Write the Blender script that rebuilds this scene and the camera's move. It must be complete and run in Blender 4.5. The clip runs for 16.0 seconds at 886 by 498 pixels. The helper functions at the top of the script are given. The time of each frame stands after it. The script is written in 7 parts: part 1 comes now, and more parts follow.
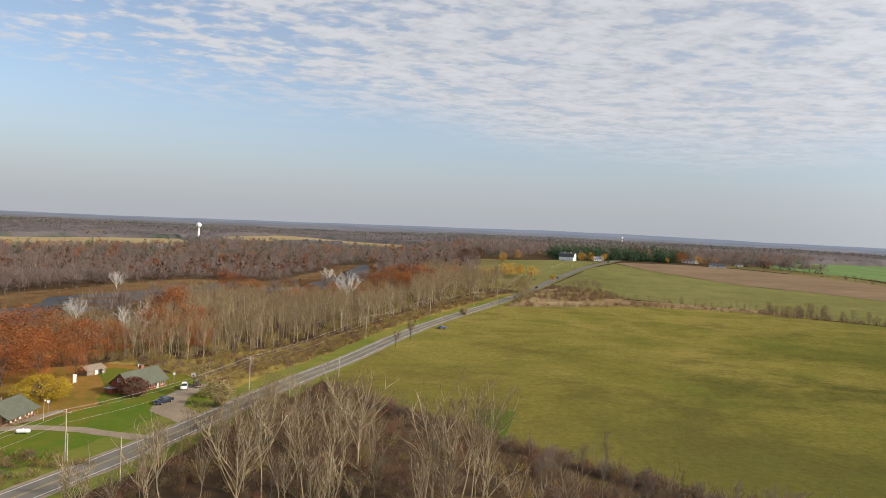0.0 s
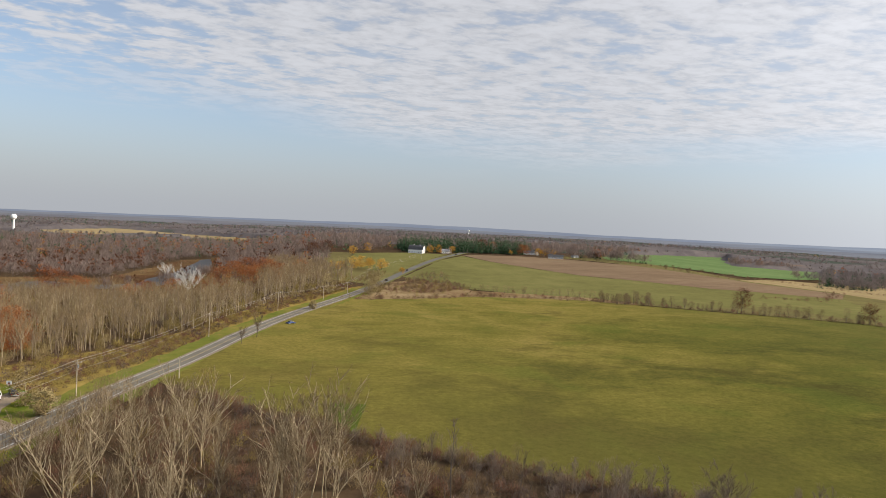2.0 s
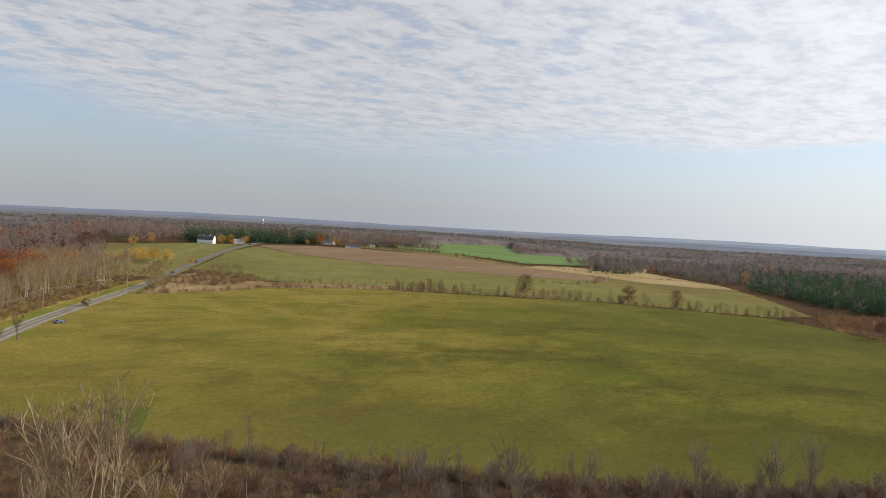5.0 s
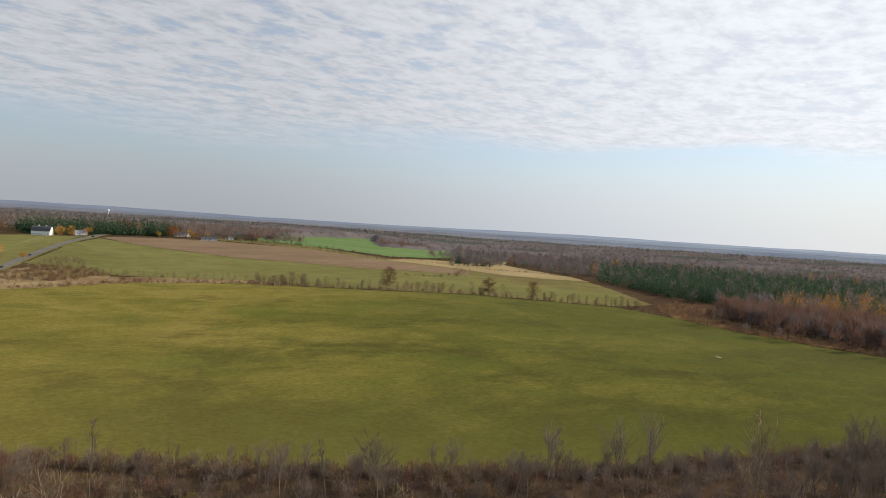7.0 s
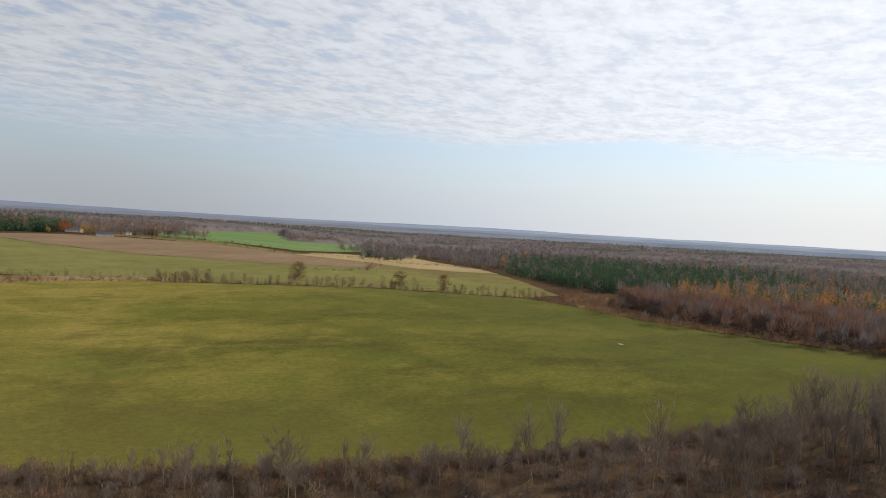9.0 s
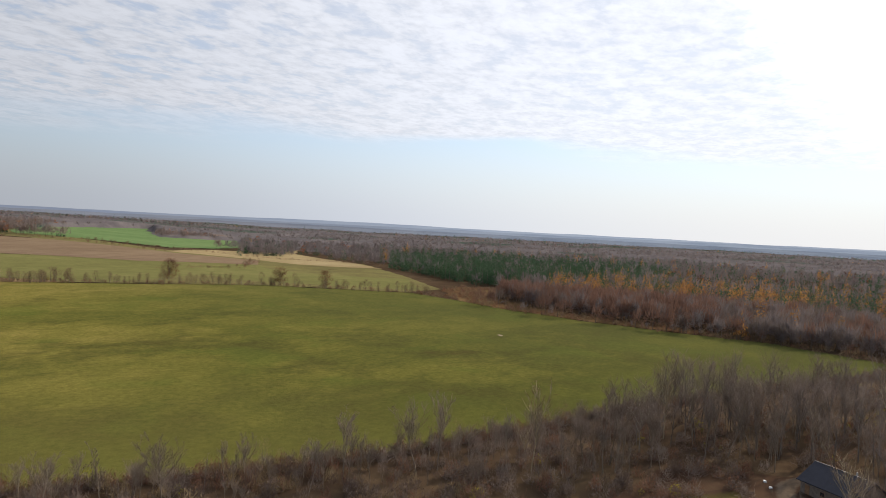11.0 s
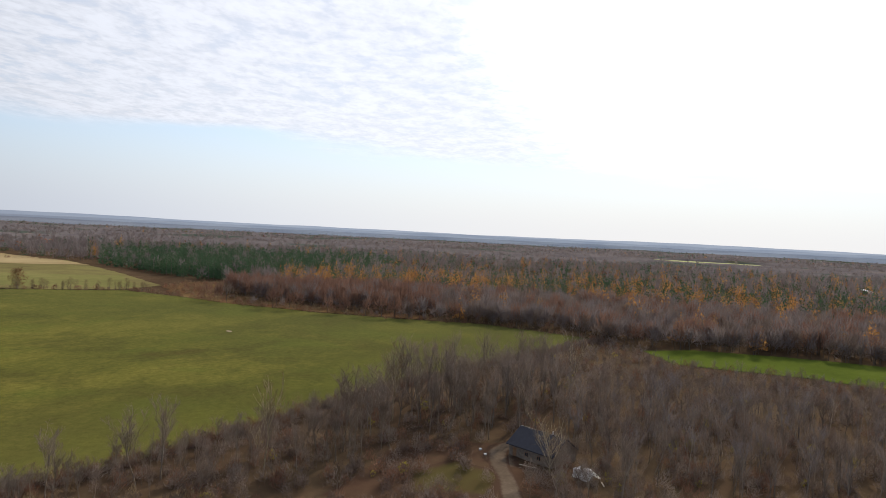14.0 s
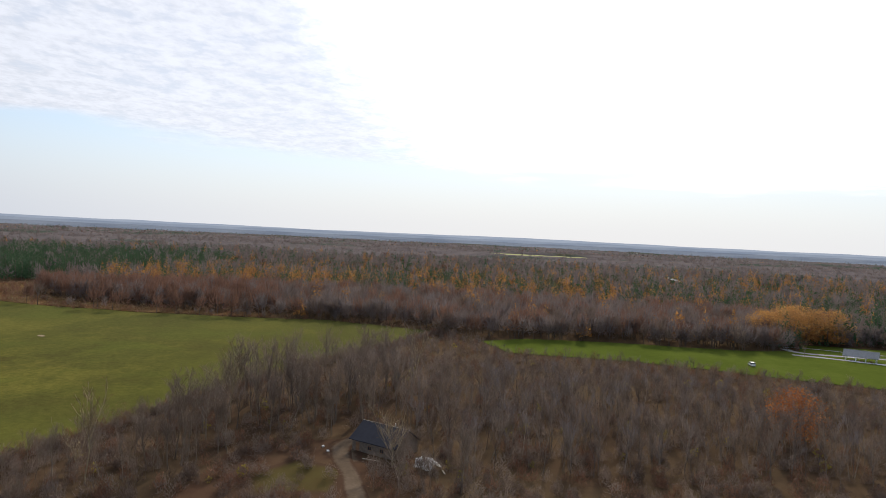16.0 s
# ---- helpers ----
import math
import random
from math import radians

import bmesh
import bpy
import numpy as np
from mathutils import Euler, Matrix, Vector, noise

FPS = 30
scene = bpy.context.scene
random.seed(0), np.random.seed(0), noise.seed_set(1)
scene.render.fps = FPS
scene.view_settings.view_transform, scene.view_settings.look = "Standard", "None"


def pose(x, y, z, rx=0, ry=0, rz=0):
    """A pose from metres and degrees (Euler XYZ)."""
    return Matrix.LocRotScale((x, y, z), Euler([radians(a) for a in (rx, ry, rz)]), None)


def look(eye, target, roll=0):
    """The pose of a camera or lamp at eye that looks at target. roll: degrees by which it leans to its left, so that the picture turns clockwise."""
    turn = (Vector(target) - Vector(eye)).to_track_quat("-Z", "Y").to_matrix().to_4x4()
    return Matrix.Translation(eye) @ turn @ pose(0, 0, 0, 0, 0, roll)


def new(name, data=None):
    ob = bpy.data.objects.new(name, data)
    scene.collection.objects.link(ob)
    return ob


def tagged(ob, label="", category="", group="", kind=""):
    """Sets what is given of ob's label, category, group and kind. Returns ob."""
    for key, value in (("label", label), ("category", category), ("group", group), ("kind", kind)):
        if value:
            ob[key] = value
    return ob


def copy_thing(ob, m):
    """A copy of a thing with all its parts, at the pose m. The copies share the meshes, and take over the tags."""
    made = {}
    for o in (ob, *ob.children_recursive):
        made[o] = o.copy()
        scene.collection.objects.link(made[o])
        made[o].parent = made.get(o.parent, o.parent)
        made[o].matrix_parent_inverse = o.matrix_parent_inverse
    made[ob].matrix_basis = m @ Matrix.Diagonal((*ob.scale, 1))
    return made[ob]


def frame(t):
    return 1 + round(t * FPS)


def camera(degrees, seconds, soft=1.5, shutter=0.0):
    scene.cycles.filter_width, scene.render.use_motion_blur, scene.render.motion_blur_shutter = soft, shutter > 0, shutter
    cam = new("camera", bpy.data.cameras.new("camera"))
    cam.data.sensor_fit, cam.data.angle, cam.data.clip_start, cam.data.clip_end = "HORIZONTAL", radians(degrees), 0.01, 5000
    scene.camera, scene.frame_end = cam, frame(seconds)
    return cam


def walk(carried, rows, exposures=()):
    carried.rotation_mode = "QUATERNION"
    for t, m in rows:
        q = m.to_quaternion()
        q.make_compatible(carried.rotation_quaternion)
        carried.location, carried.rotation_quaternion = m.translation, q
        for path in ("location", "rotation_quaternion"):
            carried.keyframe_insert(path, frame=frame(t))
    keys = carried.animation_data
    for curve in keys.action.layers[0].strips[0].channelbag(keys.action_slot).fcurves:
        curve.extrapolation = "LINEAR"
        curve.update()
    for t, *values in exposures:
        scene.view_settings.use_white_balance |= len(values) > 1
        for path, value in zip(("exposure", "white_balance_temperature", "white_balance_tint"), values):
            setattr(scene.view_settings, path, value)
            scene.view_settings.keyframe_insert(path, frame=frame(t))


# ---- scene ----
# ================= camera: a drone that hovers 52 m up and turns slowly to the right =================
EYE_HEIGHT = 52.0
cam = camera(65.0, 16.0, soft=0.8)
TURN = [(0.0, 0.0, -1.74, 2.76), (0.5, -1.67, -1.8, 2.74), (1.0, -4.67, -1.77, 2.76), (1.5, -8.87, -1.75, 2.81),
        (2.0, -12.34, -1.72, 2.86), (2.5, -14.49, -1.72, 2.76), (3.0, -15.29, -1.82, 2.67), (3.5, -16.79, -1.86, 2.71),
        (4.0, -22.2, -1.76, 2.78), (6.5, -35.71, -1.81, 3.37), (7.0, -40.18, -1.68, 3.42), (7.5, -42.87, -1.62, 3.38),
        (8.0, -43.5, -1.73, 3.29), (8.5, -45.64, -1.76, 3.23), (9.0, -47.55, -1.8, 3.14), (9.5, -50.35, -1.8, 3.1),
        (10.0, -53.38, -1.75, 3.07), (12.5, -65.39, -1.62, 2.82), (13.0, -70.58, -1.51, 2.82), (13.5, -75.07, -1.41, 2.8),
        (14.0, -79.17, -1.31, 2.8), (14.5, -82.62, -1.24, 2.81), (15.0, -84.81, -1.26, 2.69), (15.5, -88.61, -1.19, 2.75),
        (16.0, -92.15, -1.12, 2.76)]
walk(cam, [(t, pose(0, 0, EYE_HEIGHT, 90 + pitch, 0, yaw) @ pose(0, 0, 0, 0, 0, roll)) for t, yaw, pitch, roll in TURN],
     exposures=[(0.0, 0.15, 6600, 12), (4.0, 0.09, 6600, 12), (7.0, 0.02, 6560, 11), (10.0, 0.07, 6450, 12), (12.5, 0.12, 6400, 13), (16.0, 0.02, 6350, 13)])

# ================= sun, sky and clouds =================
SUN_AZ, SUN_EL = radians(104), radians(29)          # clockwise from +y
SUN_DIR = Vector((math.sin(SUN_AZ) * math.cos(SUN_EL), math.cos(SUN_AZ) * math.cos(SUN_EL), math.sin(SUN_EL)))
sun = new("sun", bpy.data.lights.new("sun", "SUN"))
sun.data.energy, sun.data.angle, sun.data.color = 5.0, radians(1.2), (1.0, 0.89, 0.72)
sun.matrix_world = look((0, 0, 300), Vector((0, 0, 300)) - SUN_DIR)


class Nodes:
    """A short way to write node trees."""

    def __init__(self, tree):
        self.tree = tree
        tree.nodes.clear()

    def add(self, kind, **inputs):
        return self.plug(self.tree.nodes.new("ShaderNode" + kind), **inputs)

    def plug(self, n, **inputs):
        for k, v in inputs.items():
            key = int(k[1:]) if k[0] == "i" and k[1:].isdigit() else k.replace("_", " ")
            s = n.inputs[key]
            if isinstance(v, bpy.types.NodeSocket):
                self.tree.links.new(v, s)
            else:
                s.default_value = v
        return n

    def math(self, op, a, b=0.0, clamp=False):
        n = self.add("Math", i0=a, i1=b)
        n.operation, n.use_clamp = op, clamp
        return n.outputs[0]

    def span(self, v, lo, hi, to0=0.0, to1=1.0, smooth=True):
        n = self.add("MapRange", i0=v, i1=lo, i2=hi, i3=to0, i4=to1)
        n.interpolation_type = "SMOOTHSTEP" if smooth else "LINEAR"
        return n.outputs[0]

    def mix(self, fac, a, b, blend="MIX"):
        n = self.tree.nodes.new("ShaderNodeMix")
        n.data_type, n.blend_type = "RGBA", blend
        for s, v in zip((n.inputs[0], n.inputs[6], n.inputs[7]), (fac, a, b)):
            if isinstance(v, bpy.types.NodeSocket):
                self.tree.links.new(v, s)
            else:
                s.default_value = v if not isinstance(v, tuple) or len(v) == 4 else (*v, 1)
        return n.outputs[2]

    def noise(self, vector, scale, detail=4.0, rough=0.55, distort=0.0):
        return self.add("TexNoise", Vector=vector, Scale=scale, Detail=detail, Roughness=rough,
                        Distortion=distort).outputs["Fac"]

    def ramp(self, fac, stops):
        n = self.add("ValToRGB", Fac=fac)
        el = n.color_ramp.elements
        while len(el) < len(stops):
            el.new(0.5)
        for e, (p, c) in zip(el, stops):
            e.position, e.color = p, (*c, 1) if len(c) == 3 else c
        return n.outputs[0]


world = bpy.data.worlds.new("sky")
scene.world = world
world.use_nodes = True
N = Nodes(world.node_tree)
sky = N.add("TexSky")
sky.sky_type, sky.sun_disc, sky.sun_elevation, sky.sun_rotation = "NISHITA", False, SUN_EL, SUN_AZ
sky.altitude, sky.air_density, sky.dust_density, sky.ozone_density = 200.0, 1.0, 0.15, 2.0
way = N.add("TexCoord").outputs["Generated"]
sep = N.add("SeparateXYZ", Vector=way)
sx, sy, sz = sep.outputs
up = N.math("MAXIMUM", sz, 0.0)
depth = N.math("ADD", up, 0.05)
flat = N.add("CombineXYZ", X=N.math("DIVIDE", sx, depth), Y=N.math("DIVIDE", sy, depth)).outputs[0]
rolls = N.add("Mapping", Vector=flat, Rotation=(0, 0, radians(-24)), Scale=(0.85, 1.1, 1.0)).outputs[0]
broad = N.noise(flat, 0.55, 3.0, 0.5)
ripple = N.noise(rolls, 5.6, 3.0, 0.5, 0.25)
fine = N.noise(rolls, 17.0, 3.0, 0.6, 0.3)
az = N.math("ARCTAN2", sx, sy)
# lower edge of the cloud sheet, as the sine of its height, by compass direction
edge = N.ramp(N.span(az, -0.8, 2.4, smooth=False), [
    (0.0, (0.20,) * 3), (0.12, (0.175,) * 3), (0.19, (0.16,) * 3), (0.25, (0.145,) * 3), (0.32, (0.11,) * 3), (0.42, (0.12,) * 3),
    (0.62, (0.12,) * 3), (0.80, (0.095,) * 3), (1.0, (0.07,) * 3)])
wob = N.math("MULTIPLY", N.math("SUBTRACT", broad, 0.5), 0.10)
rise = N.math("SUBTRACT", N.math("ADD", up, wob), edge)
sharp = N.span(az, 0.5, 1.1, 1.0, 0.4)
sheet = N.span(N.math("DIVIDE", rise, sharp), -0.035, 0.045)
patch_lo = N.math("ADD", N.span(az, -0.6, 0.12, 0.44, 0.29), N.math("MULTIPLY", N.math("SUBTRACT", N.noise(flat, 1.7, 3.0, 0.55), 0.5), 0.22))
puffs = N.span(N.math("ADD", N.math("MULTIPLY", ripple, 0.75), N.math("MULTIPLY", fine, 0.25)),
               patch_lo, N.math("ADD", patch_lo, 0.26))
cover = N.math("MULTIPLY", sheet, N.span(puffs, 0.0, 1.0, N.math("ADD", N.span(az, -0.5, 0.2, 0.06, 0.50), N.span(az, 0.4, 1.1, 0.0, 0.30)), 0.95))
# the cloud sheet glows most a little to the right of the sun
GLOW = radians(109)
facing = N.add("VectorMath", i0=way, i1=(math.sin(GLOW) * math.cos(SUN_EL), math.cos(GLOW) * math.cos(SUN_EL), math.sin(SUN_EL)))
facing.operation = "DOT_PRODUCT"
towards = facing.outputs["Value"]
glare = N.math("ADD", N.span(towards, 0.1, 0.9, 0.0, 0.52), N.span(towards, 0.845, 1.0, 0.0, 2.6))
shade = N.span(N.math("ADD", N.math("MULTIPLY", ripple, 0.6), N.math("MULTIPLY", fine, 0.4)), 0.34, 0.64, N.span(az, 0.3, 1.1, 0.51, 0.56), N.span(az, 0.3, 1.1, 0.64, 0.67))
cloud_light = N.math("MULTIPLY", shade, N.math("ADD", glare, 1.0))
cloud_rgb = N.mix(1.0, (0.93, 0.965, 1.02), N.add("CombineColor", i0=cloud_light, i1=cloud_light, i2=cloud_light).outputs[0],
                  "MULTIPLY")
# thin haze over the clear part, denser towards the horizon and whiter towards the sun
haze_fac = N.span(up, 0.0, N.span(az, -0.3, 0.7, 0.21, 0.23), 0.97, N.span(az, -0.5, 0.3, 0.22, 0.16))
haze_l = N.math("ADD", N.math("ADD", N.span(towards, 0.0, 0.9, 0.0, 0.42), N.span(towards, 0.90, 1.0, 0.0, 0.8)), 0.40)
haze_rgb = N.mix(1.0, N.mix(N.span(towards, 0.35, 0.9), (0.91, 0.99, 1.10), (0.985, 1.0, 0.99)), N.add("CombineColor", i0=haze_l, i1=haze_l, i2=haze_l).outputs[0], "MULTIPLY")
bg_sky = N.add("Background", Color=sky.outputs[0], Strength=0.138)
bg_haze = N.add("Background", Color=haze_rgb, Strength=1.0)
bg_cloud = N.add("Background", Color=cloud_rgb, Strength=1.0)
clear = N.add("MixShader", i0=haze_fac, i1=bg_sky.outputs[0], i2=bg_haze.outputs[0])
both = N.add("MixShader", i0=cover, i1=clear.outputs[0], i2=bg_cloud.outputs[0])
N.add("OutputWorld", Surface=both.outputs[0])

# ================= materials =================
def material(name, build, **kw):
    m = bpy.data.materials.new(name)
    m.use_nodes = True
    n = Nodes(m.node_tree)
    build(n, **kw)
    return m


def finish(n, color, rough=0.9, bump=None, strength=0.3, distance=0.05, metal=0.0, spec=0.3, leafy=0.0):
    ins = {"Base_Color": color, "Roughness": rough, "Metallic": metal, "Specular_IOR_Level": spec}
    if bump is not None:
        ins["Normal"] = n.add("Bump", Strength=strength, Distance=distance, Height=bump).outputs[0]
    s = n.add("BsdfPrincipled", **ins).outputs[0]
    if leafy:
        s = n.add("MixShader", i0=leafy, i1=s, i2=n.add("BsdfTranslucent", Color=color).outputs[0]).outputs[0]
    n.add("OutputMaterial", Surface=s)


def where(n):
    return n.add("NewGeometry").outputs["Position"]


def ground_mat(n, stops, fade=None, scales=(0.011, 0.06, 0.35, 2.2), weights=(0.4, 0.3, 0.2, 0.1), stretch=None, turn=0, bump=0.25):
    p = where(n)
    if stretch:
        p = n.add("Mapping", Vector=p, Rotation=(0, 0, radians(turn)), Scale=stretch).outputs[0]
    total = None
    for s, w in zip(scales, weights):
        v = n.math("MULTIPLY", n.noise(p, s, 5.0, 0.6, 0.3), w)
        total = v if total is None else n.math("ADD", total, v)
    c = n.ramp(total, stops)
    if fade:
        rim = n.add("Attribute")
        rim.attribute_name = "edge"
        ragged = n.math("ADD", rim.outputs["Fac"], n.math("MULTIPLY", n.math("SUBTRACT", n.noise(p, 0.7, 5.0, 0.7), 0.5), 1.1))
        c = n.mix(n.span(ragged, 0.15, 0.75), fade, c)
    finish(n, c, 1.0, n.noise(p, 3.0, 6.0, 0.7), bump, 0.25, spec=0.0)


def plain_mat(n, color, rough=0.6, vary=0.18, scale=1.5, metal=0.0, bump=0.1, spec=0.4):
    p = n.add("TexCoord").outputs["Object"]
    a = n.noise(p, scale, 5.0, 0.6)
    b = n.noise(p, scale * 11, 3.0, 0.6)
    f = n.math("ADD", n.math("MULTIPLY", a, 0.65), n.math("MULTIPLY", b, 0.35))
    f = n.span(f, 0.3, 0.7)
    dark = tuple(c * (1 - vary) for c in color)
    lite = tuple(min(1, c * (1 + vary)) for c in color)
    finish(n, n.mix(f, dark, lite), rough, b, bump, 0.02, metal, spec)


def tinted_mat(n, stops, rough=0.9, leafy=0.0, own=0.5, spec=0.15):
    """Colour by tint (set per tree, and by height in some crowns), each object's random number and a little grain."""
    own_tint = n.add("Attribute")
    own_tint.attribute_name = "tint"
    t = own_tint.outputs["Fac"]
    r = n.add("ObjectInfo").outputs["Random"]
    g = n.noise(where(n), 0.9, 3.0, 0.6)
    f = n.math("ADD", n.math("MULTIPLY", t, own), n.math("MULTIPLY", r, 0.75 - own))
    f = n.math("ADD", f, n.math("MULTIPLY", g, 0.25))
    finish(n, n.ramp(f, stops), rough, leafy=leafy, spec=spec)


M = {}
M["litter"] = material("leaf_litter", ground_mat, stops=[(0.3, (0.034, 0.022, 0.014)), (0.45, (0.058, 0.038, 0.024)), (0.55, (0.082, 0.056, 0.033)), (0.7, (0.114, 0.085, 0.051))])


def meadow(n):
    """Hay meadow: tawny dry patches, fresh green flushes and soft dark patches over a fine stubble grain."""
    p = where(n)
    px, py, pz = n.add("SeparateXYZ", Vector=p).outputs
    lanes = n.add("Mapping", Vector=p, Rotation=(0, 0, radians(-62)), Scale=(1.0, 1.5, 1.0)).outputs[0]
    grain = n.math("ADD", n.math("MULTIPLY", n.noise(p, 0.5, 5.0, 0.65), 0.5), n.math("MULTIPLY", n.noise(p, 2.4, 4.0, 0.7), 0.5))
    # paler far left, darker near side: sunlit gradient painted into the grass
    sunlit_rise = n.span(n.math("SUBTRACT", py, n.math("MULTIPLY", px, 0.62)), 20.0, 420.0, -0.09, 0.13)
    body = n.math("ADD", n.math("MULTIPLY", n.noise(p, 0.011, 5.0, 0.6, 0.8), 0.62), n.math("MULTIPLY", n.noise(lanes, 0.045, 5.0, 0.62, 0.6), 0.38))
    tawny = n.math("ADD", n.math("ADD", body, sunlit_rise), n.math("MULTIPLY", n.math("SUBTRACT", grain, 0.5), 0.4))
    tawny = n.span(tawny, 0.2, 0.8, 0.26, 0.74, smooth=False)
    c = n.ramp(tawny, [(0.32, (0.074, 0.075, 0.020)), (0.43, (0.096, 0.093, 0.022)), (0.52, (0.130, 0.117, 0.028)),
                       (0.61, (0.172, 0.142, 0.038)), (0.74, (0.215, 0.168, 0.055))])
    # broad soft dark patches, denser towards the near side, and their browner cores
    wet = n.math("ADD", n.math("MULTIPLY", n.noise(p, 0.019, 4.0, 0.55, 0.5), 0.6), n.math("MULTIPLY", n.noise(lanes, 0.075, 5.0, 0.65), 0.4))
    low = n.span(n.math("ADD", py, n.math("MULTIPLY", px, 0.25)), 90.0, 470.0, 0.072, -0.05)
    wet = n.math("ADD", wet, low)
    c = n.mix(n.span(wet, 0.47, 0.62, 0.0, 0.60), c, (0.052, 0.050, 0.017))
    c = n.mix(n.span(wet, 0.60, 0.72, 0.0, 0.5), c, (0.060, 0.042, 0.018))
    # fresh green flushes
    flush = n.noise(n.add("Mapping", Vector=p, Location=(310, 70, 0)).outputs[0], 0.024, 5.0, 0.6, 0.4)
    c = n.mix(n.span(flush, 0.52, 0.66, 0.0, 0.5), c, (0.084, 0.100, 0.021))
    # near edge set darker and greener
    c = n.mix(n.span(n.math("ADD", py, n.math("MULTIPLY", px, 0.6)), 165.0, 285.0, n.span(px, 5.0, 65.0, 0.0, 0.58), 0.0), c, (0.064, 0.070, 0.018))
    # right end greyed and darkened: haze painted into the grass colour
    c = n.mix(n.span(px, 160.0, 400.0, 0.0, 0.5), c, (0.078, 0.083, 0.030))
    c = n.mix(n.span(n.math("ADD", px, n.math("MULTIPLY", py, 0.4)), 60.0, 260.0, 0.34, 0.0), c, (0.186, 0.148, 0.040))
    c = n.mix(1.0, c, n.ramp(grain, [(0.3, (0.72, 0.72, 0.72)), (0.5, (1.0, 1.0, 1.0)), (0.7, (1.26, 1.24, 1.2))]), "MULTIPLY")
    finish(n, c, 0.95, n.noise(p, 1.4, 6.0, 0.75), 0.6, 0.35, spec=0.0)


M["field"] = material("meadow_grass", meadow)
M["lawn"] = material("mown_lawn", ground_mat, stops=[(0.32, (0.05, 0.075, 0.012)), (0.46, (0.075, 0.115, 0.016)), (0.56, (0.12, 0.115, 0.02)), (0.68, (0.22, 0.12, 0.03))])
M["lush"] = material("lush_grass", ground_mat, stops=[(0.3, (0.045, 0.06, 0.012)), (0.5, (0.068, 0.09, 0.016)), (0.7, (0.10, 0.12, 0.026))])
M["crop"] = material("winter_crop", ground_mat, stops=[(0.3, (0.075, 0.12, 0.045)), (0.5, (0.11, 0.165, 0.065)), (0.7, (0.16, 0.21, 0.09))])
M["hillgrass"] = material("hill_grass", ground_mat, stops=[(0.3, (0.090, 0.088, 0.034)), (0.5, (0.138, 0.132, 0.048)), (0.7, (0.195, 0.175, 0.072))])
M["soil"] = material("ploughed_soil", ground_mat, stretch=(1.0, 3.0, 1.0), turn=35, stops=[
    (0.3, (0.125, 0.086, 0.056)), (0.5, (0.175, 0.124, 0.080)), (0.7, (0.225, 0.168, 0.108))])
M["pale_field"] = material("pale_far_grass", ground_mat, stops=[(0.3, (0.25, 0.27, 0.12)), (0.5, (0.33, 0.34, 0.16)), (0.7, (0.40, 0.40, 0.22))])
M["straw"] = material("dry_stubble", ground_mat, stops=[(0.3, (0.18, 0.13, 0.066)), (0.5, (0.265, 0.205, 0.108)), (0.7, (0.34, 0.27, 0.155))])
M["margin"] = material("dull_field_margin", ground_mat, stops=[(0.3, (0.085, 0.068, 0.036)), (0.45, (0.125, 0.108, 0.046)), (0.57, (0.16, 0.142, 0.056)), (0.7, (0.205, 0.17, 0.085))])
M["sedge"] = material("rusty_sedge", ground_mat, stops=[(0.32, (0.06, 0.03, 0.017)), (0.46, (0.10, 0.055, 0.028)), (0.56, (0.15, 0.098, 0.045)), (0.7, (0.22, 0.165, 0.085))])
M["verge"] = material("verge_grass", ground_mat, stops=[(0.33, (0.07, 0.085, 0.018)), (0.45, (0.112, 0.13, 0.026)), (0.56, (0.165, 0.15, 0.038)), (0.68, (0.25, 0.18, 0.06))])
M["leaf_carpet"] = material("fallen_leaf_carpet", ground_mat, stops=[(0.34, (0.055, 0.08, 0.014)), (0.43, (0.12, 0.10, 0.022)), (0.52, (0.20, 0.115, 0.03)), (0.66, (0.29, 0.135, 0.045))])
M["rough"] = material("rough_tawny_grass", ground_mat, stops=[(0.32, (0.1, 0.066, 0.028)), (0.44, (0.17, 0.118, 0.038)), (0.54, (0.25, 0.185, 0.052)), (0.66, (0.34, 0.25, 0.09))])
M["redbrush"] = material("reddish_litter", ground_mat, stops=[(0.32, (0.034, 0.020, 0.014)), (0.46, (0.058, 0.034, 0.023)), (0.56, (0.074, 0.046, 0.029)), (0.68, (0.09, 0.066, 0.038))])
M["dirt"] = material("tan_dirt", ground_mat, fade=(0.060, 0.037, 0.025), scales=(0.05, 0.3, 1.5, 7.0), stops=[(0.3, (0.055, 0.04, 0.028)), (0.5, (0.098, 0.074, 0.053)), (0.7, (0.165, 0.128, 0.095))])
M["damp"] = material("damp_short_grass", ground_mat, fade=(0.060, 0.037, 0.025), stops=[(0.32, (0.05, 0.03, 0.017)), (0.46, (0.062, 0.045, 0.02)), (0.6, (0.068, 0.057, 0.022))])
M["gravel"] = material("gravel", ground_mat, scales=(0.05, 0.3, 1.5, 7.0), stops=[(0.3, (0.15, 0.118, 0.085)), (0.5, (0.23, 0.185, 0.135)), (0.7, (0.31, 0.255, 0.19))])


def asphalt(n, low=(0.112, 0.102, 0.086), high=(0.188, 0.172, 0.146)):
    p = where(n)
    a, b = n.noise(p, 0.08, 4.0), n.noise(p, 6.0, 6.0, 0.7)
    f = n.math("ADD", n.math("MULTIPLY", a, 0.6), n.math("MULTIPLY", b, 0.4))
    finish(n, n.ramp(f, [(0.3, low), (0.7, high)]), 0.95, b, 0.3, 0.02, spec=0.02)


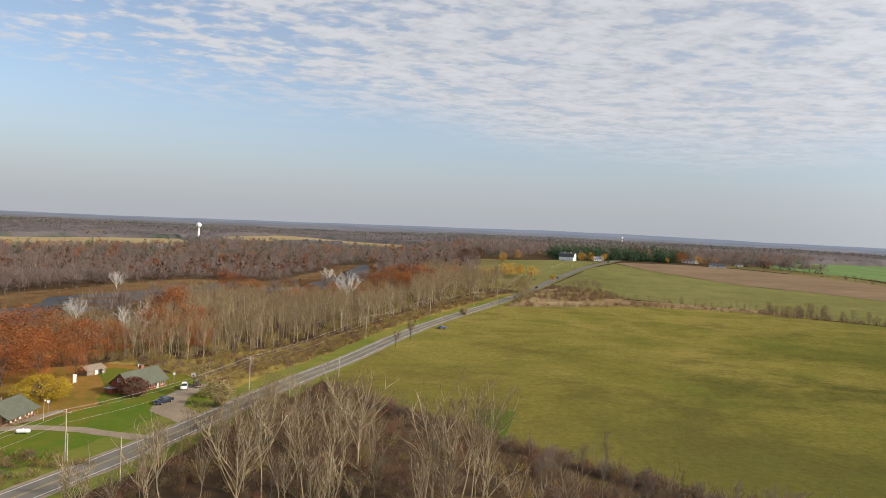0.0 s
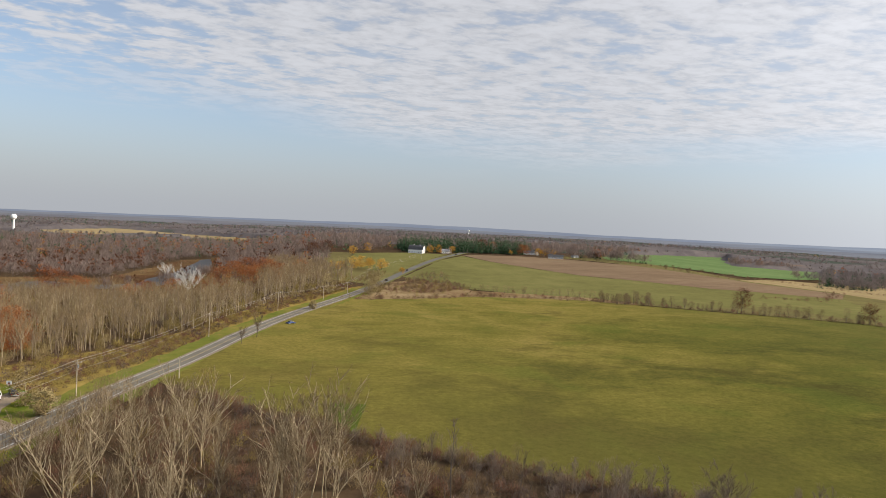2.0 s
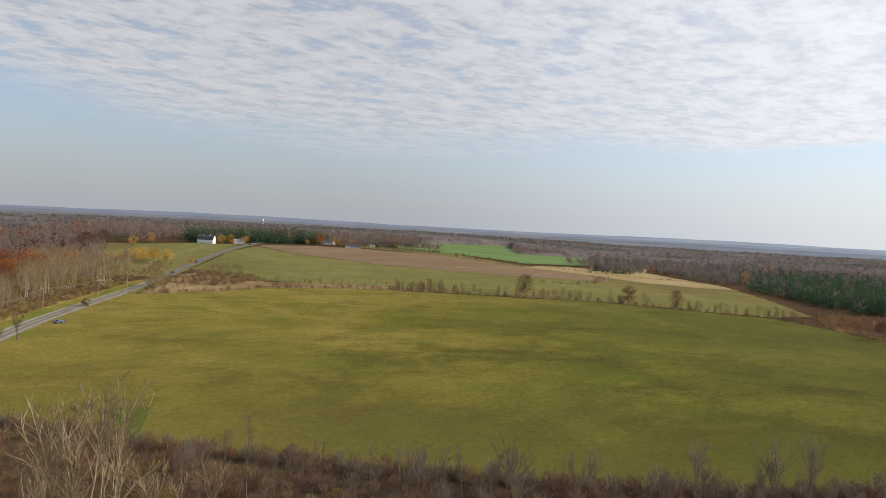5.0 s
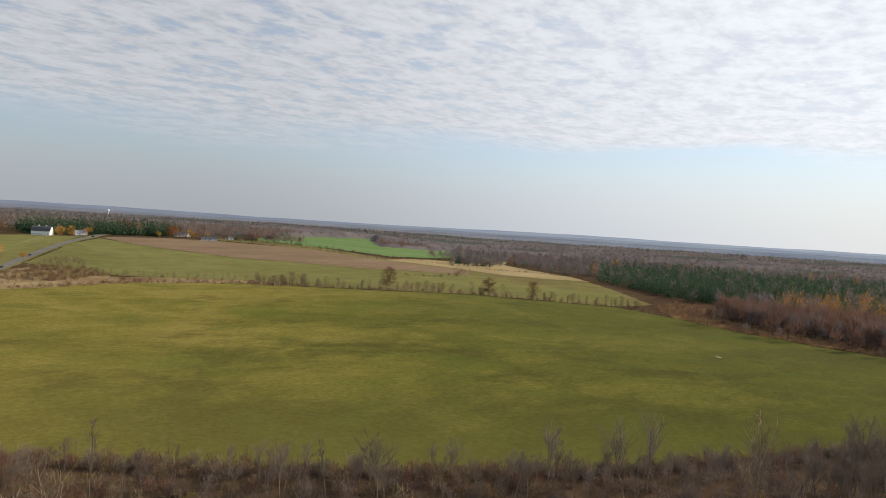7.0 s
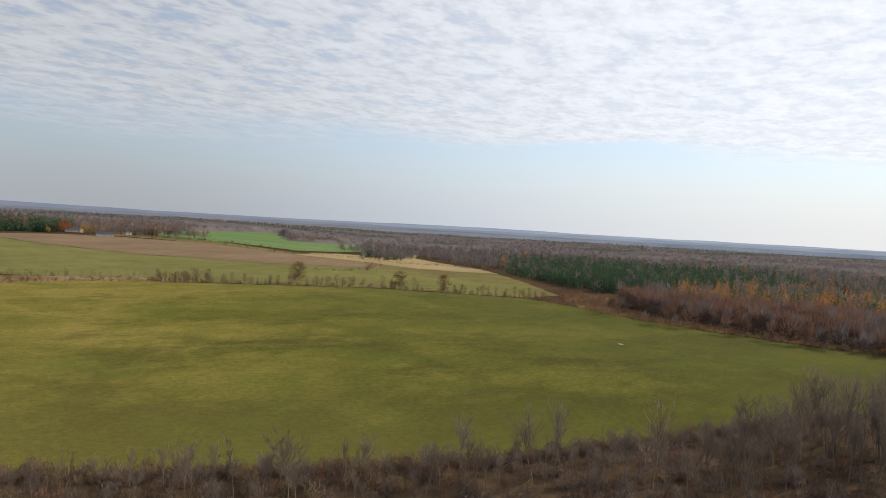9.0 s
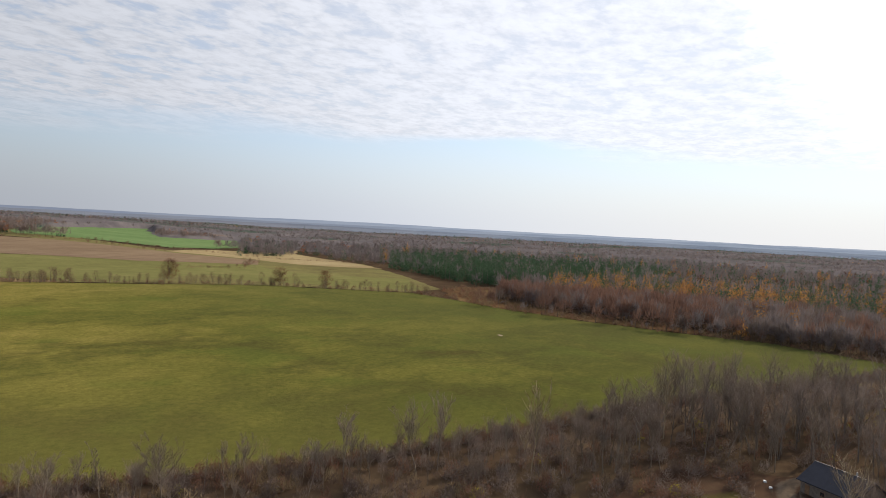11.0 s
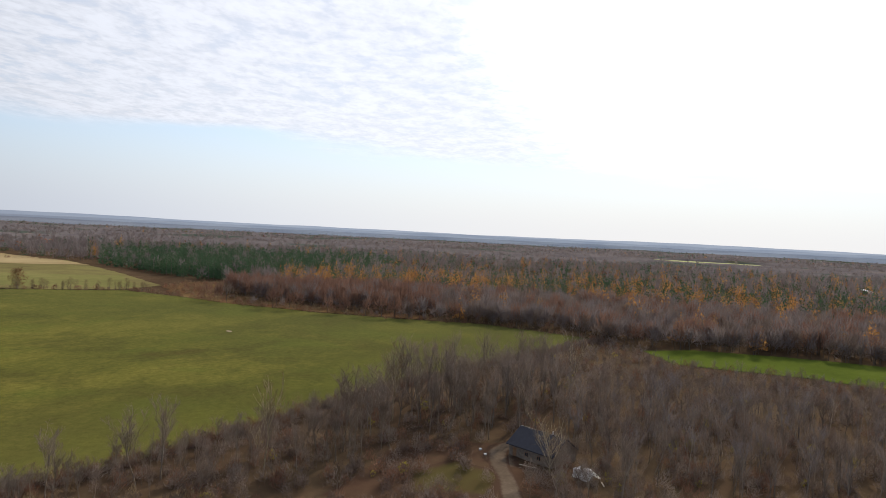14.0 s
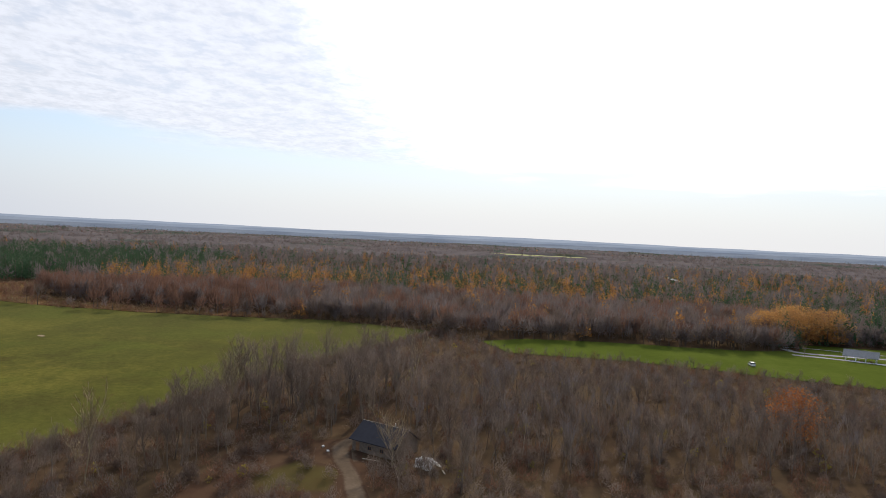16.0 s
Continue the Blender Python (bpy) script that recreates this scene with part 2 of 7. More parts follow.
def water(n):
    p = where(n)
    wave = n.noise(n.add("Mapping", Vector=p, Scale=(0.8, 0.35, 1)).outputs[0], 0.7, 3.0, 0.5)
    mud = n.ramp(n.noise(p, 0.03, 3.0), [(0.35, (0.02625, 0.03, 0.0375)), (0.7, (0.045, 0.04125, 0.03375))])
    finish(n, mud, 0.4, wave, 0.3, 0.2, spec=0.03)


M["asphalt"] = material("asphalt", asphalt)
M["old_asphalt"] = material("old_asphalt", asphalt, low=(0.10, 0.095, 0.088), high=(0.16, 0.152, 0.14))
M["water"] = material("river_water", water)
M["wetpath"] = material("wet_paving", plain_mat, color=(0.42, 0.42, 0.43), rough=0.16, spec=0.9, bump=0.02)
M["line_w"] = material("white_road_paint", plain_mat, color=(0.40, 0.385, 0.35), rough=0.7, vary=0.35)
M["line_y"] = material("yellow_road_paint", plain_mat, color=(0.28, 0.22, 0.10), rough=0.7, vary=0.35)
M["bark_pale"] = material("pale_bark", tinted_mat, stops=[(0.2, (0.19, 0.15, 0.092)), (0.5, (0.36, 0.29, 0.182)), (0.8, (0.53, 0.445, 0.30))])
M["bark"] = material("grey_brown_bark", tinted_mat, stops=[(0.2, (0.068, 0.053, 0.044)), (0.5, (0.122, 0.099, 0.082)), (0.8, (0.20, 0.168, 0.138))])
# darker copy of the pale bark, standing in for backlit stems
M["bark_shaded"] = material("shaded_grey_bark", tinted_mat, stops=[(0.2, (0.13, 0.10, 0.072)), (0.5, (0.21, 0.163, 0.120)), (0.8, (0.32, 0.258, 0.192))])
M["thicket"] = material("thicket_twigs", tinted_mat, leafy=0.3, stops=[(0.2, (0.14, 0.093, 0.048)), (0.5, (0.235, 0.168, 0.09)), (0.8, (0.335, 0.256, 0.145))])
# shaded copy of the thicket twigs, the shade put into the colour
M["thicket_shaded"] = material("shaded_thicket_twigs", tinted_mat, leafy=0.2, stops=[(0.2, (0.066, 0.045, 0.036)), (0.5, (0.124, 0.088, 0.070)), (0.8, (0.195, 0.146, 0.117))])
# greyer copy of the brown twigs with backlight veil painted in
M["twig_backlit"] = material("backlit_grey_brown_twigs", tinted_mat, leafy=0.25, stops=[(0.2, (0.112, 0.083, 0.067)), (0.5, (0.186, 0.142, 0.115)), (0.8, (0.272, 0.216, 0.175))])
# twig colour lightened and greyed to stand in for distance haze
M["twig_haze"] = material("hazed_mauve_twigs", tinted_mat, leafy=0.35, stops=[(0.2, (0.118, 0.097, 0.092)), (0.5, (0.180, 0.150, 0.142)), (0.8, (0.245, 0.208, 0.196))])
# reddish twigs again, paler because the haze sits in their colour
M["twig_red_hazed"] = material("hazed_reddish_twigs", tinted_mat, leafy=0.35, stops=[(0.2, (0.118, 0.068, 0.050)), (0.5, (0.188, 0.108, 0.078)), (0.8, (0.255, 0.152, 0.110))])
M["leaf_tan"] = material("tan_leaves", tinted_mat, leafy=0.3, stops=[(0.2, (0.17, 0.125, 0.055)), (0.5, (0.28, 0.215, 0.10)),
                         (0.8, (0.37, 0.30, 0.15))])
M["hollow"] = material("pale_dry_grass", ground_mat, stops=[(0.32, (0.09, 0.052, 0.028)), (0.44, (0.16, 0.105, 0.055)), (0.54, (0.24, 0.175, 0.095)), (0.66, (0.32, 0.25, 0.15))])
M["bark_white"] = material("bleached_bark", tinted_mat, stops=[(0.2, (0.42, 0.40, 0.36)), (0.8, (0.66, 0.64, 0.6))])
M["twig"] = material("brown_twigs", tinted_mat, leafy=0.25, stops=[(0.2, (0.092, 0.058, 0.032)), (0.5, (0.158, 0.108, 0.06)), (0.8, (0.245, 0.18, 0.105))])
M["twig_red"] = material("reddish_twigs", tinted_mat, leafy=0.2, stops=[(0.2, (0.1, 0.048, 0.034)), (0.5, (0.165, 0.085, 0.055)), (0.8, (0.24, 0.13, 0.08))])
M["twig_gold"] = material("tawny_brush", tinted_mat, leafy=0.2, stops=[(0.2, (0.135, 0.09, 0.036)), (0.5, (0.21, 0.155, 0.05)), (0.8, (0.31, 0.245, 0.075))])
M["leaf_rust"] = material("rust_leaves", tinted_mat, leafy=0.35, stops=[(0.15, (0.15, 0.052, 0.022)), (0.5, (0.305, 0.108, 0.036)), (0.85, (0.42, 0.175, 0.06))])
M["leaf_russet"] = material("dull_russet_leaves", tinted_mat, leafy=0.25, stops=[(0.15, (0.065, 0.03, 0.018)), (0.5, (0.13, 0.055, 0.028)),
                            (0.85, (0.20, 0.095, 0.045))])
# far copy of the twigs, distance haze mixed into the colour
M["twig_far_hazed"] = material("hazed_far_twigs", tinted_mat, leafy=0.4, stops=[(0.2, (0.165, 0.125, 0.107)), (0.5, (0.235, 0.18, 0.155)), (0.8, (0.295, 0.23, 0.195))])
# bluish grey here is painted haze towards the sun
M["twig_blue_hazed"] = material("hazed_blue_grey_twigs", tinted_mat, leafy=0.3, stops=[(0.2, (0.098, 0.088, 0.094)), (0.5, (0.145, 0.131, 0.138)), (0.8, (0.198, 0.178, 0.182))])
M["leaf_gold"] = material("golden_leaves", tinted_mat, leafy=0.35, stops=[(0.15, (0.32, 0.17, 0.03)), (0.5, (0.50, 0.28, 0.045)),
                          (0.85, (0.60, 0.40, 0.10))])
M["leaf_yellow"] = material("yellow_leaves", tinted_mat, leafy=0.35, stops=[(0.15, (0.20, 0.12, 0.02)), (0.5, (0.40, 0.27, 0.028)),
                            (0.85, (0.52, 0.39, 0.05))])
M["leaf_larch"] = material("amber_needles", tinted_mat, leafy=0.5, stops=[(0.15, (0.19, 0.092, 0.036)), (0.5, (0.36, 0.185, 0.062)), (0.85, (0.48, 0.29, 0.10))])
M["leaf_olive"] = material("yellow_green_leaves", tinted_mat, leafy=0.35, stops=[(0.15, (0.14, 0.12, 0.02)),
                           (0.5, (0.30, 0.26, 0.03)), (0.85, (0.46, 0.37, 0.05))])
M["needle"] = material("dark_green_needles", tinted_mat, leafy=0.25, stops=[(0.15, (0.034, 0.066, 0.034)), (0.5, (0.058, 0.108, 0.052)), (0.85, (0.095, 0.150, 0.070))])
M["pole_wood"] = material("weathered_pole_wood", plain_mat, color=(0.40, 0.34, 0.26), rough=0.85)
M["white"] = material("white_paint", plain_mat, color=(0.80, 0.80, 0.78), rough=0.5, vary=0.06)
M["offwhite"] = material("chalky_white_siding", plain_mat, color=(0.70, 0.70, 0.68), rough=0.6, vary=0.1)
M["log"] = material("red_log_siding", plain_mat, color=(0.24, 0.062, 0.035), rough=0.7, vary=0.3)
M["cedar"] = material("brown_timber", plain_mat, color=(0.26, 0.14, 0.07), rough=0.75, vary=0.3)
M["stone"] = material("tan_block_wall", plain_mat, color=(0.20, 0.155, 0.115), rough=0.85, vary=0.3)
M["roof_green"] = material("green_grey_shingles", plain_mat, color=(0.085, 0.092, 0.066), rough=0.9, vary=0.15, scale=0.6)
M["roof_dark"] = material("dark_grey_shingles", plain_mat, color=(0.055, 0.057, 0.062), rough=0.85, vary=0.2)
M["roof_blue"] = material("slate_blue_roof", plain_mat, color=(0.022, 0.022, 0.032), rough=0.7, vary=0.2, scale=0.8)
M["roof_grey"] = material("light_grey_metal_roof", plain_mat, color=(0.22, 0.225, 0.23), rough=0.6, metal=0.1)
M["glass"] = material("window_glass", plain_mat, color=(0.03, 0.035, 0.04), rough=0.08, spec=0.8, bump=0.0)
M["metal"] = material("galvanised_metal", plain_mat, color=(0.5, 0.5, 0.5), rough=0.4, metal=0.7)
M["wire"] = material("aluminium_wire", plain_mat, color=(0.42, 0.40, 0.37), rough=0.5, metal=0.2)
M["navy"] = material("dark_navy_paint", plain_mat, color=(0.02, 0.027, 0.045), rough=0.22, vary=0.08, spec=0.6)
M["blue"] = material("blue_car_paint", plain_mat, color=(0.03, 0.055, 0.16), rough=0.22, vary=0.08, spec=0.6)
M["black"] = material("black_paint", plain_mat, color=(0.015, 0.015, 0.016), rough=0.25, spec=0.6)
M["rubber"] = material("black_rubber", plain_mat, color=(0.02, 0.02, 0.02), rough=0.85)
M["lamp_red"] = material("red_lamp_glass", plain_mat, color=(0.35, 0.02, 0.015), rough=0.2)
M["canvas"] = material("white_canvas", plain_mat, color=(0.72, 0.71, 0.68), rough=0.8)
M["brick"] = material("red_brick", plain_mat, color=(0.28, 0.11, 0.07), rough=0.9, vary=0.3)


def canopy_mat(n):
    p = where(n)
    big = n.noise(p, 0.0028, 4.0, 0.6)
    mid = n.noise(p, 0.012, 4.0, 0.6)
    small = n.noise(p, 0.11, 3.0, 0.7)
    f = n.math("ADD", n.math("MULTIPLY", mid, 0.6), n.math("MULTIPLY", small, 0.4))
    # bare-wood tones paled and greyed: distance haze painted into the canopy
    bare = n.ramp(f, [(0.3, (0.075, 0.066, 0.068)), (0.48, (0.105, 0.093, 0.094)), (0.62, (0.135, 0.118, 0.115)), (0.75, (0.165, 0.138, 0.122))])
    pine = n.ramp(small, [(0.3, (0.04, 0.052, 0.044)), (0.7, (0.07, 0.085, 0.066))])
    gold = n.ramp(small, [(0.3, (0.12, 0.065, 0.03)), (0.7, (0.2, 0.12, 0.05))])
    c = n.mix(n.span(big, 0.54, 0.62), bare, pine)
    c = n.mix(n.span(n.noise(p, 0.006, 5.0, 0.7), 0.62, 0.70, 0.0, 0.5), c, gold)
    finish(n, c, 1.0, small, 0.25, 2.0, spec=0.0)


M["canopy"] = material("far_tree_canopy", canopy_mat)


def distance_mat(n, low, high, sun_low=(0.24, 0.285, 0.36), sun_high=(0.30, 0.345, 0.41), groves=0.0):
    """Glowing far hills with haze blue painted in, uneven with woods, paler towards the sunny quarter."""
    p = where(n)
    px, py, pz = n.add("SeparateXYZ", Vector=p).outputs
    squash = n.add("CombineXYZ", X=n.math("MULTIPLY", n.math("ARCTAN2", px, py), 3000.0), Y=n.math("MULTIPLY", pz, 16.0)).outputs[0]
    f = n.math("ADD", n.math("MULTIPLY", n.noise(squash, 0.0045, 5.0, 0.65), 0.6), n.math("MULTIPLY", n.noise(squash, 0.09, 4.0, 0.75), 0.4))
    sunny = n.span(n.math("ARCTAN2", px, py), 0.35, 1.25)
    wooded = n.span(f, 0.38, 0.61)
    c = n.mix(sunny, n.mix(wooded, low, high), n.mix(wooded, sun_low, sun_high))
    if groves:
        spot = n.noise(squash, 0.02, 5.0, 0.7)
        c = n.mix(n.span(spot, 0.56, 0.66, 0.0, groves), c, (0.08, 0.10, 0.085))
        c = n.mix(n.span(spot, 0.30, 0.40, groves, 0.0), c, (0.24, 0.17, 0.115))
    # emission stands in for the airlight over the distance
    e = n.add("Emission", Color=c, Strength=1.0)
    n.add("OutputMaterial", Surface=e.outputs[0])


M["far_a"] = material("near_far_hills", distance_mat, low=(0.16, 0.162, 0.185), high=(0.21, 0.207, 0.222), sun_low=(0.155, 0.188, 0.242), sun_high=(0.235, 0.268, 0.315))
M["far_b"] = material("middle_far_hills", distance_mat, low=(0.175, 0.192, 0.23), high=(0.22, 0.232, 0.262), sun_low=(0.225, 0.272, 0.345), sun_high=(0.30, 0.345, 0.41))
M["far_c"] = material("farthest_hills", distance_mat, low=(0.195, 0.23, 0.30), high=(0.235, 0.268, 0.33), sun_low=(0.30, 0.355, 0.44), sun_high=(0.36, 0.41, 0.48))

# ================= the land =================
def ease(v):
    v = min(1.0, max(0.0, v))
    return v * v * (3 - 2 * v)


def height(x, y):
    """Ground height: a river valley to the left, a farmed hill ahead, low far country all round."""
    d, a = math.hypot(x, y), math.degrees(math.atan2(x, y))
    on_hill = ease((a + 9) / 14) * ease((46 - a) / 20)
    z = 20 * ease((d - 560) / 400) * on_hill
    z -= 6 * ease((d - 230) / 110) * ease((1150 - d) / 300) * ease((-a - 3) / 12) * ease((a + 120) / 30)
    z += 8 * ease((d - 1150) / 900) * (1 - 0.75 * on_hill) + 6 * ease((d - 1900) / 2900)
    z += 1.2 * math.sin(x * 0.013 + 0.8) * math.sin(y * 0.011 + 0.3) * ease((d - 260) / 300)
    return z


def inside(x, y, poly):
    hit, j = False, len(poly) - 1
    for i in range(len(poly)):
        (xi, yi), (xj, yj) = poly[i], poly[j]
        if (yi > y) != (yj > y) and x < (xj - xi) * (y - yi) / (yj - yi) + xi:
            hit = not hit
        j = i
    return hit


def mesh_object(name, verts, faces, mat, smooth=False):
    me = bpy.data.meshes.new(name)
    me.from_pydata(verts, [], faces)
    me.materials.append(mat)
    if smooth:
        me.polygons.foreach_set("use_smooth", [True] * len(me.polygons))
    me.update()
    return new(name, me)


def ground_sheet():
    radii, r = [0.0], 12.0
    while r < 4990:
        radii.append(r)
        r *= 1.03
    radii.append(4995.0)
    steps = 300
    verts, faces = [(0, 0, height(0.01, 0.01))], []
    for r in radii[1:]:
        for k in range(steps):
            a = 2 * math.pi * k / steps
            x, y = r * math.sin(a), r * math.cos(a)
            verts.append((x, y, height(x, y)))
    for k in range(steps):
        faces.append((0, 1 + (k + 1) % steps, 1 + k))
    for i in range(len(radii) - 2):
        b0, b1 = 1 + i * steps, 1 + (i + 1) * steps
        for k in range(steps):
            k2 = (k + 1) % steps
            faces.append((b0 + k, b0 + k2, b1 + k2, b1 + k))
    ob = mesh_object("ground", verts, faces, M["litter"], True)
    tagged(ob, "brown leaf-strewn ground of woods and brush", "ground", kind="structure")


def lift(x, y, extra):
    return height(x, y) + extra + 0.00045 * math.hypot(x, y)


def wobbly(poly, step, amount, seed):
    """The outline cut into short steps and made uneven."""
    out = []
    for (x0, y0), (x1, y1) in zip(poly, poly[1:] + poly[:1]):
        n = max(1, int(math.hypot(x1 - x0, y1 - y0) / step))
        for k in range(n):
            x, y = x0 + (x1 - x0) * k / n, y0 + (y1 - y0) * k / n
            v = noise.noise_vector(Vector((x * 0.07, y * 0.07, seed))) * amount
            out.append((x + v.x, y + v.y))
    return out


def patch(name, poly, mat, step, extra=0.05, amount=1.5, label="", category="field", kind="structure", soft=0.0):
    """A piece of ground cover draped on the land inside an outline."""
    from mathutils import geometry
    rim = wobbly(poly, step, amount, len(poly) * 1.7)
    pts = [Vector(p) for p in rim]
    xs, ys = [p[0] for p in rim], [p[1] for p in rim]
    x = min(xs) + step * 0.5
    row = 0
    while x < max(xs):
        y = min(ys) + step * (0.5 if row % 2 else 0.0)
        while y < max(ys):
            if inside(x, y, rim):
                pts.append(Vector((x, y)))
            y += step
        x += step * 0.87
        row += 1
    n = len(rim)
    vs, _, fs, *_ = geometry.delaunay_2d_cdt(pts, [(i, (i + 1) % n) for i in range(n)], [list(range(n))], 1, 1e-4)
    verts = [(v.x, v.y, lift(v.x, v.y, extra)) for v in vs]
    ob = mesh_object(name, verts, fs, mat, True)
    if soft:
        ring = [Vector((x, y)) for x, y in rim]
        near = [min((geometry.intersect_point_line(v, a, b)[0] - v).length if 0 <= geometry.intersect_point_line(v, a, b)[1] <= 1 else (v - a).length
                    for a, b in zip(ring, ring[1:] + ring[:1])) for v in vs]
        ob.data.attributes.new("edge", "FLOAT", "POINT").data.foreach_set("value", [min(1.0, d / soft) for d in near])
    return tagged(ob, label, category, kind=kind)


def ribbon(name, line, half, mat, extra, label="", category="road", side=0.0, kind="structure", ragged=0.0, step=6.0):
    """A strip along a line on the land, half metres to either side, shifted sideways by side."""
    pts = []
    for (x0, y0), (x1, y1) in zip(line, line[1:]):
        n = max(1, int(math.hypot(x1 - x0, y1 - y0) / step))
        pts += [(x0 + (x1 - x0) * k / n, y0 + (y1 - y0) * k / n) for k in range(n)]
    pts.append(line[-1])
    verts, faces = [], []
    for i, (x, y) in enumerate(pts):
        (xa, ya), (xb, yb) = pts[max(0, i - 1)], pts[min(len(pts) - 1, i + 1)]
        l = math.hypot(xb - xa, yb - ya)
        nx, ny = (yb - ya) / l, -(xb - xa) / l
        for s in (side - half, side + half):
            k = s + ragged * noise.noise(Vector((x * 0.16, y * 0.16, s)))
            verts.append((x + nx * k, y + ny * k, lift(x, y, extra)))
    for i in range(len(pts) - 1):
        faces.append((2 * i, 2 * i + 1, 2 * i + 3, 2 * i + 2))
    ob = mesh_object(name, verts, faces, mat)
    return tagged(ob, label, category, kind=kind) if kind else ob


def smooth_line(line, rounds=2):
    for _ in range(rounds):
        out = [line[0]]
        for (x0, y0), (x1, y1) in zip(line, line[1:]):
            out += [(0.75 * x0 + 0.25 * x1, 0.75 * y0 + 0.25 * y1), (0.25 * x0 + 0.75 * x1, 0.25 * y0 + 0.75 * y1)]
        line = out + [line[-1]]
    return line


# outlines in metres
ROAD = smooth_line([(-135, -20), (-93, 70), (-72.4, 127.6), (-61.8, 161.5), (-52, 203), (-40.7, 243), (-25.8, 299), (-6, 370),
                    (15, 432), (42.6, 505.5), (70, 580), (94, 643), (121.5, 707), (165, 800), (203, 858), (260, 960), (330, 1100)])
MAIN_FIELD = [(-38, 228), (-33.5, 247), (-18, 306), (-0.5, 371), (18, 426), (38, 480), (88, 494), (140, 519), (188, 515), (228, 506), (298, 447),
              (378, 399), (444, 313), (428, 262), (410, 215), (400, 150), (398, 100), (401, 48), (373, -14), (300, 20), (250, 40),
              (224, 58), (178, 75), (127, 93), (84, 118), (57, 136), (17, 169), (-16, 199)]
LUSH_CORNER = [(13, 200), (23, 198), (17, 169), (9, 174)]
LAWN = [(-125, 150), (-106, 158), (-95, 170), (-90, 186), (-94, 190), (-97, 203), (-112, 226), (-110, 236), (-97, 230), (-82, 226), (-72, 216), (-64, 203),
        (-58, 182), (-67, 156), (-74, 140), (-86, 128), (-125, 138)]
LANE_A = smooth_line([(-130, 163), (-101, 160.5), (-95, 163), (-84, 163.2), (-76, 161), (-66, 159)])
LANE_B = smooth_line([(-104, 163), (-99, 169), (-96, 178)])
YARD = [(-75, 181), (-77, 188), (-77.5, 198), (-77, 205), (-75.5, 213), (-71, 214), (-70, 205), (-70.5, 196), (-68, 188), (-62, 182), (-58, 178.5), (-60.5, 170), (-65, 173), (-70, 177)]
LEAF_CARPET = [(-140, 158), (-108, 157), (-94, 168), (-92, 185), (-94, 205), (-92, 240), (-118, 246), (-140, 225)]
ROUGH = [(-118, 246), (-96, 238), (-74, 216), (-62, 205), (-54, 214), (-45, 250), (-30, 300), (-11, 372), (10, 437), (36, 508), (60, 575), (22, 540), (-14, 443),
         (-39, 350), (-65, 317), (-84, 292), (-93, 262), (-113, 260)]
RIVER = [(-300, 300), (-212, 322), (-203, 356), (-198, 385), (-197, 429), (-195, 498), (-180, 545), (-119, 560), (-101, 564), (-88, 596), (-82, 669),
         (-80, 770), (-92, 860), (-102, 862), (-104, 800), (-108, 699), (-118, 651), (-121, 594), (-160, 590), (-195, 620), (-212, 560),
         (-222, 510), (-236, 480), (-252, 449), (-236, 399), (-250, 385), (-330, 370)]
MARSH = [(-330, 292), (-212, 312), (-190, 360), (-186, 480), (-120, 540), (-90, 560), (-72, 640), (-68, 770), (-85, 880), (-125, 870),
         (-160, 660), (-240, 640), (-285, 470), (-275, 400), (-340, 380)]
BRUSH = [(40, 484), (86, 488), (142, 512), (228, 500), (262, 480), (264, 500), (240, 534), (150, 566), (142, 600), (112, 632), (88, 605), (66, 560)]
HILL_LEFT = [(52, 735), (78, 850), (143, 876), (196, 866), (157, 798), (114, 705), (98, 672), (80, 690)]
HILL_RIGHT = [(104, 648), (128, 700), (172, 795), (210, 850), (232, 791), (303, 689), (404, 608), (526, 575), (500, 520), (476, 511), (357, 488), (300, 470), (244, 530), (186, 552),
              (143, 580), (122, 615)]
PLOUGHED = [(212, 850), (222, 862), (290, 862), (349, 834), (430, 749), (493, 671), (573, 627), (526, 575), (404, 608), (303, 689), (232, 791)]
FAR_CROP = [(455, 800), (415, 866), (484, 1030), (746, 1301), (974, 1423), (711, 1016), (950, 1095), (752, 866), (530, 735)]
TAN_MEADOW = [(492, 690), (612, 760), (783, 831), (877, 858), (786, 781), (750, 698), (696, 579), (649, 505), (610, 545), (585, 600), (573, 640)]
LOW_GREEN = [(390, 450), (404, 560), (500, 537), (505, 488), (567, 406), (475, 325), (433, 382)]
FAR_STUBBLE = [(-790, 1080), (-660, 1330), (-529, 1432), (-423, 1171), (-506, 1065), (-579, 909), (-720, 900)]
FAR_STUBBLE_2 = [(-530, 1612), (-442, 1905), (-235, 1758), (-52, 1460), (-85, 1252), (-234, 1565), (-456, 1460)]
STRIP = [(313, -44), (345, -34), (359, -60), (357, -110), (347, -163), (352, -200), (378, -216), (371, -262), (360, -330), (250, -260), (262, -186),
         (285, -136), (305, -95)]
FAR_STRIP = [(1873, -156), (1846, -458), (1650, -410), (1636, -217)]
WET_EDGE = [(430, 262), (496, 319), (540, 325), (548, 300), (480, 258), (440, 212), (428, 165), (422, 120), (422, 85), (405, 85), (403, 150), (412, 212)]
GLADE = [(128, 45), (158, 42), (172, 24), (175, 12), (158, 10), (150, -6), (128, -8)]
CABIN_LANE = smooth_line([(176, 12), (168, 16.5), (160, 15), (150, 12.5), (138, 10), (110, 2)])
CLEARINGS = [MAIN_FIELD, LAWN, LEAF_CARPET, YARD, RIVER, BRUSH, HILL_LEFT, HILL_RIGHT, PLOUGHED, FAR_CROP, TAN_MEADOW, LOW_GREEN, FAR_STUBBLE,
             FAR_STUBBLE_2, STRIP, FAR_STRIP, WET_EDGE]
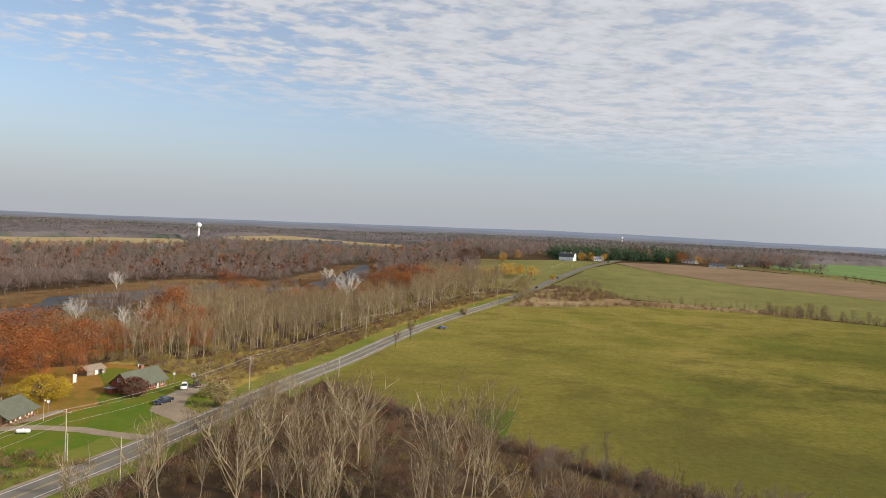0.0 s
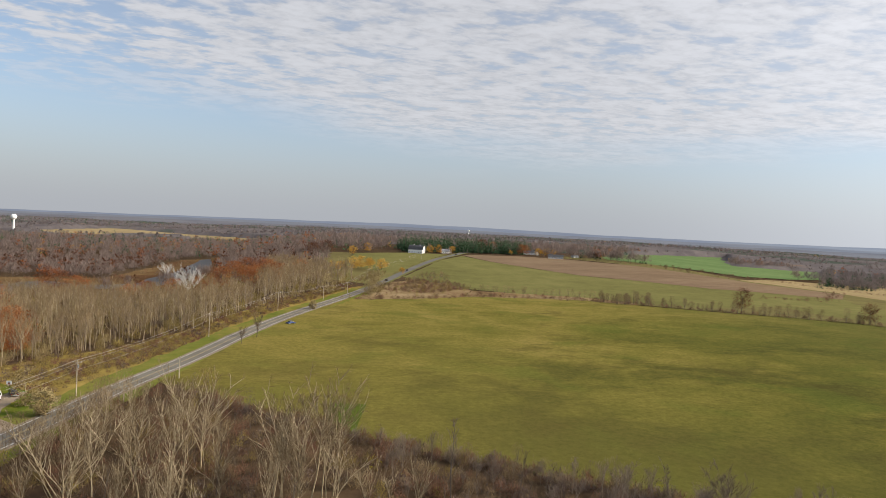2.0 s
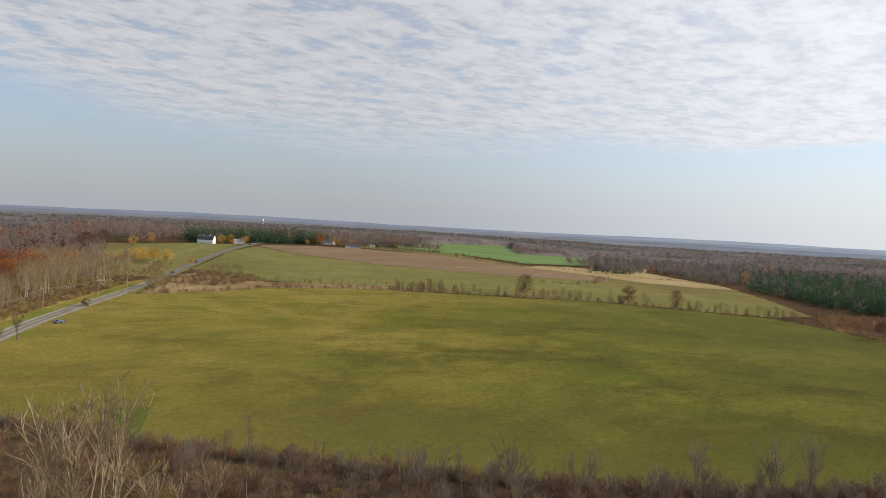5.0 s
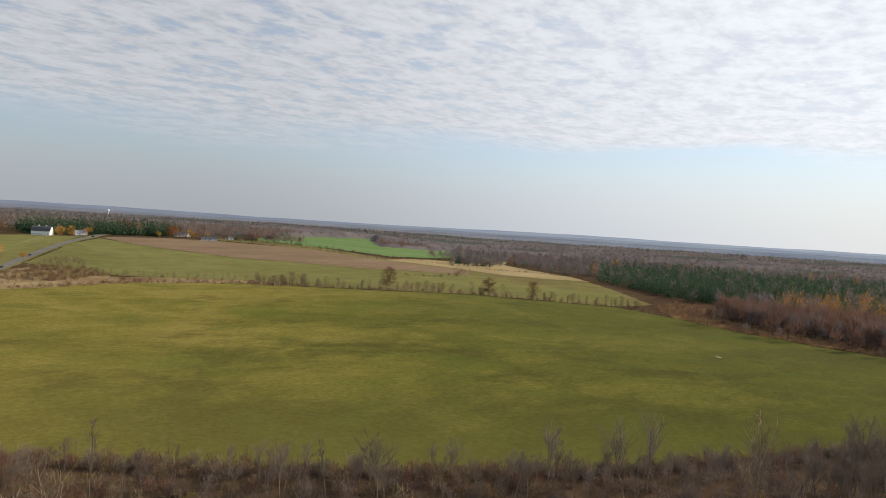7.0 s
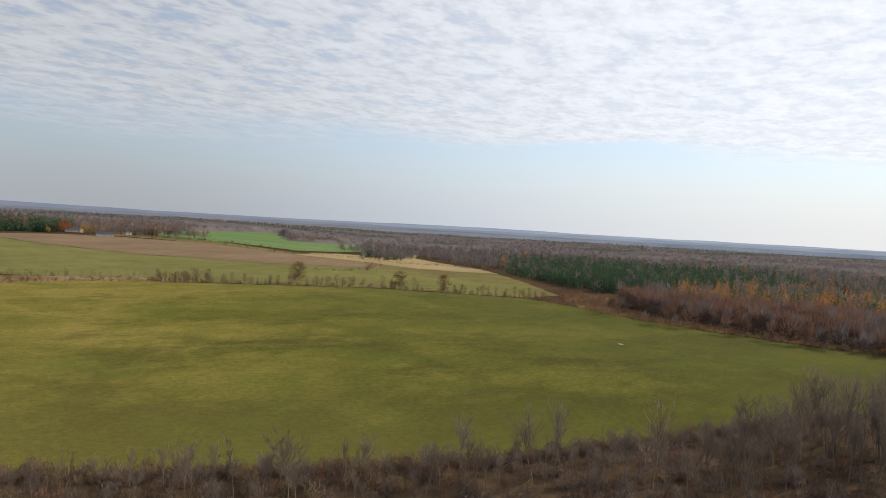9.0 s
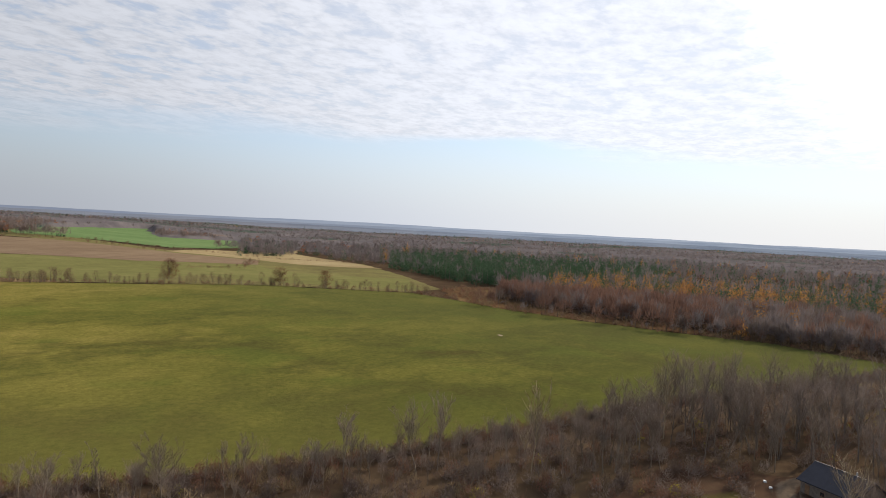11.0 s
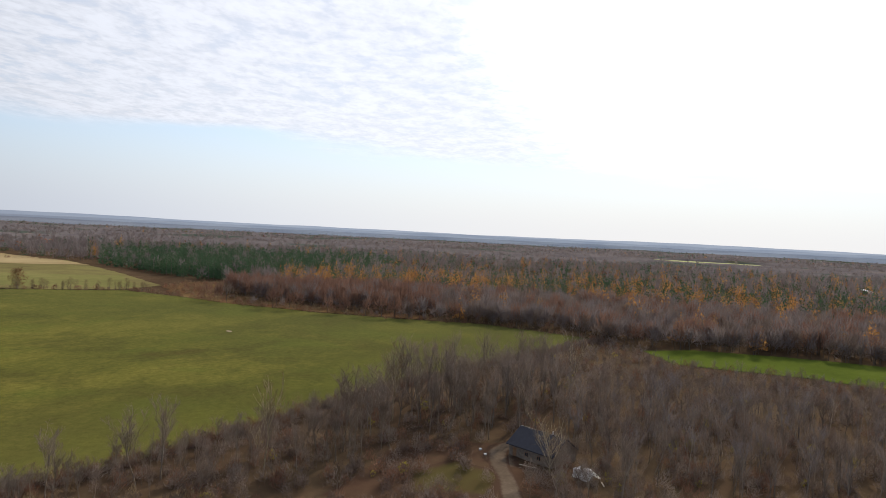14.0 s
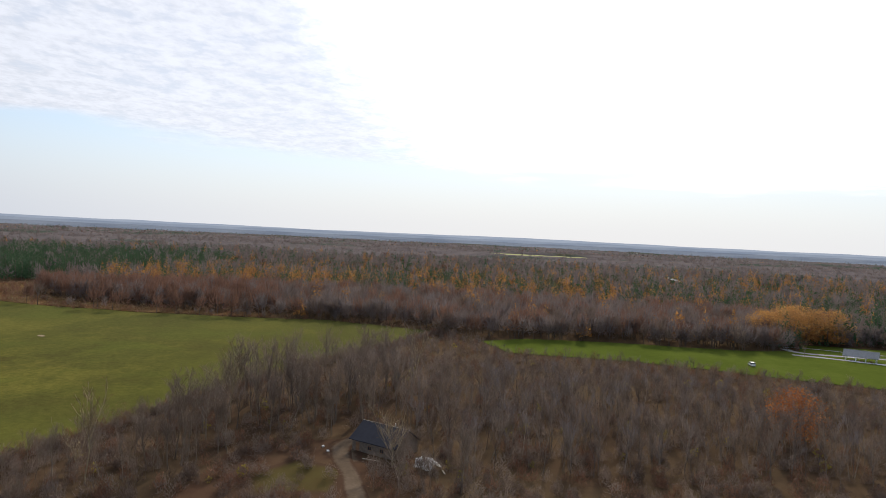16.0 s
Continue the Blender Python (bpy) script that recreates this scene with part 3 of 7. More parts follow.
BOXES = [(min(p[0] for p in c), max(p[0] for p in c), min(p[1] for p in c), max(p[1] for p in c), c) for c in CLEARINGS]


def road_gap(x, y):
    best = 1e9
    for (x0, y0), (x1, y1) in zip(ROAD, ROAD[1:]):
        dx, dy = x1 - x0, y1 - y0
        k = min(1, max(0, ((x - x0) * dx + (y - y0) * dy) / (dx * dx + dy * dy)))
        best = min(best, math.hypot(x - x0 - k * dx, y - y0 - k * dy))
    return best


def is_open(x, y):
    return any(a <= x <= b and c <= y <= d and inside(x, y, poly) for a, b, c, d, poly in BOXES)


ground_sheet()
patch("grass_field", MAIN_FIELD, M["field"], 8, 0.16, 2.0, "large green and yellowish hay meadow with soft dark patches")
patch("grass_corner", LUSH_CORNER, M["lush"], 3, 0.27, 0.4, "darker green mown corner of the meadow")
patch("leaf_carpet", LEAF_CARPET, M["leaf_carpet"], 3, 0.04, 4.0, "grass under a carpet of orange fallen leaves", "lawn")
patch("rough_grass", ROUGH, M["rough"], 6, 0.05, 2.5, "rough tawny grass between road and wood", "brush")
patch("lawn", LAWN, M["lawn"], 4, 0.08, 1.0, "green lawn strewn with fallen leaves round the houses", "lawn")
patch("marsh", MARSH, M["sedge"], 12, 0.04, 5.0, "rusty brown sedge on the river flats", "marsh")
patch("river", RIVER, M["water"], 10, 0.14, 4.0, "slow grey-blue river winding through flats", "water")
for bar in ([(-228, 398), (-206, 414), (-202, 436), (-224, 424)], [(-240, 434), (-214, 452), (-212, 470), (-236, 458)], [(-214, 372), (-202, 384), (-204, 396), (-216, 386)]):
    patch("mud_bar", bar, M["sedge"], 4, 0.2, 3.0, "brown mud bar in the river", "mud bar")
patch("brush_ground", BRUSH, M["hollow"], 6, 0.12, 3.0, "pale dry grass and brown brush in a hollow", "brush")
patch("hill_margin", [(30, 620), (68, 588), (96, 650), (112, 690), (80, 692), (52, 735), (76, 850), (40, 860), (10, 720)], M["margin"], 8, 0.02, 4.0, "rough dull grass below the hill pasture", "brush")
patch("hill_pasture", HILL_LEFT, M["hillgrass"], 12, 0.1, 2.0, "green pasture below the white barn")
patch("field_margin", [(240, 505), (300, 452), (380, 402), (450, 320), (500, 322), (572, 400), (645, 500), (700, 575), (620, 600), (590, 650), (500, 705), (455, 800),
                         (400, 800), (300, 600)], M["margin"], 14, 0.03, 3.0, "rough tawny grass between the fields", "brush")
patch("field_margin", [(340, 868), (360, 900), (420, 905), (470, 1000), (455, 790), (430, 752)], M["margin"], 14, 0.03, 3.0, "rough tawny grass behind the sheds", "brush")
patch("hill_meadow", HILL_RIGHT, M["hillgrass"], 14, 0.1, 3.0, "dull green sloping hill meadow")
patch("ploughed_field", PLOUGHED, M["soil"], 14, 0.3, 2.0, "bare brown ploughed field on the hill")
patch("crop_field", FAR_CROP, M["crop"], 22, 0.3, 4.0, "bright green winter crop field")
patch("dry_meadow", TAN_MEADOW, M["straw"], 16, 0.2, 5.0, "tan dry grass meadow")
patch("low_meadow", LOW_GREEN, M["hillgrass"], 12, 0.05, 3.0, "light green low meadow beyond the hedgerow")
patch("stubble_field", FAR_STUBBLE, M["straw"], 30, 0.3, 6.0, "pale golden stubble field")
patch("stubble_field", FAR_STUBBLE_2, M["straw"], 30, 0.3, 6.0, "pale golden stubble field")
patch("park_lawn", STRIP, M["lush"], 8, 0.1, 2.0, "bright green mown park lawn", "lawn")
patch("far_lawn", FAR_STRIP, M["pale_field"], 30, 3.0, 5.0, "pale yellow-green far meadow strip")
patch("wet_edge", WET_EDGE, M["sedge"], 8, 0.06, 4.0, "tan and rusty brush along a ditch", "brush")
patch("glade_floor", GLADE, M["redbrush"], 4, -0.02, 2.5, "reddish leaf-strewn floor of the glade", "brush")
patch("glade", [(133, 31), (148, 34), (158, 25), (152, 13), (138, 12)], M["damp"], 1.4, 0.004, 2.5, "small dull green grassy glade beside the track", "lawn", soft=4.0)
NEAR_ROAD = [p for p in ROAD if p[1] < 560]
HILL_ROAD = [p for p in ROAD if p[1] > 545]
ribbon("verge", NEAR_ROAD, 10.5, M["verge"], 0.13, "yellow-green grass verges of the road", "verge", side=-1.2, ragged=2.5, step=4.0)
ribbon("shoulder", NEAR_ROAD, 4.7, M["gravel"], 0.19, "pale gravel shoulders of the road", "road", ragged=0.5, step=4.0)
ribbon("road", NEAR_ROAD, 3.8, M["asphalt"], 0.22, "grey two-lane asphalt country road", "road")
ribbon("hill_road", HILL_ROAD, 3.8, M["old_asphalt"], 0.22, "dull grey road climbing the hill past the barn", "road", ragged=0.3)
ribbon("hill_verge", HILL_ROAD, 7.0, M["hillgrass"], 0.16, "dull green grass verges of the hill road", "verge", ragged=2.0)
for off in (-3.2, 3.2):
    ribbon("edge_line", NEAR_ROAD, 0.16, M["line_w"], 0.235, "white edge line of the road", "road marking", side=off)
for off in (-0.2, 0.2):
    ribbon("centre_line", NEAR_ROAD, 0.09, M["line_y"], 0.235, "yellow centre line of the road", "road marking", side=off)
ribbon("driveway", LANE_A, 1.9, M["gravel"], 0.15, "pale gravel driveway across the lawn", "driveway", ragged=0.7, step=2.0)
ribbon("driveway", LANE_B, 1.6, M["gravel"], 0.155, "pale gravel driveway beside the porch", "driveway", ragged=0.6, step=2.0)
patch("driveway", YARD, M["gravel"], 3, 0.16, 1.1, "wide gravel parking yard beside the log house", "driveway")
lane_side = []
for (xa, ya), (xb, yb) in zip(CABIN_LANE, CABIN_LANE[1:]):
    l = math.hypot(xb - xa, yb - ya)
    lane_side.append(((xa + (yb - ya) / l * 2.4, ya - (xb - xa) / l * 2.4), (xa - (yb - ya) / l * 2.4, ya + (xb - xa) / l * 2.4)))
patch("track", [a for a, b in lane_side] + [b for a, b in reversed(lane_side)], M["dirt"], 0.8, 0.02, 0.8, "rutted dirt track to the cabin", "track", soft=1.5)
patch("track_apron", [(171, 19), (175, 13), (169.5, 9.5), (163, 11.5), (156, 9.5), (154, 15), (162, 20)], M["dirt"], 0.9, 0.012, 1.2, "worn pale dirt apron before the cabin", "track", soft=2.6)


def bare_of_woods(x, y):
    """Hedge land, marsh and hill where no closed wood stands."""
    a, d = math.degrees(math.atan2(x, y)), math.hypot(x, y)
    return inside(x, y, MARSH) or (9 < a < 62 and d < 600) or (2 < a < 48 and d < 880) or (-14 < a < 4 and d < 760) or (-36 < a <= -14 and d < 560)


def far_canopy():
    """The closed tops of the woods, from 1.2 km to 3.1 km, as one uneven sheet."""
    rng = np.random.default_rng(5)
    radii, r = [], 1200.0
    while r < 3150:
        radii.append(r)
        r *= 1.008
    a0, a1, steps = radians(-44), radians(137), 420
    verts, faces = [], []
    for r in radii:
        jitter = rng.normal(0, 1, steps + 1)
        for k in range(steps + 1):
            a = a0 + (a1 - a0) * (k + 0.35 * jitter[k]) / steps
            x, y = r * math.sin(a), r * math.cos(a)
            g = height(x, y)
            if is_open(x, y) or bare_of_woods(x, y) or road_gap(x, y) < 10:
                verts.append((x, y, g - 1.5))
            else:
                h = 6 + 5 * noise.noise(Vector((x * 0.006, y * 0.006, 2))) + 5 * noise.noise(Vector((x * 0.0016, y * 0.0016, 7))) + 0.7 * jitter[k]
                verts.append((x, y, g + max(1.0, h) * ease((r - 1190) / 200)))
    w = steps + 1
    for i in range(len(radii) - 1):
        for k in range(steps):
            b = i * w + k
            faces.append((b, b + 1, b + w + 1, b + w))
    ob = mesh_object("far_woods", verts, faces, M["canopy"], True)
    tagged(ob, "mauve-brown leafless woods reaching to the horizon", "woods", kind="stuff")


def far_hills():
    """Glowing backdrop ridges, haze painted in, that close the view."""
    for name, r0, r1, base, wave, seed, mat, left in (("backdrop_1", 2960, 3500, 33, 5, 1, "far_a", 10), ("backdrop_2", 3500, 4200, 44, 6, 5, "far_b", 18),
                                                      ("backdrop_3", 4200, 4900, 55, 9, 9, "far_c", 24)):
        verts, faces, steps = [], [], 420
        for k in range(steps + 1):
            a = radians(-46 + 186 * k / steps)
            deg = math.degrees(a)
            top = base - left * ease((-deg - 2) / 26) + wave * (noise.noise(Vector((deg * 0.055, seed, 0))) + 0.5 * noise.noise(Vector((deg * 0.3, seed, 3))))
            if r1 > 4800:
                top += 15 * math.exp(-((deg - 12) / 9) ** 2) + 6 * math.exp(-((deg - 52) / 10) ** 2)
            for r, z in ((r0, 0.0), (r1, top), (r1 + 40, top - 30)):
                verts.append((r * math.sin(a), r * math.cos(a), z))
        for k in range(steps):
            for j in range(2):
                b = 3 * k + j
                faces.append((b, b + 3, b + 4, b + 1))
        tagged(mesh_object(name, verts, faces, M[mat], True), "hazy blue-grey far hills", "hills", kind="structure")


far_canopy()
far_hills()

# ================= trees and brush =================
class Growth:
    """Triangles of a plant, gathered part by part: 0 = wood, 1 = twigs or leaves."""

    def __init__(self):
        self.v, self.t, self.m, self.c, self.n = [], [], [], [], 0

    def put(self, v, t, m, c):
        v = np.asarray(v, float)
        self.v.append(v)
        self.t.append(np.asarray(t, int) + self.n)
        self.m.append(np.full(len(t), m))
        self.c.append(np.broadcast_to(np.asarray(c, float), (len(v),)).copy())
        self.n += len(v)

    def tube(self, pts, radii, sides, m=0, c=0.5):
        pts = np.asarray(pts, float)
        v, t = [], []
        for i, (p, r) in enumerate(zip(pts, radii)):
            d = pts[min(i + 1, len(pts) - 1)] - pts[max(i - 1, 0)]
            d /= np.linalg.norm(d) + 1e-9
            u = np.cross(d, (0.31, 0.95, 0.05))
            u /= np.linalg.norm(u) + 1e-9
            w = np.cross(d, u)
            for k in range(sides):
                a = 2 * math.pi * k / sides
                v.append(p + r * (math.cos(a) * u + math.sin(a) * w))
        for i in range(len(pts) - 1):
            for k in range(sides):
                a, b = i * sides + k, i * sides + (k + 1) % sides
                t += [(a, b, b + sides), (a, b + sides, a + sides)]
        self.put(v, t, m, c)

    def slivers(self, p, d, length, width, rng, m=1, c=None):
        """Thin tapering twigs: one triangle each."""
        p, d = np.asarray(p, float), np.asarray(d, float)
        d = d / (np.linalg.norm(d, axis=1, keepdims=True) + 1e-9)
        s = np.cross(d, rng.normal(size=d.shape))
        s /= np.linalg.norm(s, axis=1, keepdims=True) + 1e-9
        w = (np.broadcast_to(width, len(p)) * 0.5)[:, None]
        l = np.broadcast_to(length, len(p))[:, None]
        v = np.stack([p - s * w, p + s * w, p + d * l], 1).reshape(-1, 3)
        t = np.arange(len(v)).reshape(-1, 3)
        c = rng.random(len(p)) if c is None else np.broadcast_to(c, len(p))
        self.put(v, t, m, np.repeat(c, 3))

    def leaves(self, p, size, rng, c, m=1, squash=0.75):
        """Small ragged leaf clusters: one triangle each, turned every way."""
        k = len(p)
        a = rng.normal(size=(k, 3, 3)) * np.array([1, 1, squash])
        a /= np.linalg.norm(a, axis=2, keepdims=True)
        v = (np.asarray(p)[:, None, :] + a * (np.broadcast_to(size, k) * 0.62)[:, None, None]).reshape(-1, 3)
        self.put(v, np.arange(3 * k).reshape(-1, 3), m, np.repeat(np.broadcast_to(c, k), 3))

    def done(self):
        return np.concatenate(self.v), np.concatenate(self.t), np.concatenate(self.m), np.concatenate(self.c)


def unit(v):
    return v / (np.linalg.norm(v) + 1e-9)


def bend(p, d, length, parts, rng, wander=0.18, lift_up=0.06):
    pts, d = [np.array(p, float)], unit(np.array(d, float))
    for _ in range(parts):
        d = unit(d + rng.normal(0, wander, 3) + np.array([0, 0, lift_up]))
        pts.append(pts[-1] + d * length / parts)
    return np.array(pts)


def tree_bare(seed, h, spread=0.5, leaders=4, fork=0.35, radius=0.16, twigs=1.0, narrow=False, fine=1.0):
    """A leafless broadleaf tree seen from near: trunk, leaders, branches, twigs."""
    rng = np.random.default_rng(seed)
    g = Growth()
    trunk = bend((0, 0, -0.2), (rng.normal(0, 0.05), rng.normal(0, 0.05), 1), h * (0.93 if narrow else fork + 0.3), 7, rng, 0.06)
    g.tube(trunk, np.linspace(radius, radius * (0.15 if narrow else 0.42), 8), 6)
    limbs = []
    for k in range(leaders):
        s = fork + (0.93 - fork if narrow else 0.3) * (k + 0.5 * rng.random()) / leaders
        i = min(6.99, s * h / (np.linalg.norm(trunk[-1] - trunk[0])) * 7)
        p = trunk[int(i)] * (1 - i % 1) + trunk[int(i) + 1] * (i % 1)
        a = 2 * math.pi * (k * 0.382 + rng.random() * 0.15)
        out = spread * rng.uniform(0.6, 1.15)
        length = (h - p[2]) * rng.uniform(0.75, 1.0) if not narrow else h * rng.uniform(0.13, 0.26) * (1.15 - 0.6 * s)
        limb = bend(p, (math.cos(a) * out, math.sin(a) * out, 0.95), length, 6, rng, 0.10, 0.08)
        g.tube(limb, np.linspace(radius * (0.38 if not narrow else 0.22), 0.025, 7), 4, 0, rng.random())
        limbs.append((limb, length))
    if not narrow:
        limbs.append((trunk[3:], h * 0.4))
    side = []
    for limb, length in limbs:
        for k in range(11 if not narrow else 5):
            s = rng.uniform(0.15, 1.0) * (len(limb) - 1.001)
            p = limb[int(s)] * (1 - s % 1) + limb[int(s) + 1] * (s % 1)
            a = rng.uniform(0, 2 * math.pi)
            d = unit(limb[int(s) + 1] - limb[int(s)]) + 0.8 * np.array([math.cos(a), math.sin(a), 0.15])
            ln = length * rng.uniform(0.2, 0.4) * (1.2 - 0.5 * s / len(limb))
            br = bend(p, d, ln, 3, rng, 0.12, 0.12)
            g.tube(br, np.array([0.04, 0.03, 0.02, 0.01]) * (h / 18) * fine, 3, 0, rng.random())
            side.append((br, ln))
    p, d, l, w = [], [], [], []
    for br, ln in side:
        for k in range(int(10 * twigs)):
            s = rng.uniform(0.1, 0.999) * 3
            q = br[min(2, int(s))] * (1 - s % 1) + br[min(3, int(s) + 1)] * (s % 1)
            dd = unit(br[-1] - br[0]) * 0.8 + rng.normal(0, 0.6, 3) + np.array([0, 0, 0.12])
            p.append(q), d.append(dd), l.append(ln * rng.uniform(0.2, 0.5)), w.append(0.032 * fine)
            if rng.random() < 0.9:
                q2 = q + unit(dd) * l[-1] * 0.4
                for _ in range(2):
                    p.append(q2), d.append(dd + rng.normal(0, 0.6, 3)), l.append(ln * rng.uniform(0.14, 0.32)), w.append(0.028 * fine)
    g.slivers(p, d, np.array(l), np.array(w), rng)
    return g.done()


def tree_mid(seed, h, limbs=7, twigs=120, spread=0.30, width=0.085, trunk_r=0.14):
    """A leafless tree for woods that stay some way off: stem, ascending limbs and a rounded haze of twigs."""
    rng = np.random.default_rng(seed)
    g = Growth()
    trunk = bend((0, 0, -0.3), (rng.normal(0, 0.04), rng.normal(0, 0.04), 1), h * 0.8, 3, rng, 0.05)
    g.tube(trunk, [trunk_r, trunk_r * 0.75, trunk_r * 0.5, 0.04], 3, 0, rng.random())
    arms = []
    for k in range(limbs):
        s = rng.uniform(1.0, 2.5)
        q = trunk[int(s)] * (1 - s % 1) + trunk[int(s) + 1] * (s % 1)
        a = 2 * math.pi * (k + rng.random()) / limbs
        out = spread * rng.uniform(1.0, 2.4)
        arm = bend(q, (math.cos(a) * out, math.sin(a) * out, 0.85), (h - q[2]) * rng.uniform(0.6, 0.95), 3, rng, 0.14, 0.06)
        g.tube(arm, np.array([0.42, 0.32, 0.2, 0.08]) * trunk_r, 3, 0, rng.random())
        arms.append(arm)
    arms.append(trunk)
    p, d, l = [], [], []
    for _ in range(twigs):
        arm = arms[rng.integers(len(arms))]
        s = rng.uniform(0.9, 2.98)
        q = arm[int(s)] * (1 - s % 1) + arm[int(s) + 1] * (s % 1)
        a = rng.uniform(0, 2 * math.pi)
        along = unit(arm[int(s) + 1] - arm[int(s)])
        p.append(q)
        d.append(along * 0.8 + np.array([math.cos(a), math.sin(a), 0.25]) * rng.uniform(0.4, 1.1))
        l.append(h * rng.uniform(0.07, 0.17))
    g.slivers(p, d, np.array(l), width, rng)
    return g.done()


def tree_far(seed, h, n=44, size=1.1, spread=0.27, width=0.62):
    """A leafless tree for the far woods: a domed crown of twig bundles that radiate from the fork over a bare stem."""
    rng = np.random.default_rng(seed)
    g = Growth()
    lean = rng.normal(0, 0.03, 2)
    g.slivers([(0, 0, -0.3), (0.15, 0, -0.3)], [(*lean, 1), (-lean[0], lean[1], 1)], h * 0.8, 0.24 + 0.1 * size, rng, 0, 0.7)
    fork = np.array([0, 0, 0.2 * h])
    lobes = rng.normal(0, 1, (4, 2)) * 0.10 * h
    a, u = rng.uniform(0, 2 * math.pi, n), rng.random(n)
    k = np.sqrt(1 - u * u) * spread * h * rng.uniform(0.55, 1.0, n)
    tips = np.stack([np.cos(a) * k, np.sin(a) * k, h * (0.27 + 0.69 * u ** 0.85) * rng.uniform(0.86, 1.04, n)], 1)
    tips[:, :2] += lobes[rng.integers(4, size=n)]
    d = tips - fork
    length = np.linalg.norm(d, axis=1) * rng.uniform(0.28, 0.6, n)
    d = d / np.linalg.norm(d, axis=1, keepdims=True) + rng.normal(0, 0.22, (n, 3))
    d /= np.linalg.norm(d, axis=1, keepdims=True)
    # tint climbs with height: crown paler towards its top
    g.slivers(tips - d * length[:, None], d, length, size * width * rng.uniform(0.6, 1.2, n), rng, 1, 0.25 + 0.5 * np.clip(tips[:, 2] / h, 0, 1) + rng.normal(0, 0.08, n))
    return g.done()


def tree_leafy(seed, h, clumps=30, per=26, size=0.6, wide=0.36, low=0.3, gaps=0.0, trunk_r=0.22):
    """A tree in autumn leaf: trunk, limbs and many ragged leaf clusters with gaps between."""
    rng = np.random.default_rng(seed)
    g = Growth()
    trunk = bend((0, 0, -0.2), (0, 0, 1), h * 0.7, 4, rng, 0.06)
    g.tube(trunk, np.linspace(trunk_r, 0.06, 5), 5)
    cs = []
    for _ in range(clumps):
        z = rng.uniform(low, 0.97)
        k = math.sin(math.pi * min(1, max(0.05, (z - low * 0.6) / (1.02 - low * 0.6)))) ** 0.6
        a, r = rng.uniform(0, 2 * math.pi), wide * h * k * math.sqrt(rng.uniform(0.15, 1.0))
        c = np.array([math.cos(a) * r, math.sin(a) * r, z * h])
        cs.append(c)
        q = trunk[min(4, 1 + int(z * 3))]
        g.slivers([q], [c - q], np.linalg.norm(c - q), 0.1, rng, 0, rng.random())
    p, tint = [], []
    for c in cs:
        n = max(4, int(per * rng.uniform(0.6, 1.4)))
        t = rng.random()
        p.append(c + rng.normal(0, 1, (n, 3)) * np.array([0.085, 0.085, 0.06]) * h)
        tint += [min(1, max(0, t + rng.normal(0, 0.12))) for _ in range(n)]
    p = np.concatenate(p)
    g.leaves(p, rng.uniform(0.6, 1.3, len(p)) * size, rng, np.array(tint))
    return g.done()


def tree_cone(seed, h, n=90, size=1.0, wide=0.19, bottom=0.12):
    """A conifer as a ragged cone of small sprays that droop outwards."""
    rng = np.random.default_rng(seed)
    g = Growth()
    g.tube([(0, 0, -0.2), (0, 0, h * 0.9)], [0.012 * h, 0.02], 3)
    s = 1 - np.sqrt(rng.random(n))
    a = rng.uniform(0, 2 * math.pi, n)
    r = wide * h * (1.03 - s) ** 0.85 * np.sqrt(rng.uniform(0.25, 1.15, n))
    p = np.stack([np.cos(a) * r, np.sin(a) * r, h * (bottom + (0.97 - bottom) * s) - 0.25 * r], 1)
    g.leaves(p, size * rng.uniform(0.6, 1.3, n) * (1.1 - 0.6 * s), rng, rng.random(n), 1, 0.9)
    g.slivers([(0, 0, h * 0.86)], [(0, 0, 1)], h * 0.16, 0.35, rng, 1)
    return g.done()


def tree_soft(seed, h, n=170, size=0.5, spread=0.24, low=0.2, stems=4):
    """A leafless tree some way off: upright stems in a rounded haze of twigs that point outwards."""
    rng = np.random.default_rng(seed)
    g = Growth()
    for k in range(stems):
        d = (rng.normal(0, 0.14), rng.normal(0, 0.14), 1)
        g.tube(bend((0, 0, -0.3), d, h * rng.uniform(0.6, 0.9), 3, rng, 0.06), np.array([0.0075, 0.006, 0.004, 0.0015]) * h, 3, 0, rng.random())
    a, u = rng.uniform(0, 2 * math.pi, n), low + (0.99 - low) * rng.beta(1.6, 1.2, n)
    k = np.sqrt(np.clip(1.05 - ((u - 0.6) / 0.42) ** 2, 0.03, 1)) * np.sqrt(rng.random(n)) * spread * h
    p = np.stack([np.cos(a) * k, np.sin(a) * k, u * h], 1)
    d = p - np.array([0, 0, 0.25 * h])
    d = d / np.linalg.norm(d, axis=1, keepdims=True) + rng.normal(0, 0.42, (n, 3))
    d /= np.linalg.norm(d, axis=1, keepdims=True)
    l = rng.uniform(0.07, 0.16, n) * h
    g.slivers(p - d * l[:, None] * 0.6, d, l, size * 0.24, rng)
    return g.done()


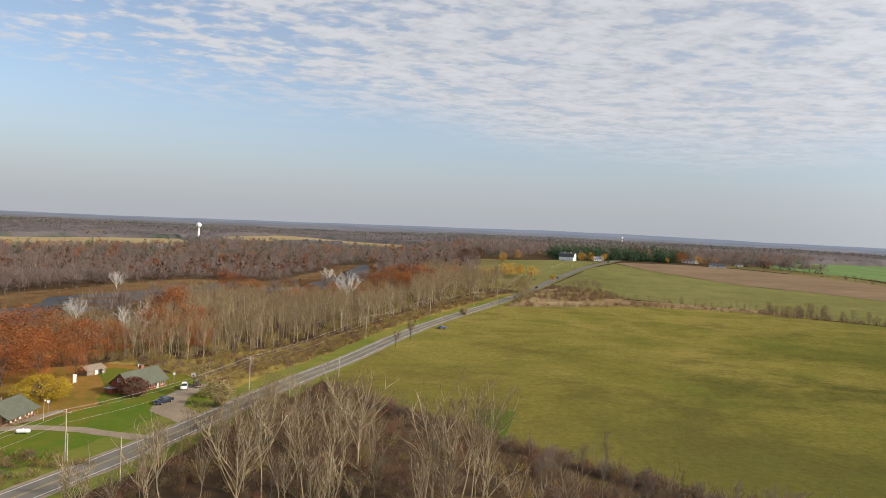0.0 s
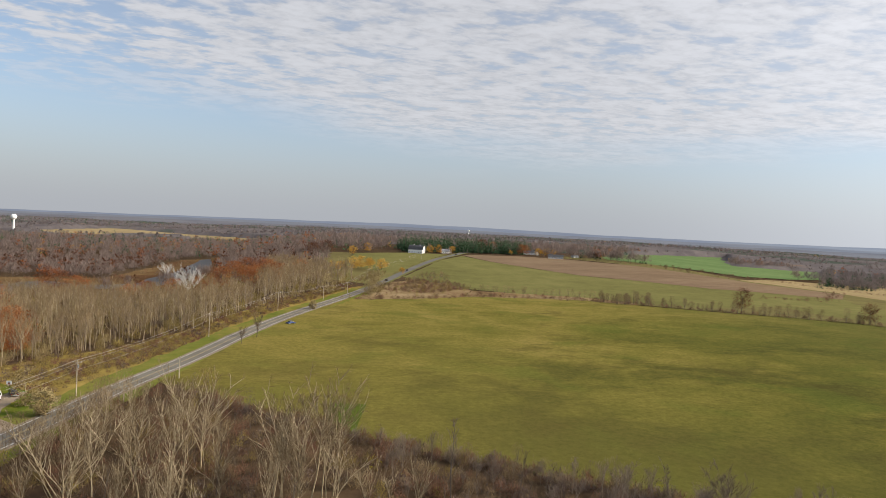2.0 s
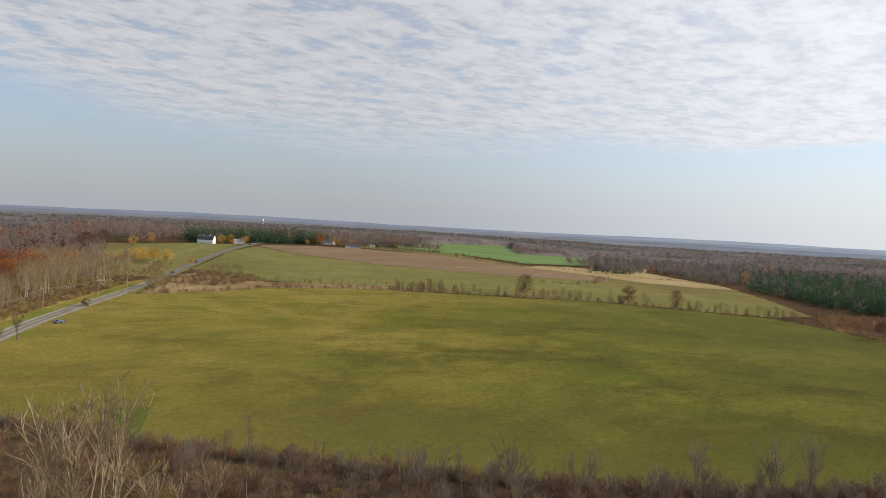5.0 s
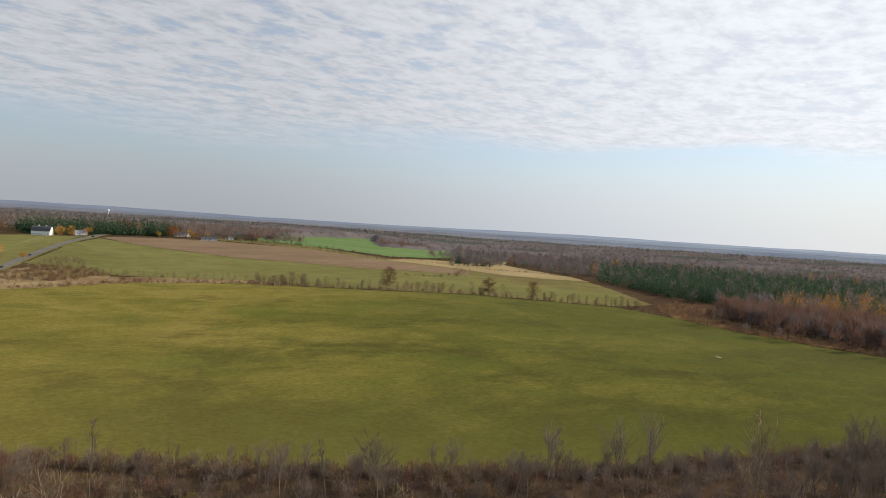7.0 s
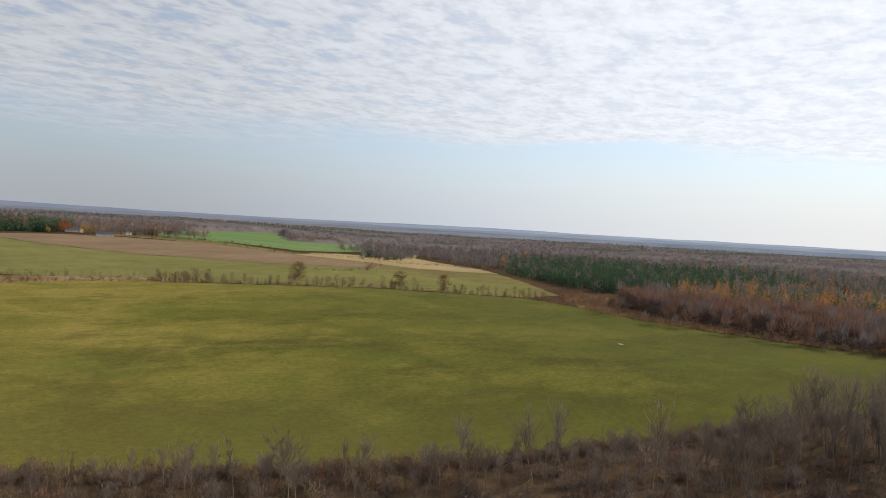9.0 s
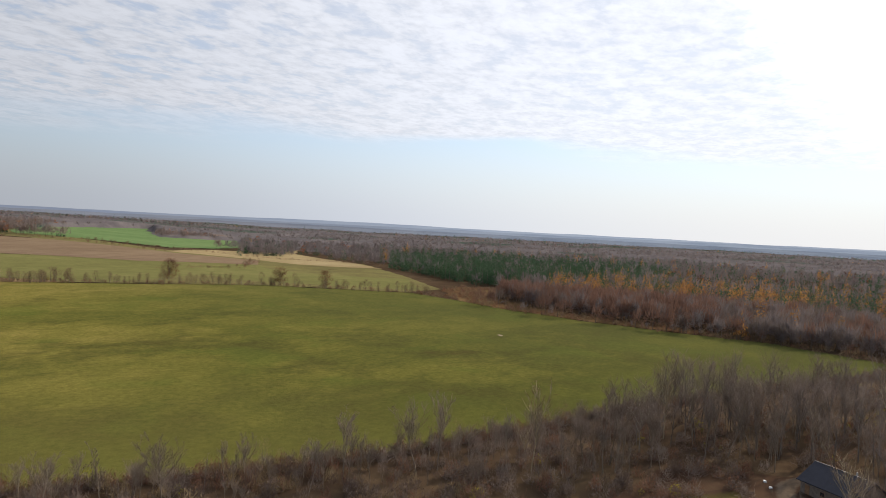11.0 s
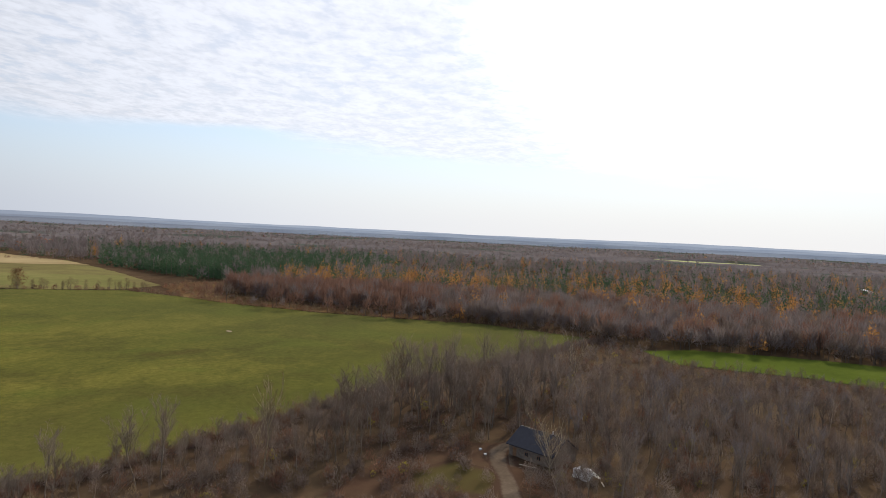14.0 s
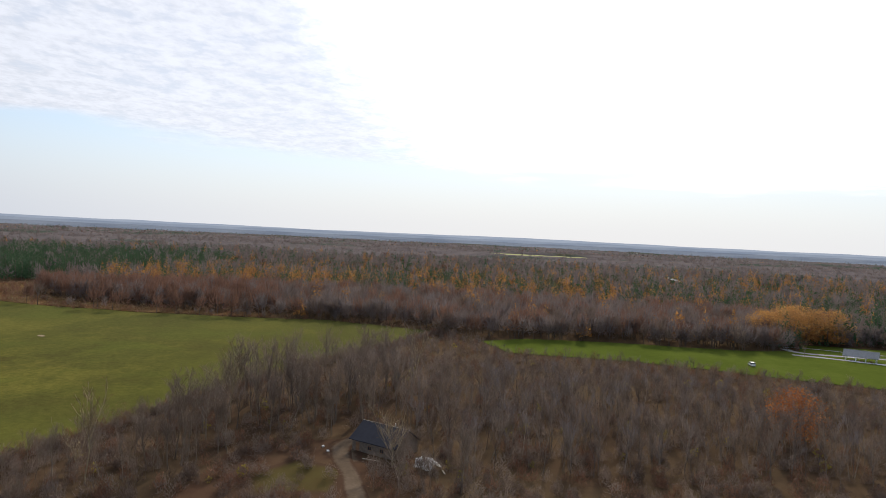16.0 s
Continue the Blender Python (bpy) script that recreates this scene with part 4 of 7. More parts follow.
def bush(seed, h, stems=125, width=0.085, wide=0.6):
    """A leafless bush: a fuzzy dome of short twigs that point outwards, over a few stems."""
    rng = np.random.default_rng(seed)
    g = Growth()
    lobes = rng.normal(0, 1, (3, 2)) * 0.22 * wide * h
    a, u = rng.uniform(0, 2 * math.pi, stems), rng.random(stems)
    k = np.sqrt(1 - u * u) * wide * h * rng.uniform(0.4, 1.0, stems)
    tip = np.stack([np.cos(a) * k, np.sin(a) * k, h * (0.12 + 0.88 * u) * rng.uniform(0.7, 1.05, stems)], 1)
    tip[:, :2] += lobes[rng.integers(3, size=stems)]
    d = tip / np.linalg.norm(tip, axis=1, keepdims=True) + rng.normal(0, 0.4, (stems, 3))
    d /= np.linalg.norm(d, axis=1, keepdims=True)
    l = rng.uniform(0.16, 0.42, stems) * h
    # twigs paler towards the dome's top
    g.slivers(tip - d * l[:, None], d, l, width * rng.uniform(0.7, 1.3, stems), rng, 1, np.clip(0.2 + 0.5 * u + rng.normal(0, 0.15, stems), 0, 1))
    return g.done()


def plant_mesh(name, v, t, c, mat):
    me = bpy.data.meshes.new(name)
    me.vertices.add(len(v))
    me.vertices.foreach_set("co", v.astype(np.float32).ravel())
    me.loops.add(3 * len(t))
    me.loops.foreach_set("vertex_index", t.astype(np.int32).ravel())
    me.polygons.add(len(t))
    me.polygons.foreach_set("loop_start", np.arange(0, 3 * len(t), 3, dtype=np.int32))
    me.attributes.new("tint", "FLOAT", "POINT").data.foreach_set("value", c.astype(np.float32))
    me.materials.append(mat)
    me.update(calc_edges=True)
    me.validate()
    return me


def only(plant, m):
    """The vertices, triangles and tints of one kind of part."""
    v, t, mm, c = plant
    t = t[mm == m]
    used, inv = np.unique(t, return_inverse=True)
    return v[used], inv.reshape(-1, 3), c[used]


def tree_thing(name, plant, wood, crown, crown_name, label, category="tree"):
    """One tree as a thing: an empty at its foot with the trunk and the crown."""
    top = new(name)
    for part_name, m, mat in (("trunk", 0, wood), (crown_name, 1, crown)):
        ob = new(part_name, plant_mesh(part_name, *only(plant, m), M[mat]))
        ob.parent = top
    return tagged(top, label, category)


def bush_thing(name, plant, mat, label):
    ob = new(name, plant_mesh(name, *only(plant, 1), M[mat]))
    return tagged(ob, label, "bush")


def stand(ob, x, y, turn=0.0, size=1.0, tall=1.0, sink=0.05):
    ob.matrix_basis = stance(x, y, turn, size, tall, sink)
    return ob


def stance(x, y, turn=0.0, size=1.0, tall=1.0, sink=0.05):
    return Matrix.Translation((x, y, height(x, y) - sink)) @ Matrix.Rotation(turn, 4, "Z") @ Matrix.Diagonal((size, size, size * tall, 1))


class Wood:
    """Many trees joined into one object of stuff."""

    def __init__(self):
        self.parts = {}

    def sow(self, plant, mats, spots, rng, size=(0.8, 1.2)):
        if not len(spots):
            return
        v, t, m, c = plant
        k = len(spots)
        s = rng.uniform(*size, k)
        a = rng.uniform(0, 2 * math.pi, k)
        ca, sa = np.cos(a) * s, np.sin(a) * s
        tint = rng.random(k)
        for kind, mat in enumerate(mats):
            vv, tt, cc = only(plant, kind) if (m == kind).any() else (None, None, None)
            if vv is None or mat is None:
                continue
            z = np.array([height(x, y) for x, y in spots])
            x = vv[:, 0][None] * ca[:, None] - vv[:, 1][None] * sa[:, None] + np.array([p[0] for p in spots])[:, None]
            y = vv[:, 0][None] * sa[:, None] + vv[:, 1][None] * ca[:, None] + np.array([p[1] for p in spots])[:, None]
            zz = vv[:, 2][None] * (s * rng.uniform(0.9, 1.12, k))[:, None] + z[:, None]
            out = np.stack([x, y, zz], 2).reshape(-1, 3)
            tri = (tt[None] + (np.arange(k) * len(vv))[:, None, None]).reshape(-1, 3)
            cc = np.clip(0.45 * cc[None] + 0.55 * tint[:, None], 0, 1).reshape(-1)
            self.parts.setdefault(mat, []).append((out, tri, cc))

    def grow(self, name, label, category="woods"):
        if not self.parts:
            return
        v, t, c, ids, n = [], [], [], [], 0
        for i, (mat, lots) in enumerate(self.parts.items()):
            for vv, tt, cc in lots:
                v.append(vv), t.append(tt + n), c.append(cc), ids.append(np.full(len(tt), i, np.int32))
                n += len(vv)
        mats = list(self.parts)
        me = plant_mesh(name, np.concatenate(v), np.concatenate(t), np.concatenate(c), M[mats[0]])
        for mat in mats[1:]:
            me.materials.append(M[mat])
        ids = np.concatenate(ids)
        if len(me.polygons) == len(ids):
            me.polygons.foreach_set("material_index", ids)
        tagged(new(name, me), label, category, kind="stuff")


def polar(rng, count, a0, a1, d0, d1):
    a = np.radians(rng.uniform(a0, a1, count))
    d = np.sqrt(rng.uniform(d0 * d0, d1 * d1, count))
    return [(float(x), float(y)) for x, y in zip(d * np.sin(a), d * np.cos(a))]


def in_poly(rng, count, poly):
    xs, ys = [p[0] for p in poly], [p[1] for p in poly]
    out = []
    while len(out) < count:
        x, y = rng.uniform(min(xs), max(xs)), rng.uniform(min(ys), max(ys))
        if inside(x, y, poly):
            out.append((float(x), float(y)))
    return out


def clear_of(spots, gap=11.0):
    return [p for p in spots if not is_open(*p) and road_gap(*p) > gap]


def deg(x, y):
    return math.degrees(math.atan2(x, y))


MID = [tree_mid(100 + i, 18.0, 6, 130, 0.26, 0.085) for i in range(6)]
MID_BIG = [tree_mid(150 + i, 20.0, 8, 200, 0.26, 0.06, 0.19) for i in range(4)]
FAR = [tree_far(200 + i, 16.0, 42, 1.25, 0.33) for i in range(6)]
FAR_NEAR = [tree_far(220 + i, 17.0, 100, 0.95, 0.29, 0.45) for i in range(4)]
CON = [tree_cone(300 + i, 20.0, 140, 1.9, 0.23) for i in range(4)]
CON_FAR = [tree_cone(320 + i, 18.0, 44, 2.6, 0.25) for i in range(4)]
LARCH = [tree_cone(330 + i, 17.0, 150, 1.75, 0.25, 0.2) for i in range(4)]
LEAF_FAR = [tree_leafy(340 + i, 14.0, 9, 6, 2.2, 0.32, 0.3) for i in range(4)]
LEAF_MID = [tree_leafy(360 + i, 15.0, 22, 16, 0.95) for i in range(4)]
BUSH = [bush(400 + i, 3.0) for i in range(4)]
FAR_TINY = [tree_far(240 + i, 13.0, 15, 2.2, 0.5, 0.9) for i in range(4)]
BUSH_FAR = [bush(420 + i, 4.0, 26, 0.35) for i in range(3)]

# ---- the woods between the road and the river ----
WOOD_LEFT = [(-172, 262), (-146, 250), (-113, 254), (-93, 257), (-84, 289), (-65, 314), (-39, 347), (-14, 440), (22, 537), (44, 590), (60, 630), (30, 668),
             (-50, 720), (-66, 670), (-72, 596), (-90, 545), (-120, 530), (-165, 520), (-160, 430), (-150, 360), (-146, 300)]
rng = np.random.default_rng(11)
wood = Wood()
spots = clear_of(in_poly(rng, 2100, WOOD_LEFT), 13)
for i, plant in enumerate(MID):
    wood.sow(plant, ("bark_pale" if i % 2 else "bark_shaded", "thicket"), [p for p in spots[i::6] if p[1] < 440 or p[0] > -20], rng, (0.52, 1.1))
    wood.sow(plant, ("bark_shaded", ("thicket", "twig_red")[i % 2]), [p for p in spots[i::6] if p[1] >= 440 and p[0] <= -20], rng, (0.3, 0.55))
brush_spots = clear_of(in_poly(rng, 1500, WOOD_LEFT), 10)
for i, plant in enumerate(BUSH):
    wood.sow(plant, (None, ("thicket", "twig_gold", "leaf_tan", "twig_gold")[i]), brush_spots[i::4], rng, (0.7, 2.0))
wood.grow("leafless_wood", "dense wood of pale-stemmed leafless trees by the road")

# ---- brush along the road's left side ----
wood = Wood()
rng = np.random.default_rng(12)
edge_spots = []
for (x0, y0), (x1, y1) in zip(ROAD, ROAD[1:]):
    if y0 < 212 or y0 > 700:
        continue
    l = math.hypot(x1 - x0, y1 - y0)
    for _ in range(int(l * 1.3)):
        k, s = rng.random(), rng.uniform(14, 30)
        edge_spots.append((x0 + (x1 - x0) * k - (y1 - y0) / l * s, y0 + (y1 - y0) * k + (x1 - x0) / l * s))
edge_spots = [p for p in edge_spots if not is_open(*p)]
for i, plant in enumerate(BUSH):
    wood.sow(plant, (None, ("twig_gold", "twig_red", "twig_gold", "twig")[i]), edge_spots[i::4], rng, (0.35, 0.95))
hollow = in_poly(rng, 130, BRUSH) + in_poly(rng, 300, [(60, 560), (90, 600), (112, 632), (145, 625), (150, 570), (100, 530)])
for i, plant in enumerate(BUSH):
    wood.sow(plant, (None, ("twig_gold", "twig_red", "twig", "twig")[i]), hollow[i::4], rng, (0.4, 1.5))
hollow_tree = [tree_soft(435 + i, 6.5, 130, 0.42, 0.34, 0.08, 5) for i in range(2)]
lot = in_poly(rng, 95, [(94, 572), (134, 582), (150, 640), (146, 682), (113, 660), (104, 620)])
for (x0, y0), (x1, y1) in zip([(120, 580), (173, 560), (218, 548), (246, 536)], [(173, 560), (218, 548), (246, 536), (262, 520)]):
    n = int(math.hypot(x1 - x0, y1 - y0) / 2.2)
    lot += [(x0 + (x1 - x0) * k / n + rng.normal(0, 2), y0 + (y1 - y0) * k / n + rng.normal(0, 2)) for k in range(n)]
for i in range(2):
    wood.sow(hollow_tree[i], ("bark", ("thicket", "twig")[i]), lot[i::2], rng, (0.35, 1.05))
mid_bush = [bush(430 + i, 2.4, 80, 0.15, 0.8) for i in range(3)]
lot = [p for p in in_poly(rng, 1500, ROUGH) if road_gap(*p) > 13] + in_poly(rng, 90, [(-78, 128), (-70, 142), (-82, 146), (-100, 140), (-104, 126)])
for i in range(3):
    for j, mat in enumerate(("thicket", "twig_gold", "twig_red", "twig_gold", "thicket_shaded")):
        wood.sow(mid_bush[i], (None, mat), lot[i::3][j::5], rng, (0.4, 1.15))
wood.grow("roadside_brush", "tawny and reddish brush beside the road", "brush")

# ---- the wider woods, 380 m to 1.4 km ----
PINES = [(667, 503), (578, 346), (566, 322), (606, 281), (784, 241), (1000, 250), (1150, 330), (1100, 620), (900, 680)]
BARN_PINES = [(146, 884), (212, 898), (296, 890), (350, 985), (150, 1000)]
CLUMP = [(590, 682), (727, 722), (850, 850), (715, 815)]


def species(x, y, rng):
    a, d = deg(x, y), math.hypot(x, y)
    r = rng.random()
    if inside(x, y, PINES) or inside(x, y, BARN_PINES):
        return "pine" if r < 0.9 else "bare"
    if inside(x, y, CLUMP):
        return "pine" if r < 0.25 else "bare"
    if 66 < a < 106 and 545 < d < 760:
        return "larch" if r < (0.36 if a < 84 else 0.24) else "pine" if r < 0.62 else "bare"
    if 58 < a < 79 and d < 560:
        return "red" if r < 0.55 else "bare"
    if 74 <= a < 118 and d < 545:
        return "red" if r < 0.12 else "larch" if r < 0.14 else "bare"
    if 52 < a <= 100 and d > 740:
        return "pine" if r < 0.30 else "larch" if r < 0.36 else "russet" if r < 0.40 else "bare"
    if a > 100:
        return "pine" if r < 0.34 else "larch" if r < 0.46 else "bare"
    if a < 2 and d < 900:
        return "russet" if r < 0.07 else "rust" if r < 0.085 else "bare"
    return "pine" if r < 0.06 else "rust" if r < 0.09 else "gold" if r < 0.105 else "bare"


rng = np.random.default_rng(13)
wood = Wood()
spots = clear_of(polar(rng, 9000, -42, 136, 400, 800) + polar(rng, 10500, -42, 136, 800, 1400), 12)
spots = [p for p in spots if not inside(*p, WOOD_LEFT) and not inside(*p, MARSH) and not (44 < deg(*p) < 62 and math.hypot(*p) < (870 if deg(*p) < 58 else 690) and not inside(*p, PINES) and not inside(*p, CLUMP))
         and not (9 < deg(*p) < 62 and math.hypot(*p) < 600) and not (22 < deg(*p) < 38 and math.hypot(*p) < 1180) and not (36 < deg(*p) < 42 and math.hypot(*p) < 1000) and not (2 < deg(*p) < 48 and math.hypot(*p) < 870 and not inside(*p, BARN_PINES))
         and not (8 < deg(*p) < 20 and math.hypot(*p) < 1040 and not inside(*p, BARN_PINES)) and not (-14 < deg(*p) < 8 and road_gap(*p) < 34)]
spots += [p for p in clear_of(polar(rng, 2300, 60, 130, 395, 560)) if not inside(*p, PINES)]
spots += clear_of(polar(rng, 420, 90, 131, 362, 400))
spots += [p for p in clear_of(polar(rng, 5200, -42, 3, 560, 1400), 12) if not inside(*p, WOOD_LEFT) and not inside(*p, MARSH)]
spots += in_poly(rng, 70, [(355, 885), (400, 905), (450, 850), (440, 800), (400, 850)])
spots += in_poly(rng, 60, BARN_PINES) + in_poly(rng, 900, PINES) + in_poly(rng, 160, CLUMP)
kinds = {}
for p in spots:
    kinds.setdefault(species(*p, rng), []).append(p)
for i in range(4):
    near = [p for p in kinds.get("pine", [])[i::4] if math.hypot(*p) < 760]
    wood.sow(CON[i], ("bark", "needle"), near, rng, (0.75, 1.1))
    wood.sow(CON_FAR[i], ("bark", "needle"), [p for p in kinds.get("pine", [])[i::4] if math.hypot(*p) >= 760], rng, (0.7, 1.05))
    wood.sow(LARCH[i], ("bark", "leaf_larch"), kinds.get("larch", [])[i::4], rng, (0.85, 1.25))
    wood.sow(LEAF_FAR[i], ("bark", "leaf_rust"), kinds.get("rust", [])[i::4], rng, (0.7, 1.1))
    wood.sow(LEAF_FAR[i], ("bark", "leaf_gold"), kinds.get("gold", [])[i::4], rng, (0.55, 0.8))
# bare crowns take haze-lightened twigs, a second tone right of 40 degrees
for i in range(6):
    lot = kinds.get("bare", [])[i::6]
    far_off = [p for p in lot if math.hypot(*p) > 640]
    wood.sow(FAR[i], ("bark", "twig_far_hazed"), [p for p in far_off if 2 < deg(*p) <= 40], rng, (0.8, 1.2))
    wood.sow(FAR[i], ("bark", "twig_far_hazed"), [p for p in far_off if deg(*p) <= 2], rng, (0.5, 0.85))
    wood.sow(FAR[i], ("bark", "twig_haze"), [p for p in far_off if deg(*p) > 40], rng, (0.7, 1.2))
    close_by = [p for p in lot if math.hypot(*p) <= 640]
    wood.sow(FAR_NEAR[i % 4], ("bark", "twig_far_hazed"), [p for p in close_by if deg(*p) < 50], rng, (0.62, 1.0))
    wood.sow(FAR_NEAR[i % 4], ("bark", ("twig_haze", "twig_backlit", "twig_haze")[i % 3]), [p for p in close_by if deg(*p) >= 50], rng, (0.62, 1.0))
    wood.sow(FAR_NEAR[i % 4], ("bark", "twig_red_hazed"), kinds.get("red", [])[i::6], rng, (0.8, 1.1))
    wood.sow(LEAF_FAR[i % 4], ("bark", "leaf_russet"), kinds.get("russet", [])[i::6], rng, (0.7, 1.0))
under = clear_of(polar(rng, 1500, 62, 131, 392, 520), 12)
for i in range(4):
    wood.sow(FAR_NEAR[i], ("bark", ("twig_red_hazed", "twig_haze", "twig_haze", "twig_haze")[i]), under[i::4], rng, (0.25, 0.5))
tiny = clear_of(polar(rng, 7000, -42, 136, 1380, 2200) + polar(rng, 7500, -42, 136, 2200, 3100), 12)
for i in range(4):
    lot = tiny[i::4]
    n = len(lot)
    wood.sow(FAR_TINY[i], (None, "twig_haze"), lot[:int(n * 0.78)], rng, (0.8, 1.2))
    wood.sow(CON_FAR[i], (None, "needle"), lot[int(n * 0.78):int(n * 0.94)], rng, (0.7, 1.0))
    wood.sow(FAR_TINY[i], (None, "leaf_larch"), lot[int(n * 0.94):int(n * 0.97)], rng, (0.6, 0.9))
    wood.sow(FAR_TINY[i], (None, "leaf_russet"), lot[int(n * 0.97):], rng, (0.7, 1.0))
barn_pine = [tree_cone(345 + i, 20.0, 70, 2.5, 0.25, 0.06) for i in range(3)]
lot = in_poly(rng, 420, BARN_PINES)
for i in range(3):
    wood.sow(barn_pine[i], ("bark", "needle"), lot[i::3], rng, (0.85, 1.15))
wood.grow("mixed_woods", "leafless woods with dark pines and amber larches")

# ---- damp brush beyond the meadow and round the far fields ----
wood = Wood()
rng = np.random.default_rng(14)
wet = in_poly(rng, 420, WET_EDGE) + [p for p in in_poly(rng, 420, MARSH) if not inside(*p, RIVER)]
for (x0, y0), (x1, y1) in zip(MAIN_FIELD[5:18], MAIN_FIELD[6:19]):
    n = int(math.hypot(x1 - x0, y1 - y0) / 1.6)
    wet += [(x0 + (x1 - x0) * k / n + rng.normal(3, 3), y0 + (y1 - y0) * k / n + rng.normal(2, 3)) for k in range(n)]
for line in ([(455, 795), (530, 725), (600, 690), (690, 620), (700, 575)], [(573, 640), (530, 590), (470, 545), (400, 565)], [(320, 872), (420, 790), (490, 690)]):
    for (x0, y0), (x1, y1) in zip(line, line[1:]):
        n = int(math.hypot(x1 - x0, y1 - y0) / 2.5)
        wet += [(x0 + (x1 - x0) * k / n + rng.normal(0, 5), y0 + (y1 - y0) * k / n + rng.normal(0, 5)) for k in range(n)]
for i in range(3):
    wood.sow(BUSH_FAR[i], (None, ("twig", "twig_red", "twig")[i]), wet[i::3], rng, (0.5, 1.1))
wood.grow("field_edge_brush", "low brown brush along field edges", "brush")

# ---- scrub and thicket below the drone, to the meadow's near edge ----
SCRUB = [(-62, 96), (-58, 140), (-44, 205), (-31, 214), (-16, 199), (17, 169), (57, 136), (84, 118), (127, 93), (178, 75), (224, 58), (300, 20),
         (373, -14), (345, -32), (312, -42), (303, -95), (283, -136), (258, -186), (230, -260), (110, -150), (90, 0), (60, 70)]
rng = np.random.default_rng(15)
wood = Wood()
def beside_cabin(x, y, gap):
    """Room kept free round the cabin, its track and the shelter."""
    if math.hypot(x - 165.6, y - 5.4) < 9.5 or math.hypot(x - 155, y + 5) < 4.5:
        return True
    return any(math.hypot(x - a, y - b) < gap for a, b in CABIN_LANE)


spots = [p for p in clear_of(in_poly(rng, 4900, SCRUB), 7) if math.hypot(*p) > 88 and not beside_cabin(*p, 4.0)
         and not (136 < p[0] < 156 and 10 < p[1] < 32 and rng.random() < 0.75)]
# tones by side: warm on the left, shaded and backlit copies rightward
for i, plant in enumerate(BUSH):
    for j, mat in enumerate(("twig", "twig_red", "thicket", "thicket_shaded", "thicket_shaded")):
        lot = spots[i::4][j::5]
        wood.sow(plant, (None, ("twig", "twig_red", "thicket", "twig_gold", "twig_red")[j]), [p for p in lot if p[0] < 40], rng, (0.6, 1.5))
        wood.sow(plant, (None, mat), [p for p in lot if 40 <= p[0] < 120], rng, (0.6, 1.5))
        wood.sow(plant, (None, ("thicket_shaded", "twig_backlit", "thicket_shaded", "twig_red", "twig_backlit")[j]), [p for k, p in enumerate(lot) if p[0] >= 120 and (p[0] < 165 or k % 2)], rng, (0.6, 1.5))
shrub = [tree_leafy(380 + i, 2.6, 14, 18, 0.24, 0.5, 0.1, trunk_r=0.05) for i in range(2)]
wood.sow(shrub[0], (None, "leaf_olive"), spots[3::37], rng, (0.5, 1.2))
wood.sow(shrub[1], (None, "twig_red"), spots[5::15], rng, (0.6, 1.4))
wood.sow(shrub[0], (None, "thicket_shaded"), spots[7::8], rng, (0.8, 1.7))
# a close line of brush along the meadow's near edge
rim = []
for (x0, y0), (x1, y1) in zip(SCRUB[3:12], SCRUB[4:13]):
    n = int(math.hypot(x1 - x0, y1 - y0) / 0.55)
    rim += [(x0 + (x1 - x0) * k / n + rng.normal(-0.6, 1.6), y0 + (y1 - y0) * k / n + rng.normal(-1.4, 1.6)) for k in range(n)]
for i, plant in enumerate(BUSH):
    for j, mat in enumerate(("thicket_shaded", "twig_red", "twig_backlit")):
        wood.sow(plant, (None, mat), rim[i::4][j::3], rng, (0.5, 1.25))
reed = [tree_soft(395 + i, 9.0, 240, 0.22, 0.24, 0.2, 4) for i in range(2)]
lot = [p for p in in_poly(rng, 60, [(-68, 146), (-60, 182), (-50, 206), (-38, 204), (-44, 166), (-54, 136)]) if road_gap(*p) > 6.5]
for i in range(2):
    wood.sow(reed[i], ("bark_shaded", ("twig", "thicket")[i]), lot[i::2], rng, (0.75, 1.25))
# taller whips between the trees and along the meadow's ragged edge
whip = [tree_soft(385 + i, 6.5, 120, 0.26, 0.3, 0.12, 5) for i in range(3)]
lot = [p for p in in_poly(rng, 330, [(-62, 92), (-55, 140), (-44, 200), (-31, 208), (-16, 196), (17, 166), (57, 133), (84, 115), (70, 96), (10, 96)]) if road_gap(*p) > 9]
for (x0, y0), (x1, y1) in zip(SCRUB[3:11], SCRUB[4:12]):
    n = int(math.hypot(x1 - x0, y1 - y0) / 2.4)
    lot += [(x0 + (x1 - x0) * k / n + rng.normal(0, 2.2), y0 + (y1 - y0) * k / n + rng.normal(-1, 2.2)) for k in range(n)]
for i in range(3):
    for j, mat in enumerate(("twig", "thicket", "thicket_shaded", "twig")):
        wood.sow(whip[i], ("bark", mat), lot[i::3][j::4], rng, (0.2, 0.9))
wood.grow("thicket", "dense brown and reddish leafless thicket", "brush")
wood = Wood()
spots = [p for p in clear_of(in_poly(rng, 1500, [(160, 52), (224, 56), (300, 18), (373, -14), (345, -32), (312, -42), (303, -95), (283, -136), (258, -186),
                                                (230, -230), (150, -110), (150, -12), (180, 6), (182, 24)]), 7) if not beside_cabin(*p, 7.0)]
